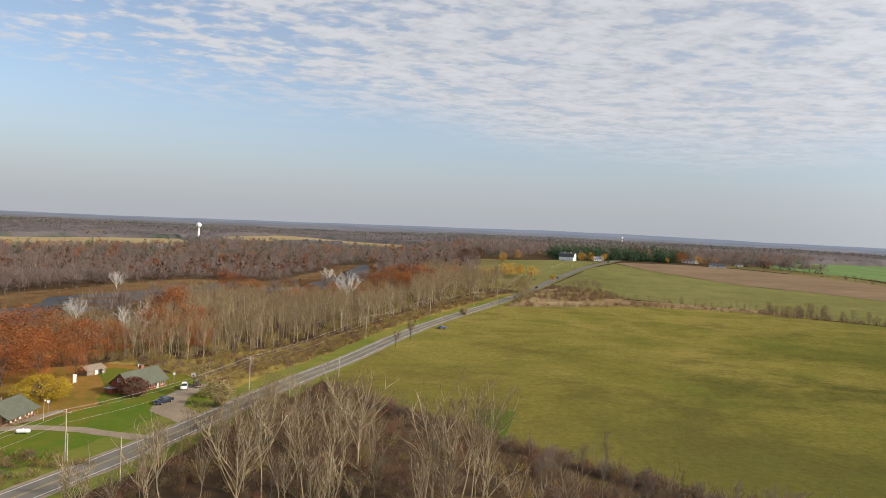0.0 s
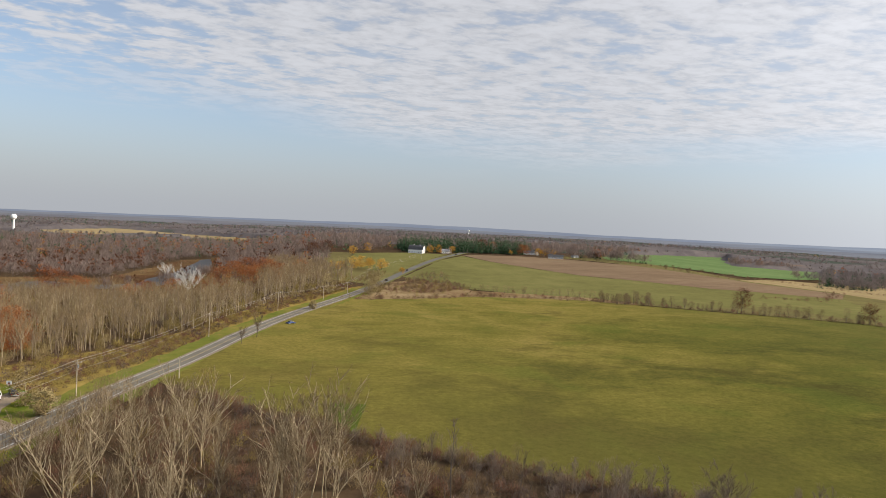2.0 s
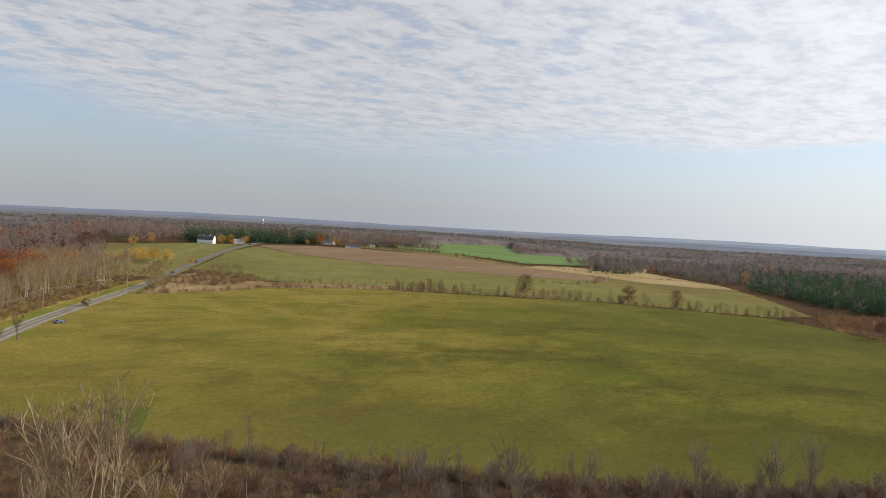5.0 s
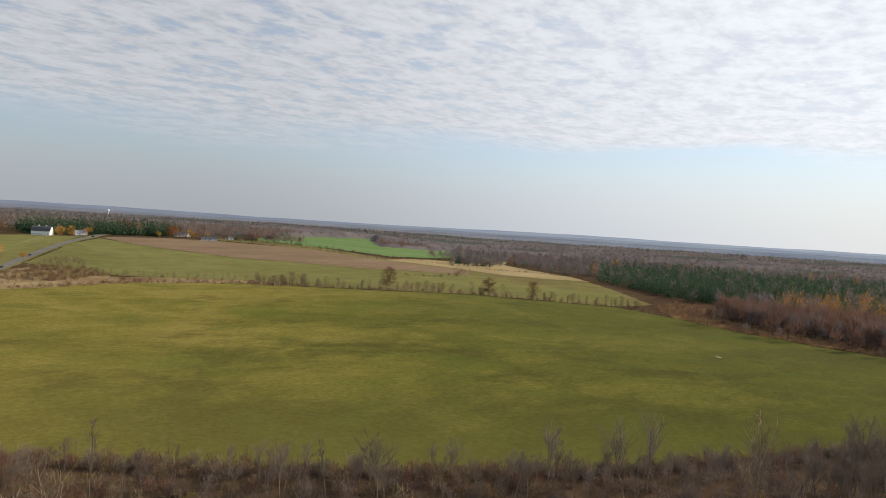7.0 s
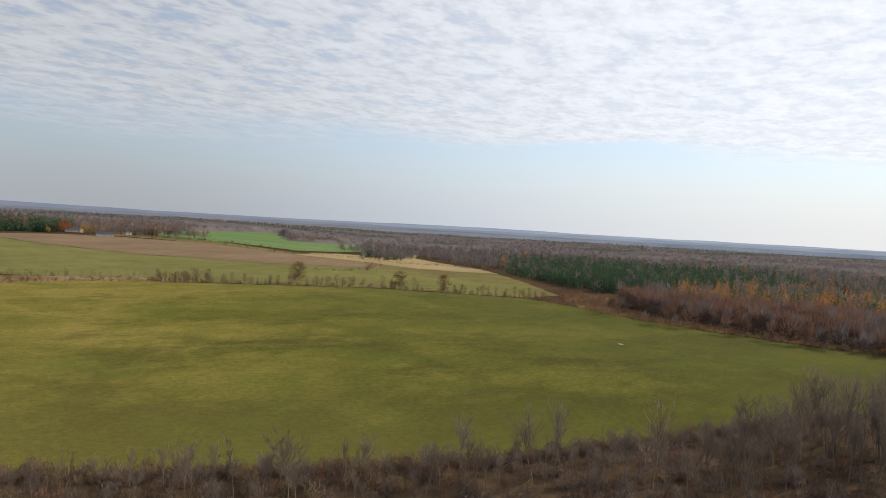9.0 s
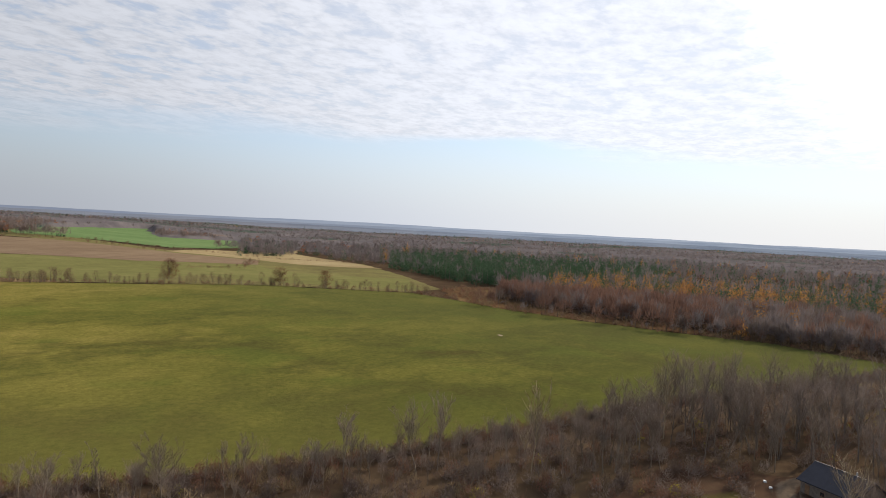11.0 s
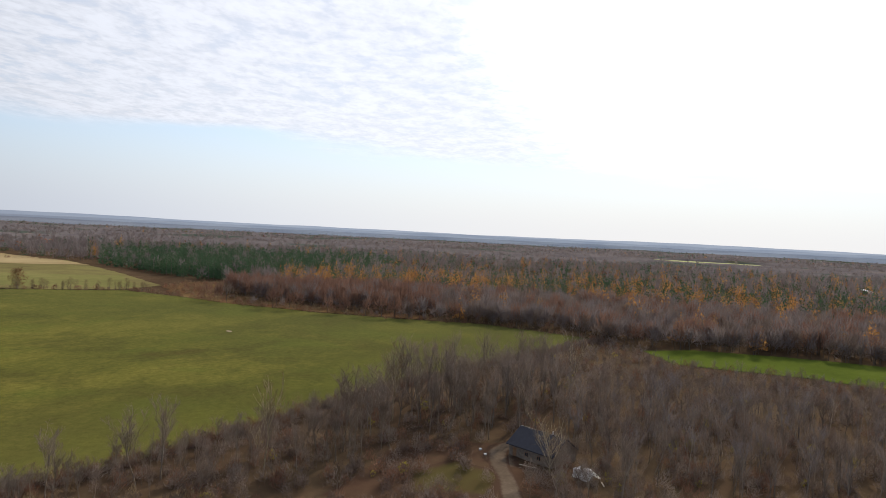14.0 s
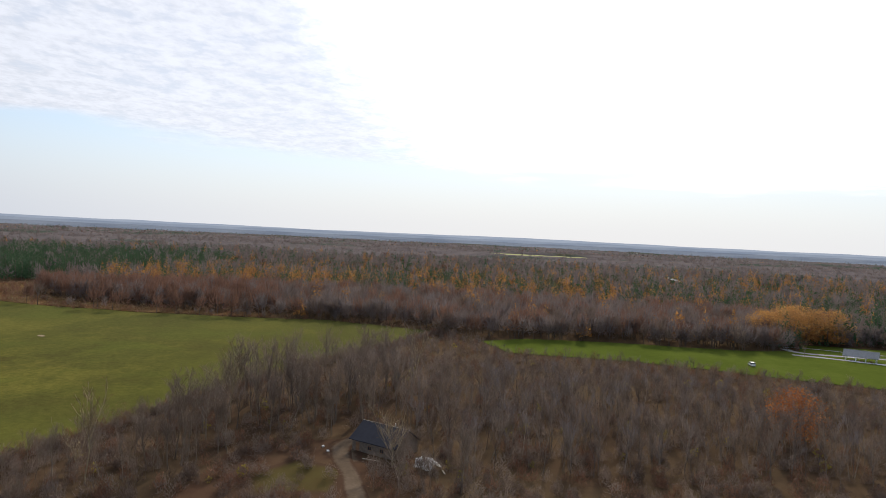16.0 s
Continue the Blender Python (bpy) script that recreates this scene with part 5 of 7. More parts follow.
for i, plant in enumerate(MID_BIG):
    tall = [p for p in spots[i::4] if p[1] > 0 and p[0] < 260][::4]
    wood.sow(plant, ("bark", "twig_backlit"), tall, rng, (0.72, 1.05))
    rest = [p for p in spots[i::4] if not (p[1] > 0 and p[0] < 260)]
    crown = ("twig_backlit", "twig_blue_hazed", "twig_backlit", "thicket_shaded")[i]
    wood.sow(plant, ("bark_shaded" if i == 1 else "bark", crown), [p for p in rest if math.hypot(*p) < 232], rng, (0.42, 0.68))
    wood.sow(plant, ("bark", crown), [p for p in rest if 232 <= math.hypot(*p) < 268], rng, (0.3, 0.46))
    wood.sow(plant, ("bark", crown), [p for p in rest if math.hypot(*p) >= 268], rng, (0.16, 0.32))
wood.grow("leafless_wood", "grey-brown leafless wood round the cabin")

# ---- single trees ----
NEAR = [tree_bare(500, 21, 0.28, 6, 0.26, 0.17, 0.9, fine=1.35), tree_bare(501, 20, 0.46, 6, 0.14, 0.16, 0.85, fine=1.35), tree_bare(502, 22, 0.18, 5, 0.32, 0.16, 0.9, fine=1.35),
        tree_bare(503, 19, 0.55, 8, 0.12, 0.19, 0.8, fine=1.35), tree_bare(504, 20, 0.5, 16, 0.3, 0.15, 0.9, True), tree_bare(505, 18, 0.3, 6, 0.28, 0.14, 0.9)]
near_things = [tree_thing("bare_tree", p, "bark_pale" if i != 4 else "bark", "twig", "crown",
                          ("tall leafless tree with pale grey forking limbs", "leafless tree with a wide spray of pale limbs",
                           "slender leafless tree with upright pale stems", "broad leafless tree with spreading silvery limbs",
                           "spindly leafless tree with short side twigs", "leafless tree with a fine brown haze of twigs")[i])
               for i, p in enumerate(NEAR)]
# trees towards the sun: bark and twigs carry painted backlight tones
BACKLIT = [tree_bare(510, 21, 0.34, 7, 0.34, 0.22, 1.2, fine=1.2), tree_bare(511, 20, 0.5, 8, 0.32, 0.2, 1.2, fine=1.2), tree_bare(512, 22, 0.26, 6, 0.4, 0.22, 1.2, fine=1.2),
        tree_bare(513, 19, 0.55, 8, 0.3, 0.22, 1.2, fine=1.2), tree_bare(514, 20, 0.55, 18, 0.3, 0.18, 1.3, True, 1.2), tree_bare(515, 18, 0.4, 8, 0.34, 0.18, 1.2, fine=1.2)]
near_things += [tree_thing("bare_tree", p, "bark_shaded", "twig_backlit", "crown",
                           ("tall leafless grey-brown tree at the meadow's edge", "leafless grey tree with a wide spray of limbs",
                            "slender leafless grey tree with upright stems", "broad leafless grey tree with spreading limbs",
                            "spindly dark leafless tree with short twigs", "leafless tree with a fine dark haze of twigs")[i])
                for i, p in enumerate(BACKLIT)]
SOFT = [tree_soft(590 + i, 18.0, 620, 0.34, 0.22, 0.3, 3) for i in range(2)]
near_things += [tree_thing("bare_tree", p, "bark_shaded", "twig_backlit", "crown", "leafless tree with a dense grey-brown haze of twigs") for p in SOFT]
NEAR_H = (21, 20, 22, 19, 20, 18) * 2 + (18, 18)
used = set()


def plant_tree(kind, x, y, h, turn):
    # past x = 40 most trees switch to the backlit-toned copies
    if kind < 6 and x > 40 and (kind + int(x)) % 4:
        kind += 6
    m = stance(x, y, turn, h / NEAR_H[kind])
    if kind in used:
        ob = copy_thing(near_things[kind], m)
    else:
        ob = near_things[kind]
        ob.matrix_basis = m
        used.add(kind)
    return tagged(ob, group="leafless trees along the meadow's near edge")


# kind, x, y, height of the trees that stand out
SHOWN = [(2, -1.3, 122, 22.8), (5, 0.3, 128, 19.8), (0, 3, 120, 21.4), (2, 5.2, 125, 21.5), (2, 7.3, 124, 23.8), (5, 9.5, 130, 19.7), (1, 14.9, 121, 12.2),
         (1, 19.9, 126.5, 11.9), (1, 24.3, 119.6, 20.7), (4, 31, 124, 18.3), (2, -46, 111, 16.5), (5, -47.5, 121, 15.8), (3, -34, 120, 19.7),
         (0, -31.6, 128, 19.4), (1, -27.7, 125, 20.3), (0, -22.6, 122, 20.8), (2, -18.8, 127, 20.4), (3, -16.3, 149, 21.2), (0, -54.6, 104.6, 15.3),
         (1, 61, 115, 11.3), (4, 69, 112, 12.2), (3, 76.8, 106, 12.8), (4, 85.6, 105.6, 11.2), (4, 90.8, 104, 14), (1, 101.6, 90.4, 14.2),
         (0, 107, 90, 14), (5, 120, 81, 15.4), (2, 125, 79, 16.4), (4, 129, 77, 13.4), (0, 134, 67, 18.5), (2, 138, 63, 18.7), (5, 142, 62, 15.6),
         (4, 139, 56, 18), (5, 146, 54, 16.9), (2, 147, 50, 20.1), (4, 153, 46, 18.4), (0, 159, 43, 20.6), (0, 184, 47, 20.3), (0, 198, 52, 22.4),
         (1, 204, 48, 22.7), (5, 204, 41, 21.5), (2, 212, 36, 21.2)]
SHOWN_B = [(0, 218, 30, 20), (5, 214, 24, 21.4), (1, 219, 15, 18.5), (0, 225, 8, 19.1), (5, 235, -1, 17.3), (2, 185, 11, 15.6), (4, 157, 50, 12.6),
           (3, 144, 57, 14.4), (1, 143, 67, 15.7), (4, 126, 82, 15), (3, 153.5, 3.2, 13.5), (4, 277, -38, 11.4), (5, 281, -47, 9.2), (4, 262, -64, 8.4),
           (0, 242, -107, 15.2), (5, 244, -96, 13.1)]
rng = np.random.default_rng(16)
for kind, x, y, h in SHOWN + SHOWN_B:
    plant_tree(kind, x, y, h, rng.uniform(0, 6.28))
for x, y in [p for p in in_poly(rng, 22, [(-50, 160), (-47, 200), (-38, 222), (-22, 200), (-8, 182), (-25, 158)]) if road_gap(*p) > 8]:
    plant_tree(int(rng.choice([0, 1, 2, 5])), x, y, rng.uniform(7, 10.5), rng.uniform(0, 6.28))
for kind, x, y, h in ((13, 157, 0.4, 8.5), (12, 158.2, 2.6, 7.5), (6, 159.5, -2.2, 11), (9, 153.6, -0.6, 8.5), (7, 156.2, 4.6, 6.5), (12, 141.4, 1.3, 14), (12, 149, -12, 18), (13, 143, -3.8, 15), (12, 155, -9.3, 9.5), (10, 170, 44, 17), (8, 196, 30, 21), (9, 205, 18, 20), (6, 216, 20, 19), (7, 228, 4, 17), (12, 128, 72, 12), (13, 112, 84, 12), (12, 96, 98, 11), (7, 139, 6.5, 12), (6, 183, 12, 21), (7, 142, -14, 15), (9, 140, -5, 13), (6, 176, 21, 18), (11, 150, -10, 9), (7, 154, 0.5, 10), (6, 190, 2, 17), (8, 186, 20, 19), (11, 174, -10, 13), (9, 163, -13, 12), (9, 136.7, 1.4, 15.7), (7, 140.8, -0.6, 9.5), (11, 138.6, -3.8, 10.4), (10, 139.7, -6, 10.8), (6, 139.4, -11.3, 22), (7, 146.8, -13, 19.3),
                      (10, 194.3, 10.9, 22.8), (6, 175.8, 34.8, 21.2), (8, 178.9, 33.2, 20.1), (11, 179.5, 30.3, 17.9), (10, 181.4, 27.9, 20.7), (6, 175.4, 19.4, 18.1),
                      (8, 184.7, 21.3, 17.5), (10, 181.1, 24.6, 20.2), (7, 170.2, -9.8, 16.6), (6, 176.5, -17.2, 14.3), (11, 159.9, -19.6, 14.2), (7, 174, -25.3, 14)):
    plant_tree(kind, x, y, h, rng.uniform(0, 6.28))
for x, y in [p for p in in_poly(rng, 56, [(-60, 98), (-52, 150), (-44, 196), (-30, 190), (-10, 160), (14, 140), (14, 112), (-30, 104)]) if road_gap(*p) > 9]:
    plant_tree(int(rng.choice([0, 0, 2, 2, 5, 4])), x, y, rng.uniform(10, 15.5) * (0.7 if y > 150 else 1), rng.uniform(0, 6.28))
for x, y in in_poly(rng, 44, [(142, 66), (160, 58), (190, 54), (214, 52), (236, 30), (246, 4), (222, 0), (196, 14), (186, 26), (160, 40), (146, 50)]):
    plant_tree(int(rng.choice([6, 7, 8, 9, 10, 11])), x, y, rng.uniform(17, 24), rng.uniform(0, 6.28))
for x, y in [p for p in in_poly(rng, 60, [(182, -8), (234, 2), (242, -40), (232, -100), (205, -170), (180, -150), (150, -24)]) if not beside_cabin(*p, 6)]:
    plant_tree(int(rng.choice([6, 7, 9, 10, 11])), x, y, rng.uniform(6.5, 12), rng.uniform(0, 6.28))
for x, y in in_poly(rng, 76, [(14, 118), (22, 150), (57, 128), (84, 110), (127, 85), (165, 66), (150, 40), (120, 62), (86, 92), (50, 108)]):
    plant_tree(int(rng.choice([7, 4, 11, 13, 6, 9])), x, y, rng.uniform(6, 12.5), rng.uniform(0, 6.28))

# a thin row of trees on the meadow's near edge
for (x0, y0), (x1, y1) in zip(SCRUB[5:10], SCRUB[6:11]):
    for k in range(7):
        u = (k + rng.random()) / 7
        plant_tree(int(rng.choice([6, 7, 8, 9, 11, 11])), x0 + (x1 - x0) * u - rng.uniform(2, 8), y0 + (y1 - y0) * u - rng.uniform(2, 8), rng.uniform(7, 12), rng.uniform(0, 6.28))

# hedgerow beyond the meadow
HEDGE = [tree_soft(520 + i, 13.0, 300, 0.45, 0.26) for i in range(3)]
hedge_things = [tree_thing("hedgerow_tree", p, "bark", "twig", "crown", "small leafless brown tree in a hedgerow") for p in HEDGE]
hedge_line = [(236, 507), (262, 484), (300, 452), (345, 425), (380, 404), (412, 362), (444, 318), (455, 300)]
n = 0
for (x0, y0), (x1, y1) in zip(hedge_line, hedge_line[1:]):
    l = math.hypot(x1 - x0, y1 - y0)
    for k in range(int(l / 2.1)):
        if rng.random() < 0.12 + 0.3 * (k // 9 % 2):
            continue
        s = (k + rng.random()) / (l / 2.1)
        m = stance(x0 + (x1 - x0) * s + rng.normal(0, 2), y0 + (y1 - y0) * s + rng.normal(0, 2), rng.uniform(0, 6), rng.uniform(0.5, 1.1))
        if n < 3:
            hedge_things[n].matrix_basis = m
            tagged(hedge_things[n], group="hedgerow trees")
        else:
            tagged(copy_thing(hedge_things[n % 3], m), group="hedgerow trees")
        n += 1

for k in range(16):
    m = stance(241 + 30 * rng.random(), 503 - 24 * rng.random() - 6, rng.uniform(0, 6), rng.uniform(0.9, 1.2))
    tagged(copy_thing(hedge_things[k % 3], m), group="hedgerow trees")

# coloured trees: kind of leaf, x, y, height, width of the crown
COLOURED = [("rust", -116, 282, 18, 1.1), ("rust", -122, 262, 15, 1.0), ("rust", -131, 250, 15, 1.1), ("rust", -138, 235, 17, 1.2), ("rust", -129, 224, 15, 1.1),
            ("rust", -150, 240, 18, 1.2), ("rust", -122, 240, 13, 1.0), ("rust", -145, 262, 16, 1.1), ("rust", -113, 216, 10, 0.9), ("rust", -119, 206, 11, 1.0),
            ("rust", -126, 200, 13, 1.2), ("rust", -132, 210, 16, 1.2), ("rust", -104, 300, 15, 1.0), ("rust", -100, 288, 14, 1.0), ("rust", -118, 320, 12, 1.2),
            ("rust", -133, 345, 17, 1.2), ("rust", -143, 372, 17, 1.2), ("rust", -148, 395, 17, 1.1), ("rust", -150, 500, 15, 1.5), ("rust", -138, 510, 14, 1.4), ("rust", -46, 598, 16, 1.3), ("rust", -36, 610, 15, 1.3), ("rust", -100, 470, 12, 1.3), ("rust", -75, 490, 12, 1.4), ("rust", -48, 520, 14, 1.2), ("rust", -30, 555, 16, 1.2),
            ("rust", -20, 590, 19, 1.2), ("rust", -12, 575, 15, 1.2), ("rust", 8, 640, 16, 1.2), ("russet", 26, 800, 17, 1.3), ("russet", 40, 815, 18, 1.3),
            ("rust", -60, 500, 12, 1.3), ("rust", -90, 480, 12, 1.3), ("russet", 327, 453, 14.5, 0.7), ("russet", 388, 399, 15, 0.9), ("russet", 410, 372, 12, 0.7),
            ("russet", 258, 930, 15, 1.1), ("rust", 272, 925, 16, 1.0),
            ("gold", 61, 690, 13, 1.2), ("gold", 70, 700, 13, 1.0), ("gold", 77, 684, 13, 1.0), ("gold", 50, 700, 9, 1.0), ("gold", 40, 706, 8, 1.0),
            ("gold", 106.5, 668, 8, 1.1), ("gold", 175, 875, 12, 1.1), ("gold", 187, 879, 13, 1.0), ("gold", 206, 886, 11, 1.2), ("gold", 328, 892, 12, 1.2),
            ("gold", 341, 896, 12, 1.2), ("gold", 350, 892, 11, 1.1), ("rust", 313, 903, 13, 1.1), ("rust", 303, 893, 12, 1.0), ("gold", 285, 882, 8, 1.0), ("gold", 90, 694, 13, 1.2), ("gold", 46, 684, 10, 1.1), ("gold", 7, 700, 10, 1.0), ("gold", 72, 830, 12, 1.0), ("gold", 95, 880, 13, 1.2),
            ("larch", 385, -188, 15, 1.1), ("larch", 380, -197, 18, 1.2), ("larch", 378, -208, 20, 1.2), ("larch", 380, -219, 18, 1.2), ("larch", 384, -230, 16, 1.2),
            ("larch", 390, -243, 14, 1.1), ("larch", 394, -204, 18, 1.2), ("larch", 396, -222, 17, 1.2), ("rust", 182, -104, 12.4, 1.1), ("russet", 212, 28, 9, 0.9)]
LEAFY = [tree_leafy(540 + i, 15.0, 54, 64, 0.5, 0.40, 0.2) for i in range(3)]
LEAFY_GOLD = [tree_leafy(545 + i, 15.0, 40, 50, 0.75, 0.36, 0.2) for i in range(3)]
MATS = {"rust": "leaf_rust", "russet": "leaf_russet", "gold": "leaf_gold", "larch": "leaf_larch"}
LABELS = {"russet": "oak with dull brown-red autumn leaves", "rust": "oak with rusty orange autumn leaves", "gold": "maple with bright golden autumn leaves", "larch": "amber-leaved tree at the park's edge"}
leafy_things = {}
rng = np.random.default_rng(17)
for i, (kind, x, y, h, w) in enumerate(COLOURED):
    m = stance(x, y, rng.uniform(0, 6.28), w * h / 15, 1 / w)
    key = (kind, i % 3)
    if key in leafy_things:
        copy_thing(leafy_things[key], m)
    else:
        leafy_things[key] = tree_thing({"rust": "rust_oak", "russet": "russet_oak", "gold": "golden_maple", "larch": "amber_tree"}[kind], (LEAFY_GOLD if kind == "gold" else LEAFY)[i % 3], "bark", MATS[kind], "crown", LABELS[kind])
        leafy_things[key].matrix_basis = m

# bleached trees by the river, willowy and small roadside trees
WHITE = [tree_bare(560 + i, 20, 1.15, 13, 0.1, 0.3, 0.9, fine=2.2) for i in range(2)]
for i, (x, y, h) in enumerate(((-64, 470, 22), (-185, 352, 13), (-132, 300, 17), (-243, 520, 13), (-105, 640, 13))):
    if i < 2:
        t = tree_thing("sycamore", WHITE[i], "bark_white", "bark_white", "crown", "bleached white leafless sycamore by the river")
        t.matrix_basis = stance(x, y, i * 1.3, h / 20)
        white_first = t if i == 0 else white_first
    else:
        copy_thing(white_first, stance(x, y, i * 1.3, h / 20))
SMALL = tree_bare(570, 6, 0.5, 6, 0.3, 0.10, 0.9)
small = tree_thing("roadside_tree", SMALL, "bark", "twig", "crown", "small dark leafless tree on the road's verge")
small.matrix_basis = stance(-18.3, 296, 0, 1.3)
copy_thing(small, stance(-13, 313, 2, 1.4))
copy_thing(small, stance(338, -195, 1, 0.9))
oak = tree_thing("roadside_bush", tree_leafy(571, 5.2, 30, 30, 0.7, 0.46, 0.10, trunk_r=0.14), "bark", "leaf_tan", "crown", "round olive-brown bush beside the road", "bush")
stand(oak, 14.3, 421)
copy_thing(oak, stance(-58.5, 189, 2.1, 1.25))
will = tree_thing("willow", tree_leafy(572, 12, 44, 34, 0.62, 0.34, 0.10, trunk_r=0.2), "bark_pale", "leaf_tan", "crown", "pale tawny half-bare willow by the road")
stand(will, 60.5, 522, 0.0, 1.3)
copy_thing(will, stance(67, 532, 2, 1.1))
copy_thing(will, stance(58, 509, 4, 0.8))
copy_thing(will, stance(28, 512, 1, 0.95))
copy_thing(will, stance(-66, 199, 1, 0.62))
shrub_olive = tree_thing("spreading_shrub", tree_soft(576, 8.5, 900, 0.22, 0.42, 0.15, 6), "bark_shaded", "twig_gold", "crown", "spreading olive-brown shrub at the meadow's corner", "bush")
stand(shrub_olive, -22, 210)
gold = tree_thing("yellow_bush", tree_leafy(573, 6.6, 150, 60, 0.42, 1.15, 0.04, trunk_r=0.18), "bark", "leaf_yellow", "crown", "wide yellow-leaved shrub behind the porch", "bush")
stand(gold, -107, 187)
red = tree_thing("red_bush", tree_leafy(574, 5.0, 90, 44, 0.5, 0.85, 0.05, trunk_r=0.1), "bark", "twig_red", "crown", "dark red twiggy shrub before the log house", "bush")
stand(red, -86.0, 196.3)
spruce = tree_thing("pine_tree", tree_cone(575, 15, 260, 0.8, 0.24), "bark", "needle", "boughs", "dark green pine among bare trees")
stand(spruce, 30, 690)
copy_thing(spruce, stance(22, 700, 1, 1.15))
pile = bush_thing("brush_pile", bush(580, 1.7, 240, 0.12, 2.0), "twig_red", "low heap of reddish cut brush at the meadow's edge")
stand(pile, -13.4, 203)
tagged(pile, kind="stuff")

# ================= buildings, vehicles, poles =================
def box(bm, x0, x1, y0, y1, z0, z1):
    v = [bm.verts.new(p) for p in ((x0, y0, z0), (x1, y0, z0), (x1, y1, z0), (x0, y1, z0),
                                   (x0, y0, z1), (x1, y0, z1), (x1, y1, z1), (x0, y1, z1))]
    for f in ((3, 2, 1, 0), (4, 5, 6, 7), (0, 1, 5, 4), (1, 2, 6, 5), (2, 3, 7, 6), (3, 0, 4, 7)):
        bm.faces.new([v[i] for i in f])


def prism(bm, profile, x0, x1):
    """A (y, z) outline, counter-clockwise seen from +x, drawn out along x."""
    a = [bm.verts.new((x0, y, z)) for y, z in profile]
    b = [bm.verts.new((x1, y, z)) for y, z in profile]
    n = len(profile)
    bm.faces.new(a[::-1])
    bm.faces.new(b)
    for i in range(n):
        bm.faces.new((a[i], a[(i + 1) % n], b[(i + 1) % n], b[i]))


def drum(bm, p0, p1, r0, r1, sides=10):
    p0, p1 = Vector(p0), Vector(p1)
    d = (p1 - p0).normalized()
    u = d.orthogonal().normalized()
    w = d.cross(u)
    rings = []
    for p, r in ((p0, r0), (p1, r1)):
        rings.append([bm.verts.new(p + r * (math.cos(2 * math.pi * k / sides) * u + math.sin(2 * math.pi * k / sides) * w)) for k in range(sides)])
    bm.faces.new(rings[0][::-1])
    bm.faces.new(rings[1])
    for k in range(sides):
        bm.faces.new((rings[0][k], rings[0][(k + 1) % sides], rings[1][(k + 1) % sides], rings[1][k]))


def round_off(bm, width=0.05, cuts=2):
    bmesh.ops.bevel(bm, geom=bm.edges[:], offset=width, segments=cuts, affect="EDGES", profile=0.5)


def part(name, bm, mat, parent, label="", m=None):
    bmesh.ops.recalc_face_normals(bm, faces=bm.faces[:])
    me = bpy.data.meshes.new(name)
    bm.to_mesh(me)
    bm.free()
    me.materials.append(M[mat])
    ob = new(name, me)
    ob.parent = parent
    if m is not None:
        ob.matrix_local = m
    return tagged(ob, label) if label else ob


def block(name, mat, parent, *sizes, bevel=0.0, label=""):
    bm = bmesh.new()
    box(bm, *sizes)
    if bevel:
        round_off(bm, bevel)
    return part(name, bm, mat, parent, label)


def thing(name, label, category, x, y, turn=0.0, sink=0.0, group=""):
    ob = new(name)
    ob.matrix_basis = Matrix.Translation((x, y, height(x, y) - sink)) @ Matrix.Rotation(radians(turn), 4, "Z")
    return tagged(ob, label, category, group)


def facing_deg(dx, dy):
    """The turn that lays local +x along (dx, dy)."""
    return math.degrees(math.atan2(dy, dx))


def roof_pair(parent, x0, x1, half, eave, ridge, over, mat, front_over=None, thick=0.16):
    """Two roof slopes with thickness; the ridge runs along x."""
    rise = (ridge - eave) / half
    for s, o in ((-1, over if front_over is None else front_over), (1, over)):
        bm = bmesh.new()
        y1, z1 = s * (half + o), eave - rise * o
        prof = [(0, ridge), (y1, z1), (y1, z1 + thick), (0, ridge + thick)]
        prism(bm, prof, x0 - over, x1 + over)
        part("roof_slope", bm, mat, parent)
    block("ridge_cap", mat, parent, x0 - over, x1 + over, -0.14, 0.14, ridge + thick - 0.06, ridge + thick + 0.05)


def gabled_walls(parent, x0, x1, half, eave, ridge, mat, t=0.2, openings=()):
    """Four walls; the gable walls rise to the ridge."""
    for s in (-1, 1):
        block("wall", mat, parent, x0 + t, x1 - t, min(s * half, s * (half - t)), max(s * half, s * (half - t)), -0.6, eave)
    for xa, xb in ((x0, x0 + t), (x1 - t, x1)):
        bm = bmesh.new()
        prism(bm, [(-half, -0.6), (half, -0.6), (half, eave), (0, ridge), (-half, eave)], xa, xb)
        part("wall", bm, mat, parent)


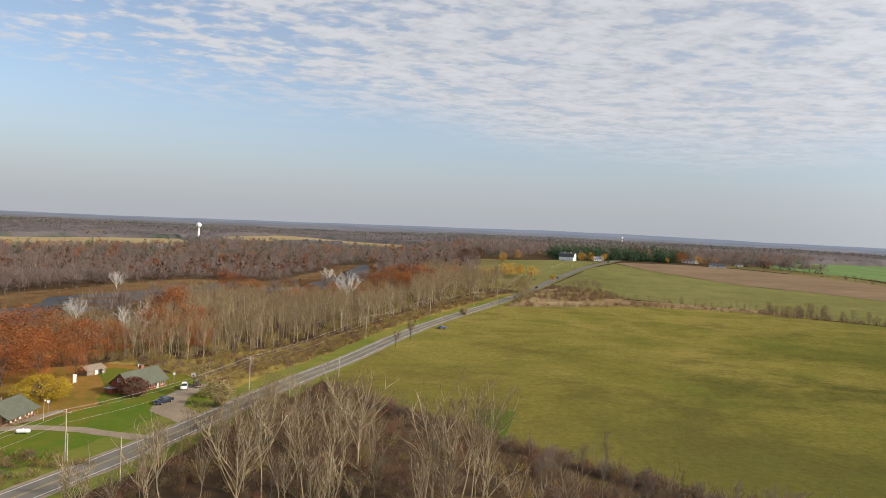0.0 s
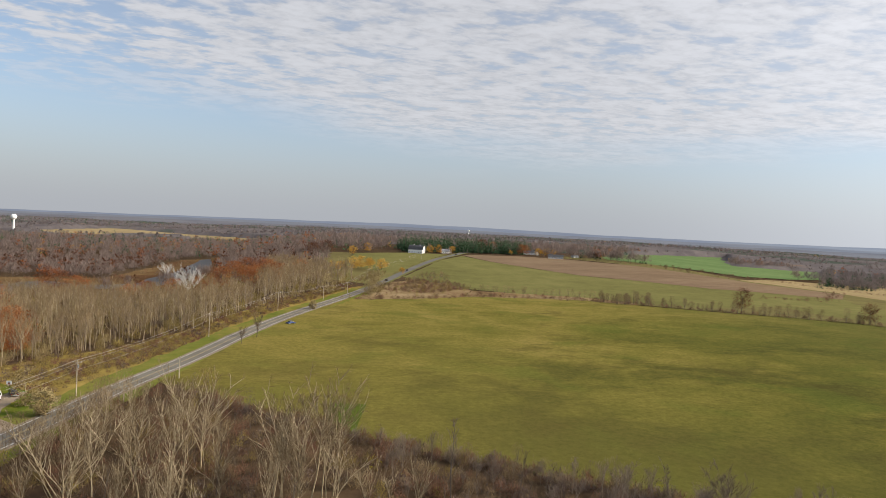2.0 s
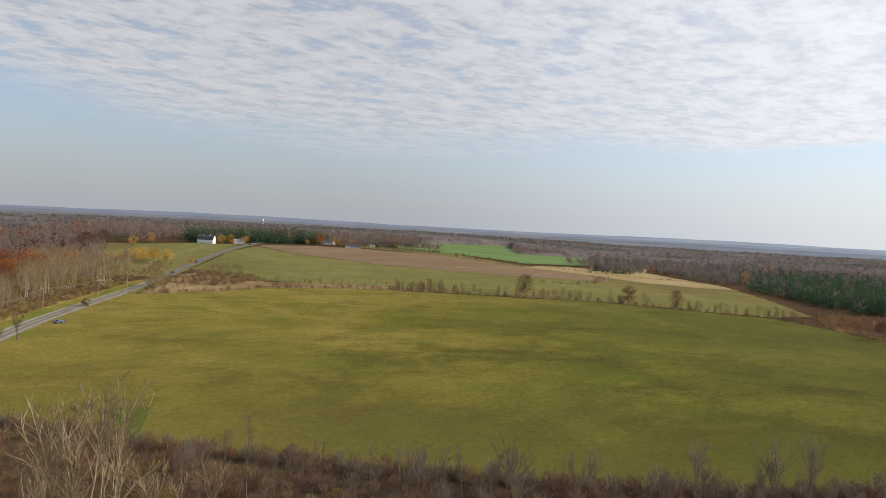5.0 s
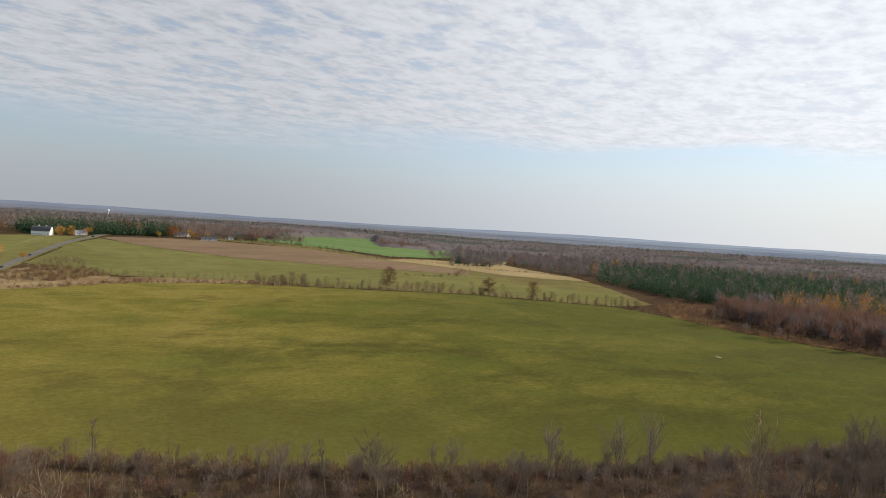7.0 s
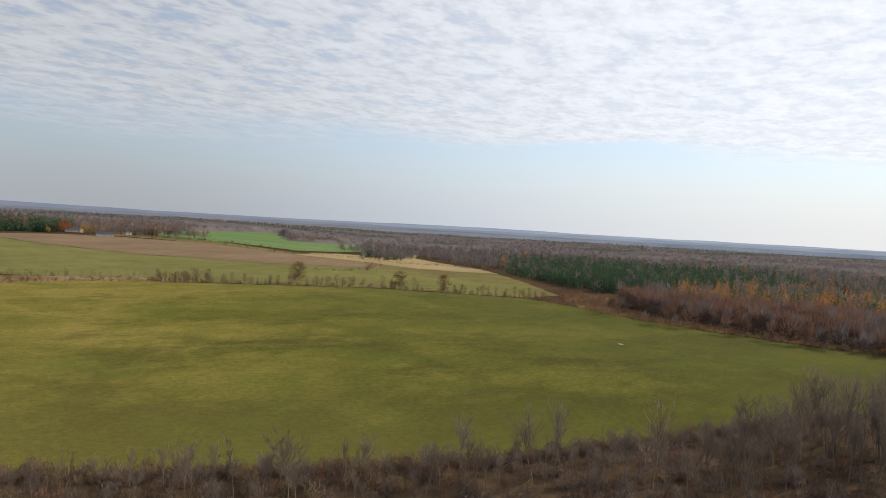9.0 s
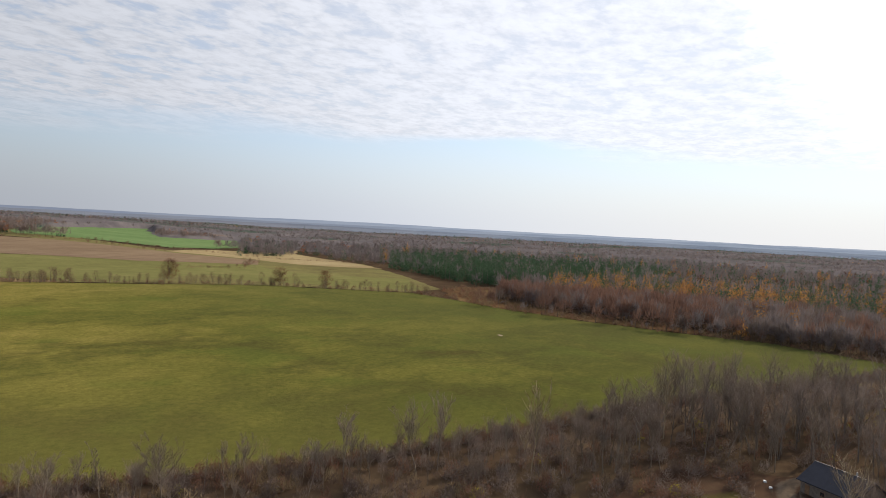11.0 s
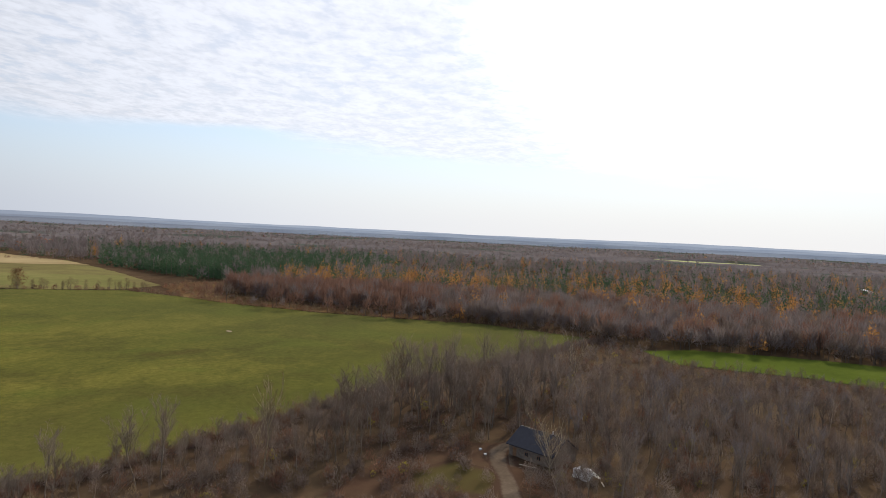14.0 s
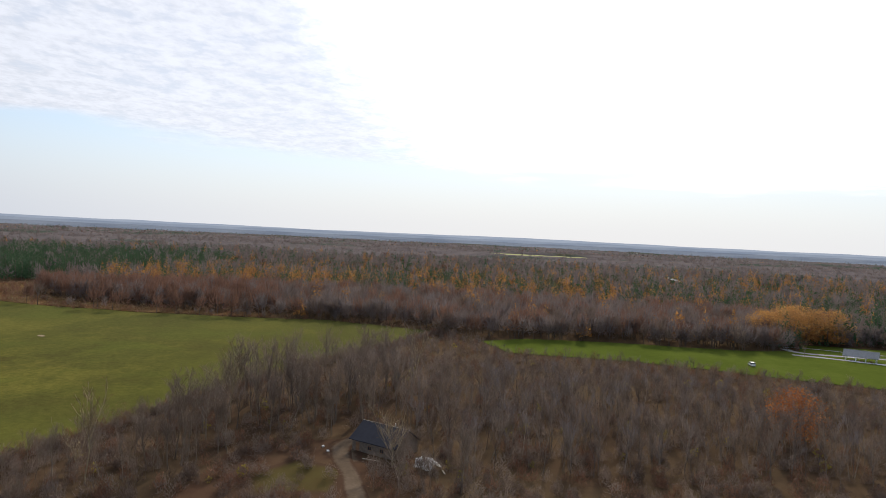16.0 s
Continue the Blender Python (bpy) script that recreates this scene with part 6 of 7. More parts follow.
def window(parent, x, y, z, w, h, axis="y", side=-1, trim="white"):
    """A framed pane set on a wall; axis: the wall's outward direction."""
    top = new("window")
    top.parent = parent
    d = 0.05
    if axis == "y":
        top.location = (x, y, z)
        block("pane", "glass", top, -w / 2, w / 2, side * d - 0.01, side * d + 0.01, 0, h)
        for a, b, c, e in ((-w / 2 - 0.08, w / 2 + 0.08, -0.08, 0), (-w / 2 - 0.08, w / 2 + 0.08, h, h + 0.08), (-w / 2 - 0.08, -w / 2, 0, h), (w / 2, w / 2 + 0.08, 0, h), (-0.03, 0.03, 0, h)):
            block("window_frame", trim, top, a, b, min(0, side * d * 1.8), max(0, side * d * 1.8), c, e)
    else:
        top.location = (x, y, z)
        block("pane", "glass", top, side * d - 0.01, side * d + 0.01, -w / 2, w / 2, 0, h)
        for a, b, c, e in ((-w / 2 - 0.08, w / 2 + 0.08, -0.08, 0), (-w / 2 - 0.08, w / 2 + 0.08, h, h + 0.08), (-w / 2 - 0.08, -w / 2, 0, h), (w / 2, w / 2 + 0.08, 0, h), (-0.03, 0.03, 0, h)):
            block("window_frame", trim, top, min(0, side * d * 1.8), max(0, side * d * 1.8), a, b, c, e)


def door(parent, x, y, w, h, side=-1, mat="cedar", axis="y"):
    bm = bmesh.new()
    if axis == "y":
        box(bm, x - w / 2, x + w / 2, min(y, y + side * 0.06), max(y, y + side * 0.06), 0.05, h)
    else:
        box(bm, min(x, x + side * 0.06), max(x, x + side * 0.06), y - w / 2, y + w / 2, 0.05, h)
    part("door", bm, mat, parent)


# ---- the log house with its green roof ----
def log_house():
    h = thing("log_house", "red log house with a green shingle roof and porch", "house", -88.0, 204.3, facing_deg(0.33, 0.94), 0.05)
    x0, x1, half, eave, ridge = -7.0, 7.0, 3.8, 2.9, 5.9
    gabled_walls(h, x0, x1, half, eave, ridge, "log")
    # log courses on the gable and the front
    for k in range(10):
        z = 0.15 + k * 0.28
        for s in (-1, 1):
            bm = bmesh.new()
            drum(bm, (x0 + 0.1, s * half, z), (x1 - 0.1, s * half, z), 0.13, 0.13, 6)
            part("log", bm, "log", h)
        bm = bmesh.new()
        drum(bm, (x0, -half, z), (x0, half, z), 0.13, 0.13, 6)
        part("log", bm, "log", h)
    for k in range(9):
        z, w = eave + 0.15 + k * 0.3, half * (1 - (k + 0.9) * 0.3 / (ridge - eave + 0.3))
        if w > 0.3:
            bm = bmesh.new()
            drum(bm, (x0, -w, z), (x0, w, z), 0.13, 0.13, 6)
            part("log", bm, "log", h)
    roof_pair(h, x0, x1, half, eave, ridge, 0.5, "roof_green", 1.0)
    for k in range(6):
        x = x0 + 5.2 + k * 1.85
        block("porch_post", "cedar", h, x - 0.08, x + 0.08, -half - 0.85, -half - 0.7, 0, 2.25)
    block("porch_floor", "cedar", h, x0 + 4.9, x1 + 0.3, -half - 1.1, -half, -0.1, 0.22)
    block("porch_rail", "cedar", h, x0 + 5.2, x1 - 3.0, -half - 0.84, -half - 0.76, 0.95, 1.03)
    for x in (x0 + 7.0, x0 + 9.5, x1 - 1.6):
        window(h, x, -half - 0.13, 1.0, 1.2, 1.1)
    window(h, x0 - 0.13, 0.6, 3.5, 0.8, 0.9, "x", -1)
    window(h, x0 - 0.13, -2.0, 1.0, 1.1, 1.1, "x", -1)
    door(h, x1 - 3.6, -half - 0.12, 0.95, 2.05, -1, "white")
    ch = block("chimney", "brick", h, 0.6, 1.5, -0.2, 0.7, 4.9, 7.0)
    block("chimney_cap", "stone", ch, 0.5, 1.6, -0.3, 0.8, 7.0, 7.12)
    # lean-to on the back gable
    block("lean_to", "log", h, x0 - 2.0, x0 - 0.25, 1.2, 3.8, -0.3, 1.7)
    bm = bmesh.new()
    prism(bm, [(0.9, 1.75), (4.1, 1.75), (4.1, 1.87), (0.9, 1.87)], x0 - 2.3, x0 - 0.14)
    part("lean_to_roof", bm, "roof_grey", h)
    return h


def dish(x, y, z, turn, ground=True):
    d = thing("satellite_dish", "round white satellite dish on a thin mast", "satellite dish", x, y, turn)
    bm = bmesh.new()
    drum(bm, (0, 0, -0.1), (0, 0, z), 0.05, 0.05, 6)
    part("mast", bm, "metal", d)
    bm = bmesh.new()
    rings, n = [], 14
    for r, k in ((0.05, 0.0), (0.25, 0.05), (0.42, 0.13)):
        rings.append([bm.verts.new((k + 0.1, r * math.cos(2 * math.pi * i / n), z + r * math.sin(2 * math.pi * i / n))) for i in range(n)])
    for a, b in zip(rings, rings[1:]):
        for i in range(n):
            bm.faces.new((a[i], a[(i + 1) % n], b[(i + 1) % n], b[i]))
    bm.faces.new(rings[0][::-1])
    bmesh.ops.solidify(bm, geom=bm.faces[:], thickness=0.03)
    part("reflector", bm, "white", d)


def porch_house():
    h = thing("porch_house", "brown cabin with a green roof and cluttered porch", "house", -105.2, 168.0, 90, 0.05)
    x0, x1, half, eave, ridge = -5.6, 6.2, 3.4, 2.9, 4.85
    gabled_walls(h, x0, x1, half, eave, ridge, "cedar")
    roof_pair(h, x0, x1, half, eave, ridge, 0.5, "roof_green", 2.0)
    for k in range(8):
        x = x0 + 0.2 + k * 1.6
        block("porch_post", "cedar", h, x - 0.08, x + 0.08, -half - 1.75, -half - 1.6, 0, 2.02)
    block("porch_floor", "cedar", h, x0, x1, -half - 2.0, -half, -0.1, 0.2)
    block("porch_rail", "cedar", h, x0 + 0.2, x1 - 0.4, -half - 1.74, -half - 1.66, 0.9, 0.98)
    for x in (x0 + 2.2, x0 + 5.0, x1 - 2.0):
        window(h, x, -half, 1.0, 1.1, 1.1)
    door(h, x0 + 7.6, -half, 0.95, 2.05)
    bm = bmesh.new()
    drum(bm, (0.5, 0.8, 4.0), (0.5, 0.8, 5.6), 0.14, 0.14, 8)
    part("stove_pipe", bm, "metal", h)
    return h


def porch_chair(x, y, turn):
    c = thing("garden_chair", "white plastic garden chair on the porch", "chair", x, y, turn, -0.16, "chairs on the porch")
    block("seat", "white", c, -0.25, 0.25, -0.25, 0.25, 0.40, 0.45)
    block("backrest", "white", c, -0.28, -0.23, -0.25, 0.25, 0.45, 0.95)
    for a in (-0.22, 0.22):
        for b in (-0.22, 0.22):
            block("leg", "white", c, a - 0.025, a + 0.025, b - 0.025, b + 0.025, 0, 0.40)
    return c


log_house()
dish(-92.5, 214.5, 4.9, -60)
dish(-80.6, 212.2, 3.4, -60)
porch_house()
dish(-98.3, 175.3, 3.2, -50)
for i, (x, y) in enumerate(((-100.9, 164.6), (-100.8, 166.3), (-100.9, 168.2), (-100.7, 170.1), (-100.9, 171.9), (-100.9, 173.2))):
    porch_chair(x, y, (0, 20, -15, 10, -25, 5)[i])


def small_shed(x, y, turn, L, W, eave, ridge, wall, roof, label, name="shed", opening=True):
    s = thing(name, label, "shed", x, y, turn, 0.05)
    gabled_walls(s, -L / 2, L / 2, W / 2, eave, ridge, wall, 0.12)
    roof_pair(s, -L / 2, L / 2, W / 2, eave, ridge, 0.3, roof, thick=0.1)
    if opening:
        door(s, 0, -W / 2, 1.0, min(2.0, eave - 0.1), -1, "offwhite")
        window(s, L / 2 - 1.0, -W / 2, 0.9, 0.7, 0.7)
    return s


small_shed(-111, 222, 68, 7, 4.4, 1.9, 3.1, "stone", "stone", "low grey-brown weathered shed at the lawn's back edge")


def arbour():
    a = thing("arbour", "small white garden arbour on the lawn", "arbour", -109.2, 208.5, -60)
    for x in (-0.8, 0.8):
        for y in (-0.35, 0.35):
            block("post", "white", a, x - 0.1, x + 0.1, y - 0.1, y + 0.1, -0.1, 2.1)
    for x in (-0.8, 0.8):
        block("lattice", "white", a, x - 0.04, x + 0.04, -0.35, 0.35, 0.2, 1.9)
    block("top_beam", "white", a, -1.1, 1.1, -0.5, 0.5, 2.1, 2.35)


arbour()
box_sheet = thing("white_panel", "white board leaning by the shed", "board", -107.5, 222.5, -60)
block("panel", "white", box_sheet, -0.7, 0.7, -0.05, 0.05, 0, 2.0)


def gas_tank():
    t = thing("propane_tank", "white propane tank lying on short legs", "tank", -94.3, 158.2, 12)
    bm = bmesh.new()
    n, prof = 14, ((-1.5, 0.05), (-1.46, 0.28), (-1.3, 0.44), (-1.1, 0.5), (1.1, 0.5), (1.3, 0.44), (1.46, 0.28), (1.5, 0.05))
    rings = [[bm.verts.new((x, r * math.cos(2 * math.pi * k / n), 0.8 + r * math.sin(2 * math.pi * k / n))) for k in range(n)] for x, r in prof]
    for a, b in zip(rings, rings[1:]):
        for k in range(n):
            bm.faces.new((a[k], a[(k + 1) % n], b[(k + 1) % n], b[k]))
    bm.faces.new(rings[0]), bm.faces.new(rings[-1])
    part("shell", bm, "white", t)
    for x in (-0.9, 0.9):
        block("leg", "metal", t, x - 0.08, x + 0.08, -0.35, 0.35, -0.1, 0.42)
    bm = bmesh.new()
    drum(bm, (0, 0, 1.28), (0, 0, 1.46), 0.18, 0.16, 10)
    part("valve_dome", bm, "white", t)


gas_tank()


def yard_pole():
    p = thing("yard_light", "thin wooden yard pole with a lamp", "lamp post", -95.6, 168.6, -40)
    bm = bmesh.new()
    drum(bm, (0, 0, -0.3), (0, 0, 5.6), 0.09, 0.07, 8)
    part("pole", bm, "pole_wood", p)
    bm = bmesh.new()
    drum(bm, (0, 0, 5.3), (0.7, 0, 5.5), 0.03, 0.03, 6)
    part("arm", bm, "metal", p)
    bm = bmesh.new()
    drum(bm, (0.7, 0, 5.25), (0.7, 0, 5.5), 0.2, 0.08, 10)
    part("lamp_head", bm, "white", p)


yard_pole()


def hoop():
    p = thing("basketball_hoop", "basketball hoop with a white board on a post", "basketball hoop", -74.6, 212.3, -100)
    bm = bmesh.new()
    drum(bm, (0, 0, -0.2), (0, 0, 3.2), 0.07, 0.06, 8)
    part("post", bm, "black", p)
    bm = bmesh.new()
    box(bm, 0.1, 0.16, -0.75, 0.75, 2.75, 3.75)
    round_off(bm, 0.025)
    part("backboard", bm, "white", p)
    block("target_square", "black", p, 0.161, 0.17, -0.3, 0.3, 2.9, 3.3)
    bm = bmesh.new()
    pts = [(0.42 + 0.23 * math.cos(2 * math.pi * k / 12), 0.23 * math.sin(2 * math.pi * k / 12), 3.05) for k in range(13)]
    for a, b in zip(pts, pts[1:]):
        drum(bm, a, b, 0.02, 0.02, 5)
    part("rim", bm, "lamp_red", p)


hoop()


# ---- vehicles ----
def vehicle(x, y, turn, paint, label, style="suv", size=1.0):
    names = {"pickup": "pickup_truck", "suv": "suv", "sedan": "car"}
    v = thing(names[style], label, "pickup" if style == "pickup" else "car", x, y, turn, -0.24)
    L = {"pickup": 5.6, "suv": 4.7, "sedan": 4.7}[style] * size
    W, belt, top = 1.9 * size, {"pickup": 1.12, "suv": 1.1, "sedan": 0.92}[style] * size, {"pickup": 1.85, "suv": 1.75, "sedan": 1.43}[style] * size
    a, b = -L / 2, L / 2
    prof = {"pickup": [(a, 0.45), (b, 0.45), (b, 0.95), (b - 0.15, 1.08), (b - 1.5, belt + 0.05), (b - 1.5, belt), (a, belt)],
            "suv": [(a, 0.42), (b, 0.42), (b, 0.85), (b - 0.2, 0.98), (b - 1.3, belt), (a, belt)],
            "sedan": [(a, 0.35), (b, 0.35), (b, 0.66), (b - 0.2, 0.76), (b - 1.3, belt), (a + 0.8, belt), (a, belt - 0.06)]}[style]
    bm = bmesh.new()
    lo = [bm.verts.new((px, -W / 2, pz)) for px, pz in prof]
    hi = [bm.verts.new((px, W / 2, pz)) for px, pz in prof]
    bm.faces.new(lo), bm.faces.new(hi[::-1])
    for i in range(len(prof)):
        bm.faces.new((lo[i], hi[i], hi[(i + 1) % len(prof)], lo[(i + 1) % len(prof)]))
    bmesh.ops.recalc_face_normals(bm, faces=bm.faces[:])
    round_off(bm, 0.05)
    body = part("body", bm, paint, v)
    c0, c1, d0, d1 = {"pickup": (b - 3.9, b - 1.5, b - 3.75, b - 2.2), "suv": (a + 0.05, b - 1.25, a + 0.35, b - 2.0),
                      "sedan": (a + 0.75, b - 1.25, a + 1.45, b - 2.05)}[style]
    bm = bmesh.new()
    base = [bm.verts.new(p) for p in ((c0, -W / 2 + 0.06, belt), (c1, -W / 2 + 0.06, belt), (c1, W / 2 - 0.06, belt), (c0, W / 2 - 0.06, belt))]
    roof = [bm.verts.new(p) for p in ((d0, -W / 2 + 0.26, top - 0.07), (d1, -W / 2 + 0.26, top - 0.07), (d1, W / 2 - 0.26, top - 0.07), (d0, W / 2 - 0.26, top - 0.07))]
    for i in range(4):
        bm.faces.new((base[i], base[(i + 1) % 4], roof[(i + 1) % 4], roof[i]))
    bm.faces.new(roof), bm.faces.new(base[::-1])
    part("windows", bm, "glass", v, "dark car windows")
    bm = bmesh.new()
    box(bm, d0 - 0.05, d1 + 0.05, -W / 2 + 0.22, W / 2 - 0.22, top - 0.08, top)
    round_off(bm, 0.03)
    part("roof", bm, paint, v)
    if style == "pickup":
        block("load_bed", "rubber", v, a + 0.12, c0 - 0.12, -W / 2 + 0.14, W / 2 - 0.14, belt - 0.02, belt + 0.012)
        for s in (-1, 1):
            block("bed_rail", paint, v, a, c0, s * (W / 2 - 0.06) - 0.05, s * (W / 2 - 0.06) + 0.05, belt, belt + 0.12, bevel=0.02)
    for px in (a + 0.9 * size, b - 0.95 * size):
        for s in (-1, 1):
            wheel = new("wheel")
            wheel.parent = v
            wheel.location = (px, s * (W / 2 - 0.1), 0.34 * size)
            bm = bmesh.new()
            drum(bm, (0, -0.12, 0), (0, 0.12, 0), 0.35 * size, 0.35 * size, 16)
            part("tyre", bm, "rubber", wheel)
            bm = bmesh.new()
            drum(bm, (0, s * 0.10, 0), (0, s * 0.135, 0), 0.21 * size, 0.19 * size, 12)
            part("rim", bm, "metal", wheel)
    for s in (-1, 1):
        block("headlight", "white", v, b - 0.06, b + 0.015, s * W * 0.36 - 0.16, s * W * 0.36 + 0.16, 0.62 * size, 0.78 * size)
        block("tail_light", "lamp_red", v, a - 0.015, a + 0.05, s * W * 0.4 - 0.1, s * W * 0.4 + 0.1, 0.68 * size, 0.92 * size)
    block("bumper", "metal" if style == "pickup" else paint, v, b - 0.08, b + 0.08, -W / 2 + 0.05, W / 2 - 0.05, 0.38, 0.55, bevel=0.02)
    block("bumper", "metal" if style == "pickup" else paint, v, a - 0.08, a + 0.08, -W / 2 + 0.05, W / 2 - 0.05, 0.38, 0.55, bevel=0.02)
    return v


vehicle(-74.6, 189.6, facing_deg(-2.0, -5.2), "navy", "dark navy pickup truck parked on gravel", "pickup")
vehicle(-75.4, 206.6, facing_deg(0.30, -0.95), "white", "white car parked on the gravel yard", "suv", 0.95)
vehicle(-72.8, 210.2, facing_deg(-0.5, 1), "black", "black pickup parked by the hoop", "pickup", 0.95)
vehicle(1.6, 357.2, facing_deg(5, 4.4), "blue", "blue car parked on the grass by the road", "sedan", 1.05)
vehicle(84.5, 616, facing_deg(25, 62), "black", "dark car standing on the country road", "suv")
vehicle(116, 694, facing_deg(25, 62), "black", "dark car standing on the country road", "sedan")
vehicle(206, 862, facing_deg(35, 60), "black", "dark car at the crest of the road", "suv")
vehicle(303.7, -151.5, -10, "white", "white van parked on the park lawn", "suv", 1.05)


# ---- power line ----
def utility_pole(x, y, h, turn, extras=()):
    p = thing("utility_pole", "weathered wooden utility pole" + (" with a grey transformer" if "can" in extras else " beside the road"), "utility pole", x, y, turn, group="utility poles")
    bm = bmesh.new()
    drum(bm, (0, 0, -0.6), (0, 0, h), 0.17, 0.11, 10)
    part("shaft", bm, "pole_wood", p)
    if "bare" in extras:
        return p
    arm = block("crossarm", "pole_wood", p, -1.2, 1.2, -0.06, 0.06, h - 0.55, h - 0.42)
    for k in (-1.1, 0.0, 1.1):
        bm = bmesh.new()
        z = h - 0.42 if k else h
        drum(bm, (k, 0, z), (k, 0, z + 0.22), 0.05, 0.035, 8)
        part("insulator", bm, "white", arm)
    if "can" in extras:
        bm = bmesh.new()
        drum(bm, (0.35, 0, h - 2.1), (0.35, 0, h - 1.1), 0.24, 0.24, 12)
        part("transformer", bm, "roof_grey", p)
    if "twin" in extras:
        bm = bmesh.new()
        drum(bm, (0.45, 0.1, -0.5), (0.4, 0.1, h * 0.55), 0.14, 0.11, 8)
        part("stub_pole", bm, "pole_wood", p)
    return p


LINE = [(-97.0, 62.0, 10.6), (-75.9, 142.1, 10.8), (-56.6, 209.0, 10.2), (-33.0, 313.4, 11.0), (-5.8, 409.2, 11.0), (22.7, 473.0, 10.0), (41.9, 512.8, 9.4), (68.9, 627.1, 9.0), (150, 800, 9.0)]
for i, (x, y, h) in enumerate(LINE):
    xa, ya = LINE[max(0, i - 1)][:2]
    xb, yb = LINE[min(len(LINE) - 1, i + 1)][:2]
    utility_pole(x, y, h, facing_deg(yb - ya, xa - xb), ("twin",) if i == 1 else ("can",) if i == 2 else ())
utility_pole(-60.5, 133.5, 8.6, 0, ("bare",))
utility_pole(-32.9, 231.6, 7.4, 0, ("bare",))


def wire(a, b, sag, r):
    n, pts = 14, []
    for k in range(n + 1):
        s = k / n
        p = Vector(a).lerp(Vector(b), s)
        p.z -= sag * 4 * s * (1 - s)
        pts.append(p)
    bm = bmesh.new()
    for p, q in zip(pts, pts[1:]):
        drum(bm, p, q, r, r, 4)
    return bm


for (x0, y0, h0), (x1, y1, h1) in zip(LINE, LINE[1:]):
    span = tagged(new("power_line"), "sagging overhead wires between two poles", "power line", "power line spans")
    span.location = (x0, y0, height(x0, y0))
    l = math.hypot(x1 - x0, y1 - y0)
    nx, ny = (y1 - y0) / l, -(x1 - x0) / l
    for off, dz in ((-1.1, -0.2), (0, 0.22), (1.1, -0.2), (0.0, -2.6)):
        dz2 = height(x1, y1) - height(x0, y0)
        part("wire", wire((nx * off, ny * off, h0 + dz), (x1 - x0 + nx * off, y1 - y0 + ny * off, h1 + dz + dz2), 1.3, 0.018), "wire", span)


# ---- the white barn and the far farms ----
def barn():
    b = thing("barn", "white gambrel barn with a dark shingle roof", "barn", 157.5, 876, facing_deg(0.86, -0.5), 0.2)
    x0, x1, w = -9.5, 9.5, 5.6
    prof = [(-w, -1), (w, -1), (w, 5.2), (w * 0.62, 8.6), (0, 10.4), (-w * 0.62, 8.6), (-w, 5.2)]
    for xa, xb in ((x0, x0 + 0.3), (x1 - 0.3, x1)):
        bm = bmesh.new()
        prism(bm, prof, xa, xb)
        part("wall", bm, "white", b)
    for s in (-1, 1):
        block("wall", "white", b, x0 + 0.3, x1 - 0.3, min(s * w, s * (w - 0.3)), max(s * w, s * (w - 0.3)), -1, 5.2)
        for (ya, za), (yb, zb) in (((w + 0.35, 4.9), (w * 0.62, 8.6)), ((w * 0.62, 8.6), (0, 10.4))):
            bm = bmesh.new()
            prism(bm, [(s * ya, za), (s * yb, zb), (s * yb, zb + 0.25), (s * ya, za + 0.25)], x0 - 0.5, x1 + 0.5)
            part("roof_slope", bm, "roof_dark", b)
    for k in range(6):
        window(b, x0 + 2 + k * 3, -w, 1.4, 1.0, 0.9)
    door(b, x1, 0, 3.2, 3.4, 1, "offwhite", "x")
    window(b, x1, 0, 6.6, 1.2, 1.2, "x", 1)
    for x in (-4, 4):
        cup = block("cupola", "white", b, x - 0.5, x + 0.5, -0.5, 0.5, 10.3, 11.3)
        bm = bmesh.new()
        prism(bm, [(-0.7, 11.3), (0.7, 11.3), (0, 11.9)], x - 0.7, x + 0.7)
        part("cupola_roof", bm, "roof_dark", cup)


def farmhouse(x, y, turn, L, W, eave, ridge, wall, roof, label, windows=3, name="farmhouse", category="house", wing=True):
    f = thing(name, label, category, x, y, turn, 0.2)
    gabled_walls(f, -L / 2, L / 2, W / 2, eave, ridge, wall)
    roof_pair(f, -L / 2, L / 2, W / 2, eave, ridge, 0.4, roof)
    for k in range(windows):
        wx = -L / 2 + L * (k + 0.7) / (windows + 0.4)
        window(f, wx, -W / 2, 1.0, 1.0, 1.2)
        if eave > 4.5:
            window(f, wx, -W / 2, 3.7, 1.0, 1.2)
    door(f, 0.3, -W / 2, 1.0, 2.05)
    window(f, L / 2, 0, 1.1, 1.0, 1.2, "x", 1)
    if wing:
        ch = block("chimney", "brick", f, L * 0.2, L * 0.2 + 0.7, -0.3, 0.4, eave, ridge + 1.0)
        block("chimney_cap", "stone", ch, L * 0.2 - 0.08, L * 0.2 + 0.78, -0.38, 0.48, ridge + 1.0, ridge + 1.1)
    return f


barn()
farmhouse(197, 889, 8, 10, 7, 3.0, 5.6, "white", "roof_grey", "white farmhouse among golden trees")
farmhouse(204, 893, 80, 7, 6, 5.0, 7.6, "white", "roof_dark", "white two-storey farmhouse wing")
farmhouse(323, 919, -10, 13, 8, 3.2, 6.2, "white", "roof_dark", "white farmhouse beyond the ploughed field")
farmhouse(332, 917, -60, 8, 6, 3.0, 5.0, "offwhite", "roof_grey", "pale grey farm outbuilding", name="outbuilding", category="shed", wing=False)
farmhouse(337, 852, -22, 19, 8, 2.8, 5.4, "white", "roof_dark", "long white shed with a dark roof", 6, "long_shed", "shed", False)
farmhouse(377, 884, 20, 9, 6, 2.6, 4.4, "offwhite", "roof_grey", "small pale green-grey shed", 1, "shed", "shed", False)
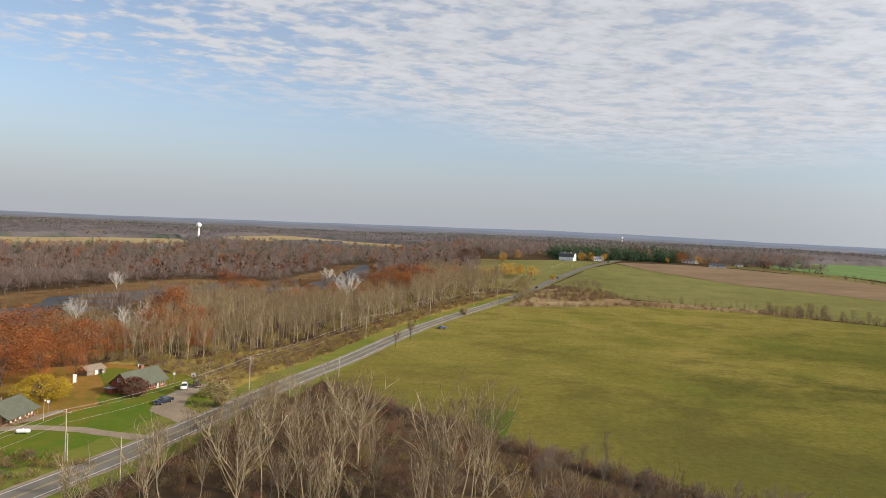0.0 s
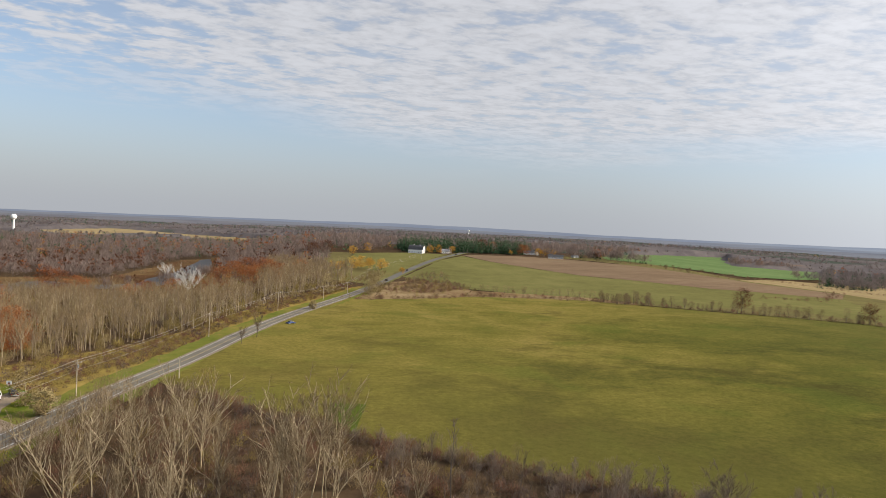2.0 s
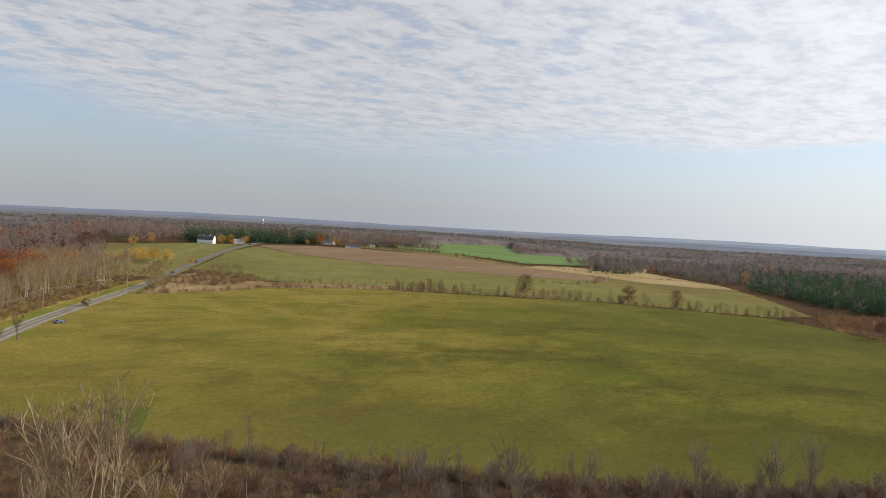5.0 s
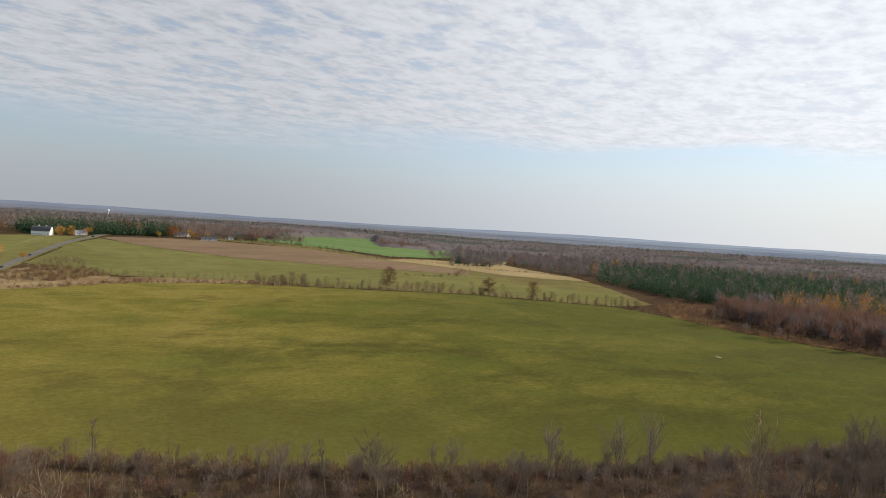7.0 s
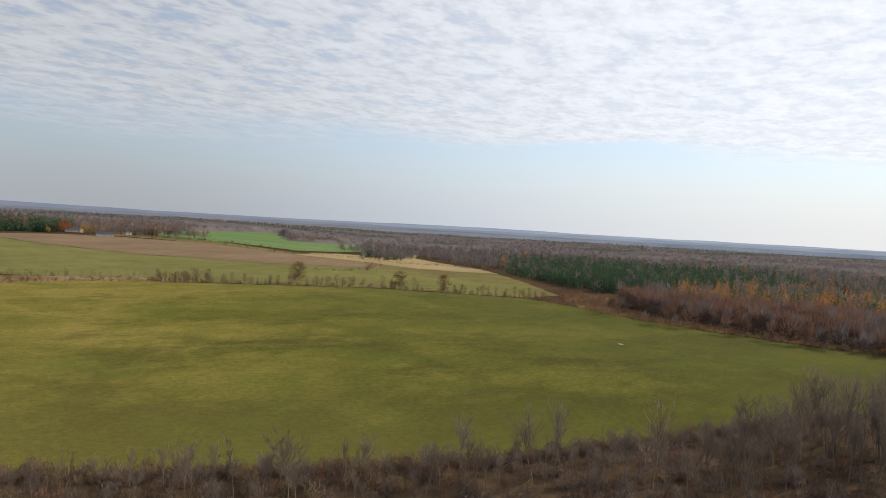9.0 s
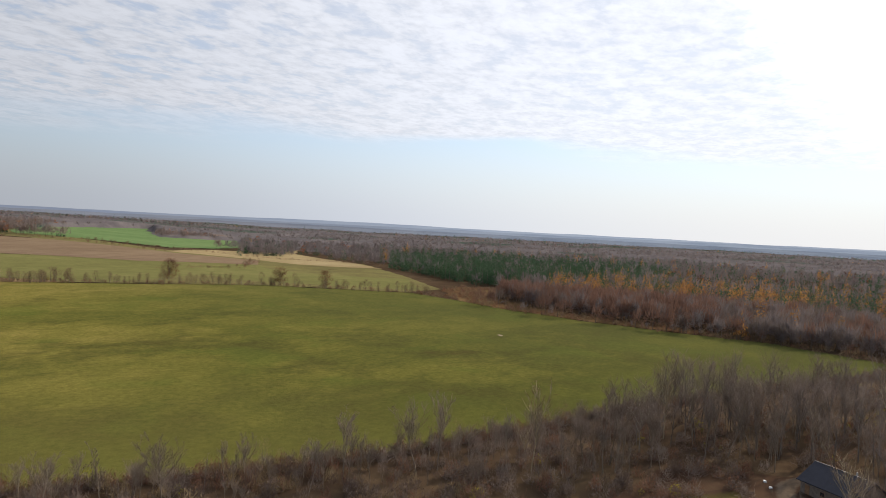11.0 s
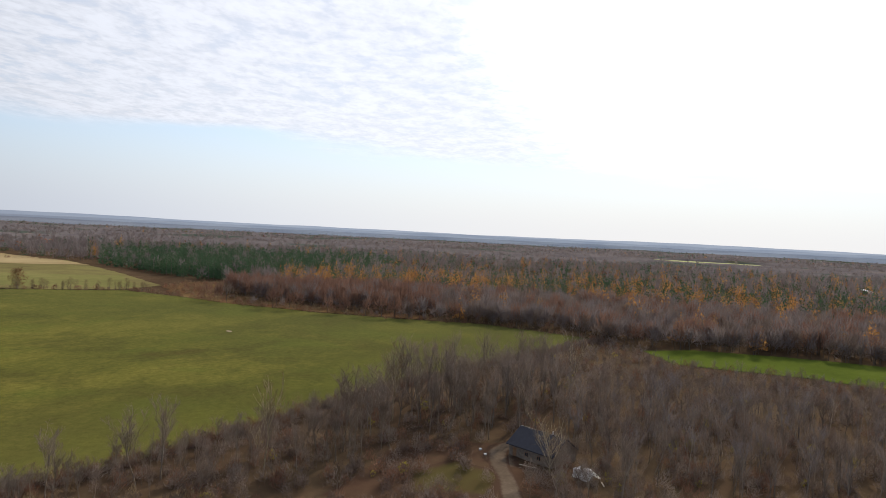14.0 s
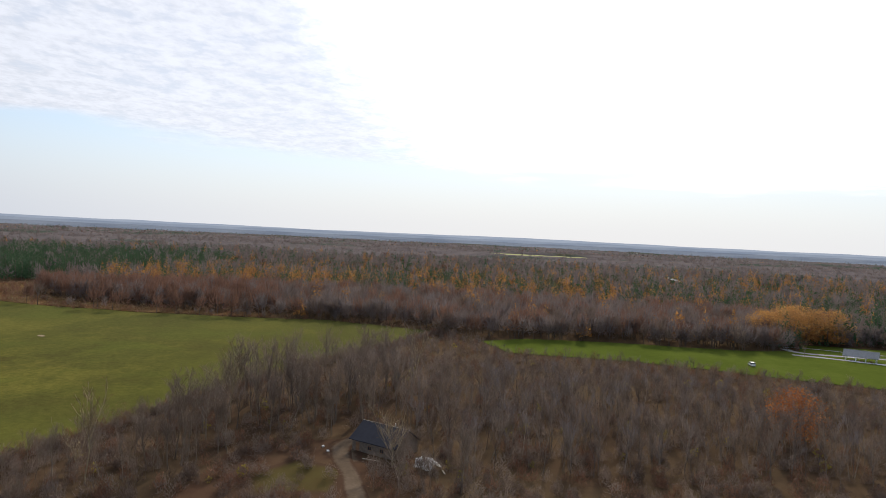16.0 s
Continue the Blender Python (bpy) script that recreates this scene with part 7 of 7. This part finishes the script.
farmhouse(-196, 1795, 10, 34, 12, 4, 8, "offwhite", "roof_grey", "long pale far farm shed", 4, "farm_shed", "shed", False)
farmhouse(-142, 1800, -5, 26, 12, 4, 8, "stone", "roof_dark", "far grey farm building", 3, "farm_shed", "shed", False)
farmhouse(-86, 1690, -5, 16, 10, 5, 9, "white", "roof_dark", "white far farmhouse by stubble", 3)
farmhouse(-437, 1072, 30, 10, 8, 4, 7, "white", "roof_grey", "white house among dark trees", 2)
farmhouse(-650, 1460, 20, 14, 9, 5, 9, "white", "roof_dark", "white house beyond the stubble field", 2)


def water_tower(x, y, h, r, label, style):
    t = thing("water_tower", label, "water tower", x, y, 0, 0.5)
    bm = bmesh.new()
    drum(bm, (0, 0, -1), (0, 0, h - r * 1.6), r * 0.42, r * 0.3, 16) if style == "ball" else drum(bm, (0, 0, -1), (0, 0, h * 0.55), r * 0.5, r * 0.5, 12)
    part("stem", bm, "white", t)
    bm = bmesh.new()
    bmesh.ops.create_uvsphere(bm, u_segments=20, v_segments=12, radius=r)
    for v in bm.verts:
        v.co.z = v.co.z * (1.0 if style == "ball" else 1.3) + h - r
    for f in bm.faces:
        f.smooth = True
    part("tank", bm, "white", t)
    if style == "ball":
        bm = bmesh.new()
        drum(bm, (0, 0, -1), (0, 0, 9), r * 0.75, r * 0.45, 16)
        part("base_cone", bm, "white", t)


water_tower(-497, 1411, 37, 5.2, "white ball-shaped water tower on a column", "ball")
water_tower(760, 2965, 27, 4.4, "white far water tank above the woods", "tank")


# ---- the cabin in the wood, a canvas shelter and its yard ----
def cabin():
    dx, dy = 163.2 - 170.4, 0.3 - 10.5
    c = thing("cabin", "tan block cabin with a slate-blue roof among trees", "cabin", 165.6, 5.4, facing_deg(dx, dy), 0.05)
    x0, x1, half, eave, ridge = -6.3, 6.3, 4.6, 3.0, 6.0
    gabled_walls(c, x0, x1, half, eave, ridge, "stone")
    roof_pair(c, x0, x1, half, eave, ridge, 0.6, "roof_blue")
    for s in (-1, 1):
        door(c, x0 + 1.7, s * half, 1.1, 2.1, s, "cedar")
        for x in (-1.0, 2.6):
            window(c, x, s * half, 1.0, 0.9, 0.8, side=s, trim="cedar")
    window(c, x0, 0.0, 3.6, 0.9, 0.9, "x", -1)
    bm = bmesh.new()
    drum(bm, (2.0, 1.2, 4.6), (2.0, 1.2, 6.6), 0.15, 0.15, 8)
    part("stove_pipe", bm, "metal", c)


cabin()


def canvas_shelter():
    s = thing("canvas_shelter", "white canvas shelter bowed over poles beside the cabin", "tent", 153.2, -4.7, 50)
    w, l = 2.1, 2.3
    bm = bmesh.new()
    rows = []
    for i in range(9):
        x = -l + 2 * l * i / 8
        row = []
        for j in range(13):
            a = math.pi * j / 12
            sag = 1 - 0.05 * math.sin(2 * math.pi * i / 4) - 0.04 * math.sin(3 * a + i)
            row.append(bm.verts.new((x, -w * math.cos(a) * sag, 0.55 + (2.3 - 0.9 * abs(x) / l) * math.sin(a) ** 1.9 * sag)))
        rows.append(row)
    for a, b in zip(rows, rows[1:]):
        for j in range(12):
            bm.faces.new((a[j], a[j + 1], b[j + 1], b[j]))
    bmesh.ops.solidify(bm, geom=bm.faces[:], thickness=0.03)
    part("canvas", bm, "canvas", s)
    for x in (-l + 0.05, 0, l - 0.05):
        for y in (-w + 0.1, w - 0.1):
            block("pole", "pole_wood", s, x - 0.04, x + 0.04, y - 0.04, y + 0.04, -0.1, 1.0)
    block("back_panel", "canvas", s, l - 0.06, l - 0.02, -w * 0.8, w * 0.8, 0.3, 2.3)


canvas_shelter()
for x, y, turn, l in ((158.0, 8.2, 70, 4.2), (151.5, -8.2, 10, 2.6), (166, -10, 30, 2.2)):
    pl = thing("plank", "weathered pale plank lying on the ground", "plank", x, y, turn)
    block("board", "pole_wood", pl, -l / 2, l / 2, -0.16, 0.16, 0.05, 0.16, bevel=0.02)
for x, y in ((166.5, 20.2), (163.0, 18.6)):
    st = thing("pale_box", "small pale box lying beside the track", "box", x, y, 20)
    bm = bmesh.new()
    box(bm, -0.35, 0.35, -0.3, 0.3, 0, 0.4)
    round_off(bm, 0.05)
    part("carton", bm, "offwhite", st)


# ---- the park pavilion, its wet paths ----
def pavilion():
    p = thing("pavilion", "open park pavilion with a grey roof", "pavilion", 329, -218, facing_deg(-6.5, -8.5), 0.1)
    block("floor", "gravel", p, -7, 7, -4, 4, -0.2, 0.18)
    for x in (-6.4, -2.1, 2.1, 6.4):
        for y in (-3.5, 3.5):
            block("post", "white", p, x - 0.12, x + 0.12, y - 0.12, y + 0.12, 0.1, 2.95)
    roof_pair(p, -7, 7, 3.9, 3.0, 5.4, 0.6, "roof_grey")
    for x in (-4, 0, 4):
        t = block("picnic_table", "cedar", p, x - 0.9, x + 0.9, -0.4, 0.4, 0.85, 0.92)
        for y in (-0.75, 0.75):
            block("bench", "cedar", t, x - 0.9, x + 0.9, y - 0.15, y + 0.15, 0.5, 0.56)
        for a in (-0.7, 0.7):
            block("trestle", "cedar", t, x + a - 0.05, x + a + 0.05, -0.7, 0.7, 0.15, 0.85)


pavilion()
ribbon("path", smooth_line([(340, -190), (333, -205), (320, -224), (305, -250)]), 2.0, M["wetpath"], 0.2, "wet shining paved path in the park", "path")
ribbon("path", smooth_line([(360, -196), (347, -196), (341, -214), (337, -236), (330, -270)]), 2.2, M["wetpath"], 0.2, "wet shining paved path in the park", "path")
ribbon("path", smooth_line([(366, -199), (364, -215), (352, -232), (345, -262)]), 1.2, M["wetpath"], 0.19, "wet shining paved path in the park", "path")
ribbon("far_road", smooth_line([(1160, -414), (934, -369), (847, -367), (740, -340)]), 4.0, M["wetpath"], 0.5, "pale far road through the woods", "road")
patch("puddle", [(304.5, 159.5), (306, 162.5), (308.5, 162.8), (308, 160.5), (306, 159)], M["gravel"], 1.0, 0.25, 0.4, "small shallow rain puddle in the meadow", "puddle")
for x, y in ((3162, -1018), (2560, -1426), (2720, -1670)):
    farmhouse(x * 0.85, y * 0.85, 30, 22, 12, 5, 8, "white", "roof_grey", "white far building above the woods", 3, "far_building", "building", False)
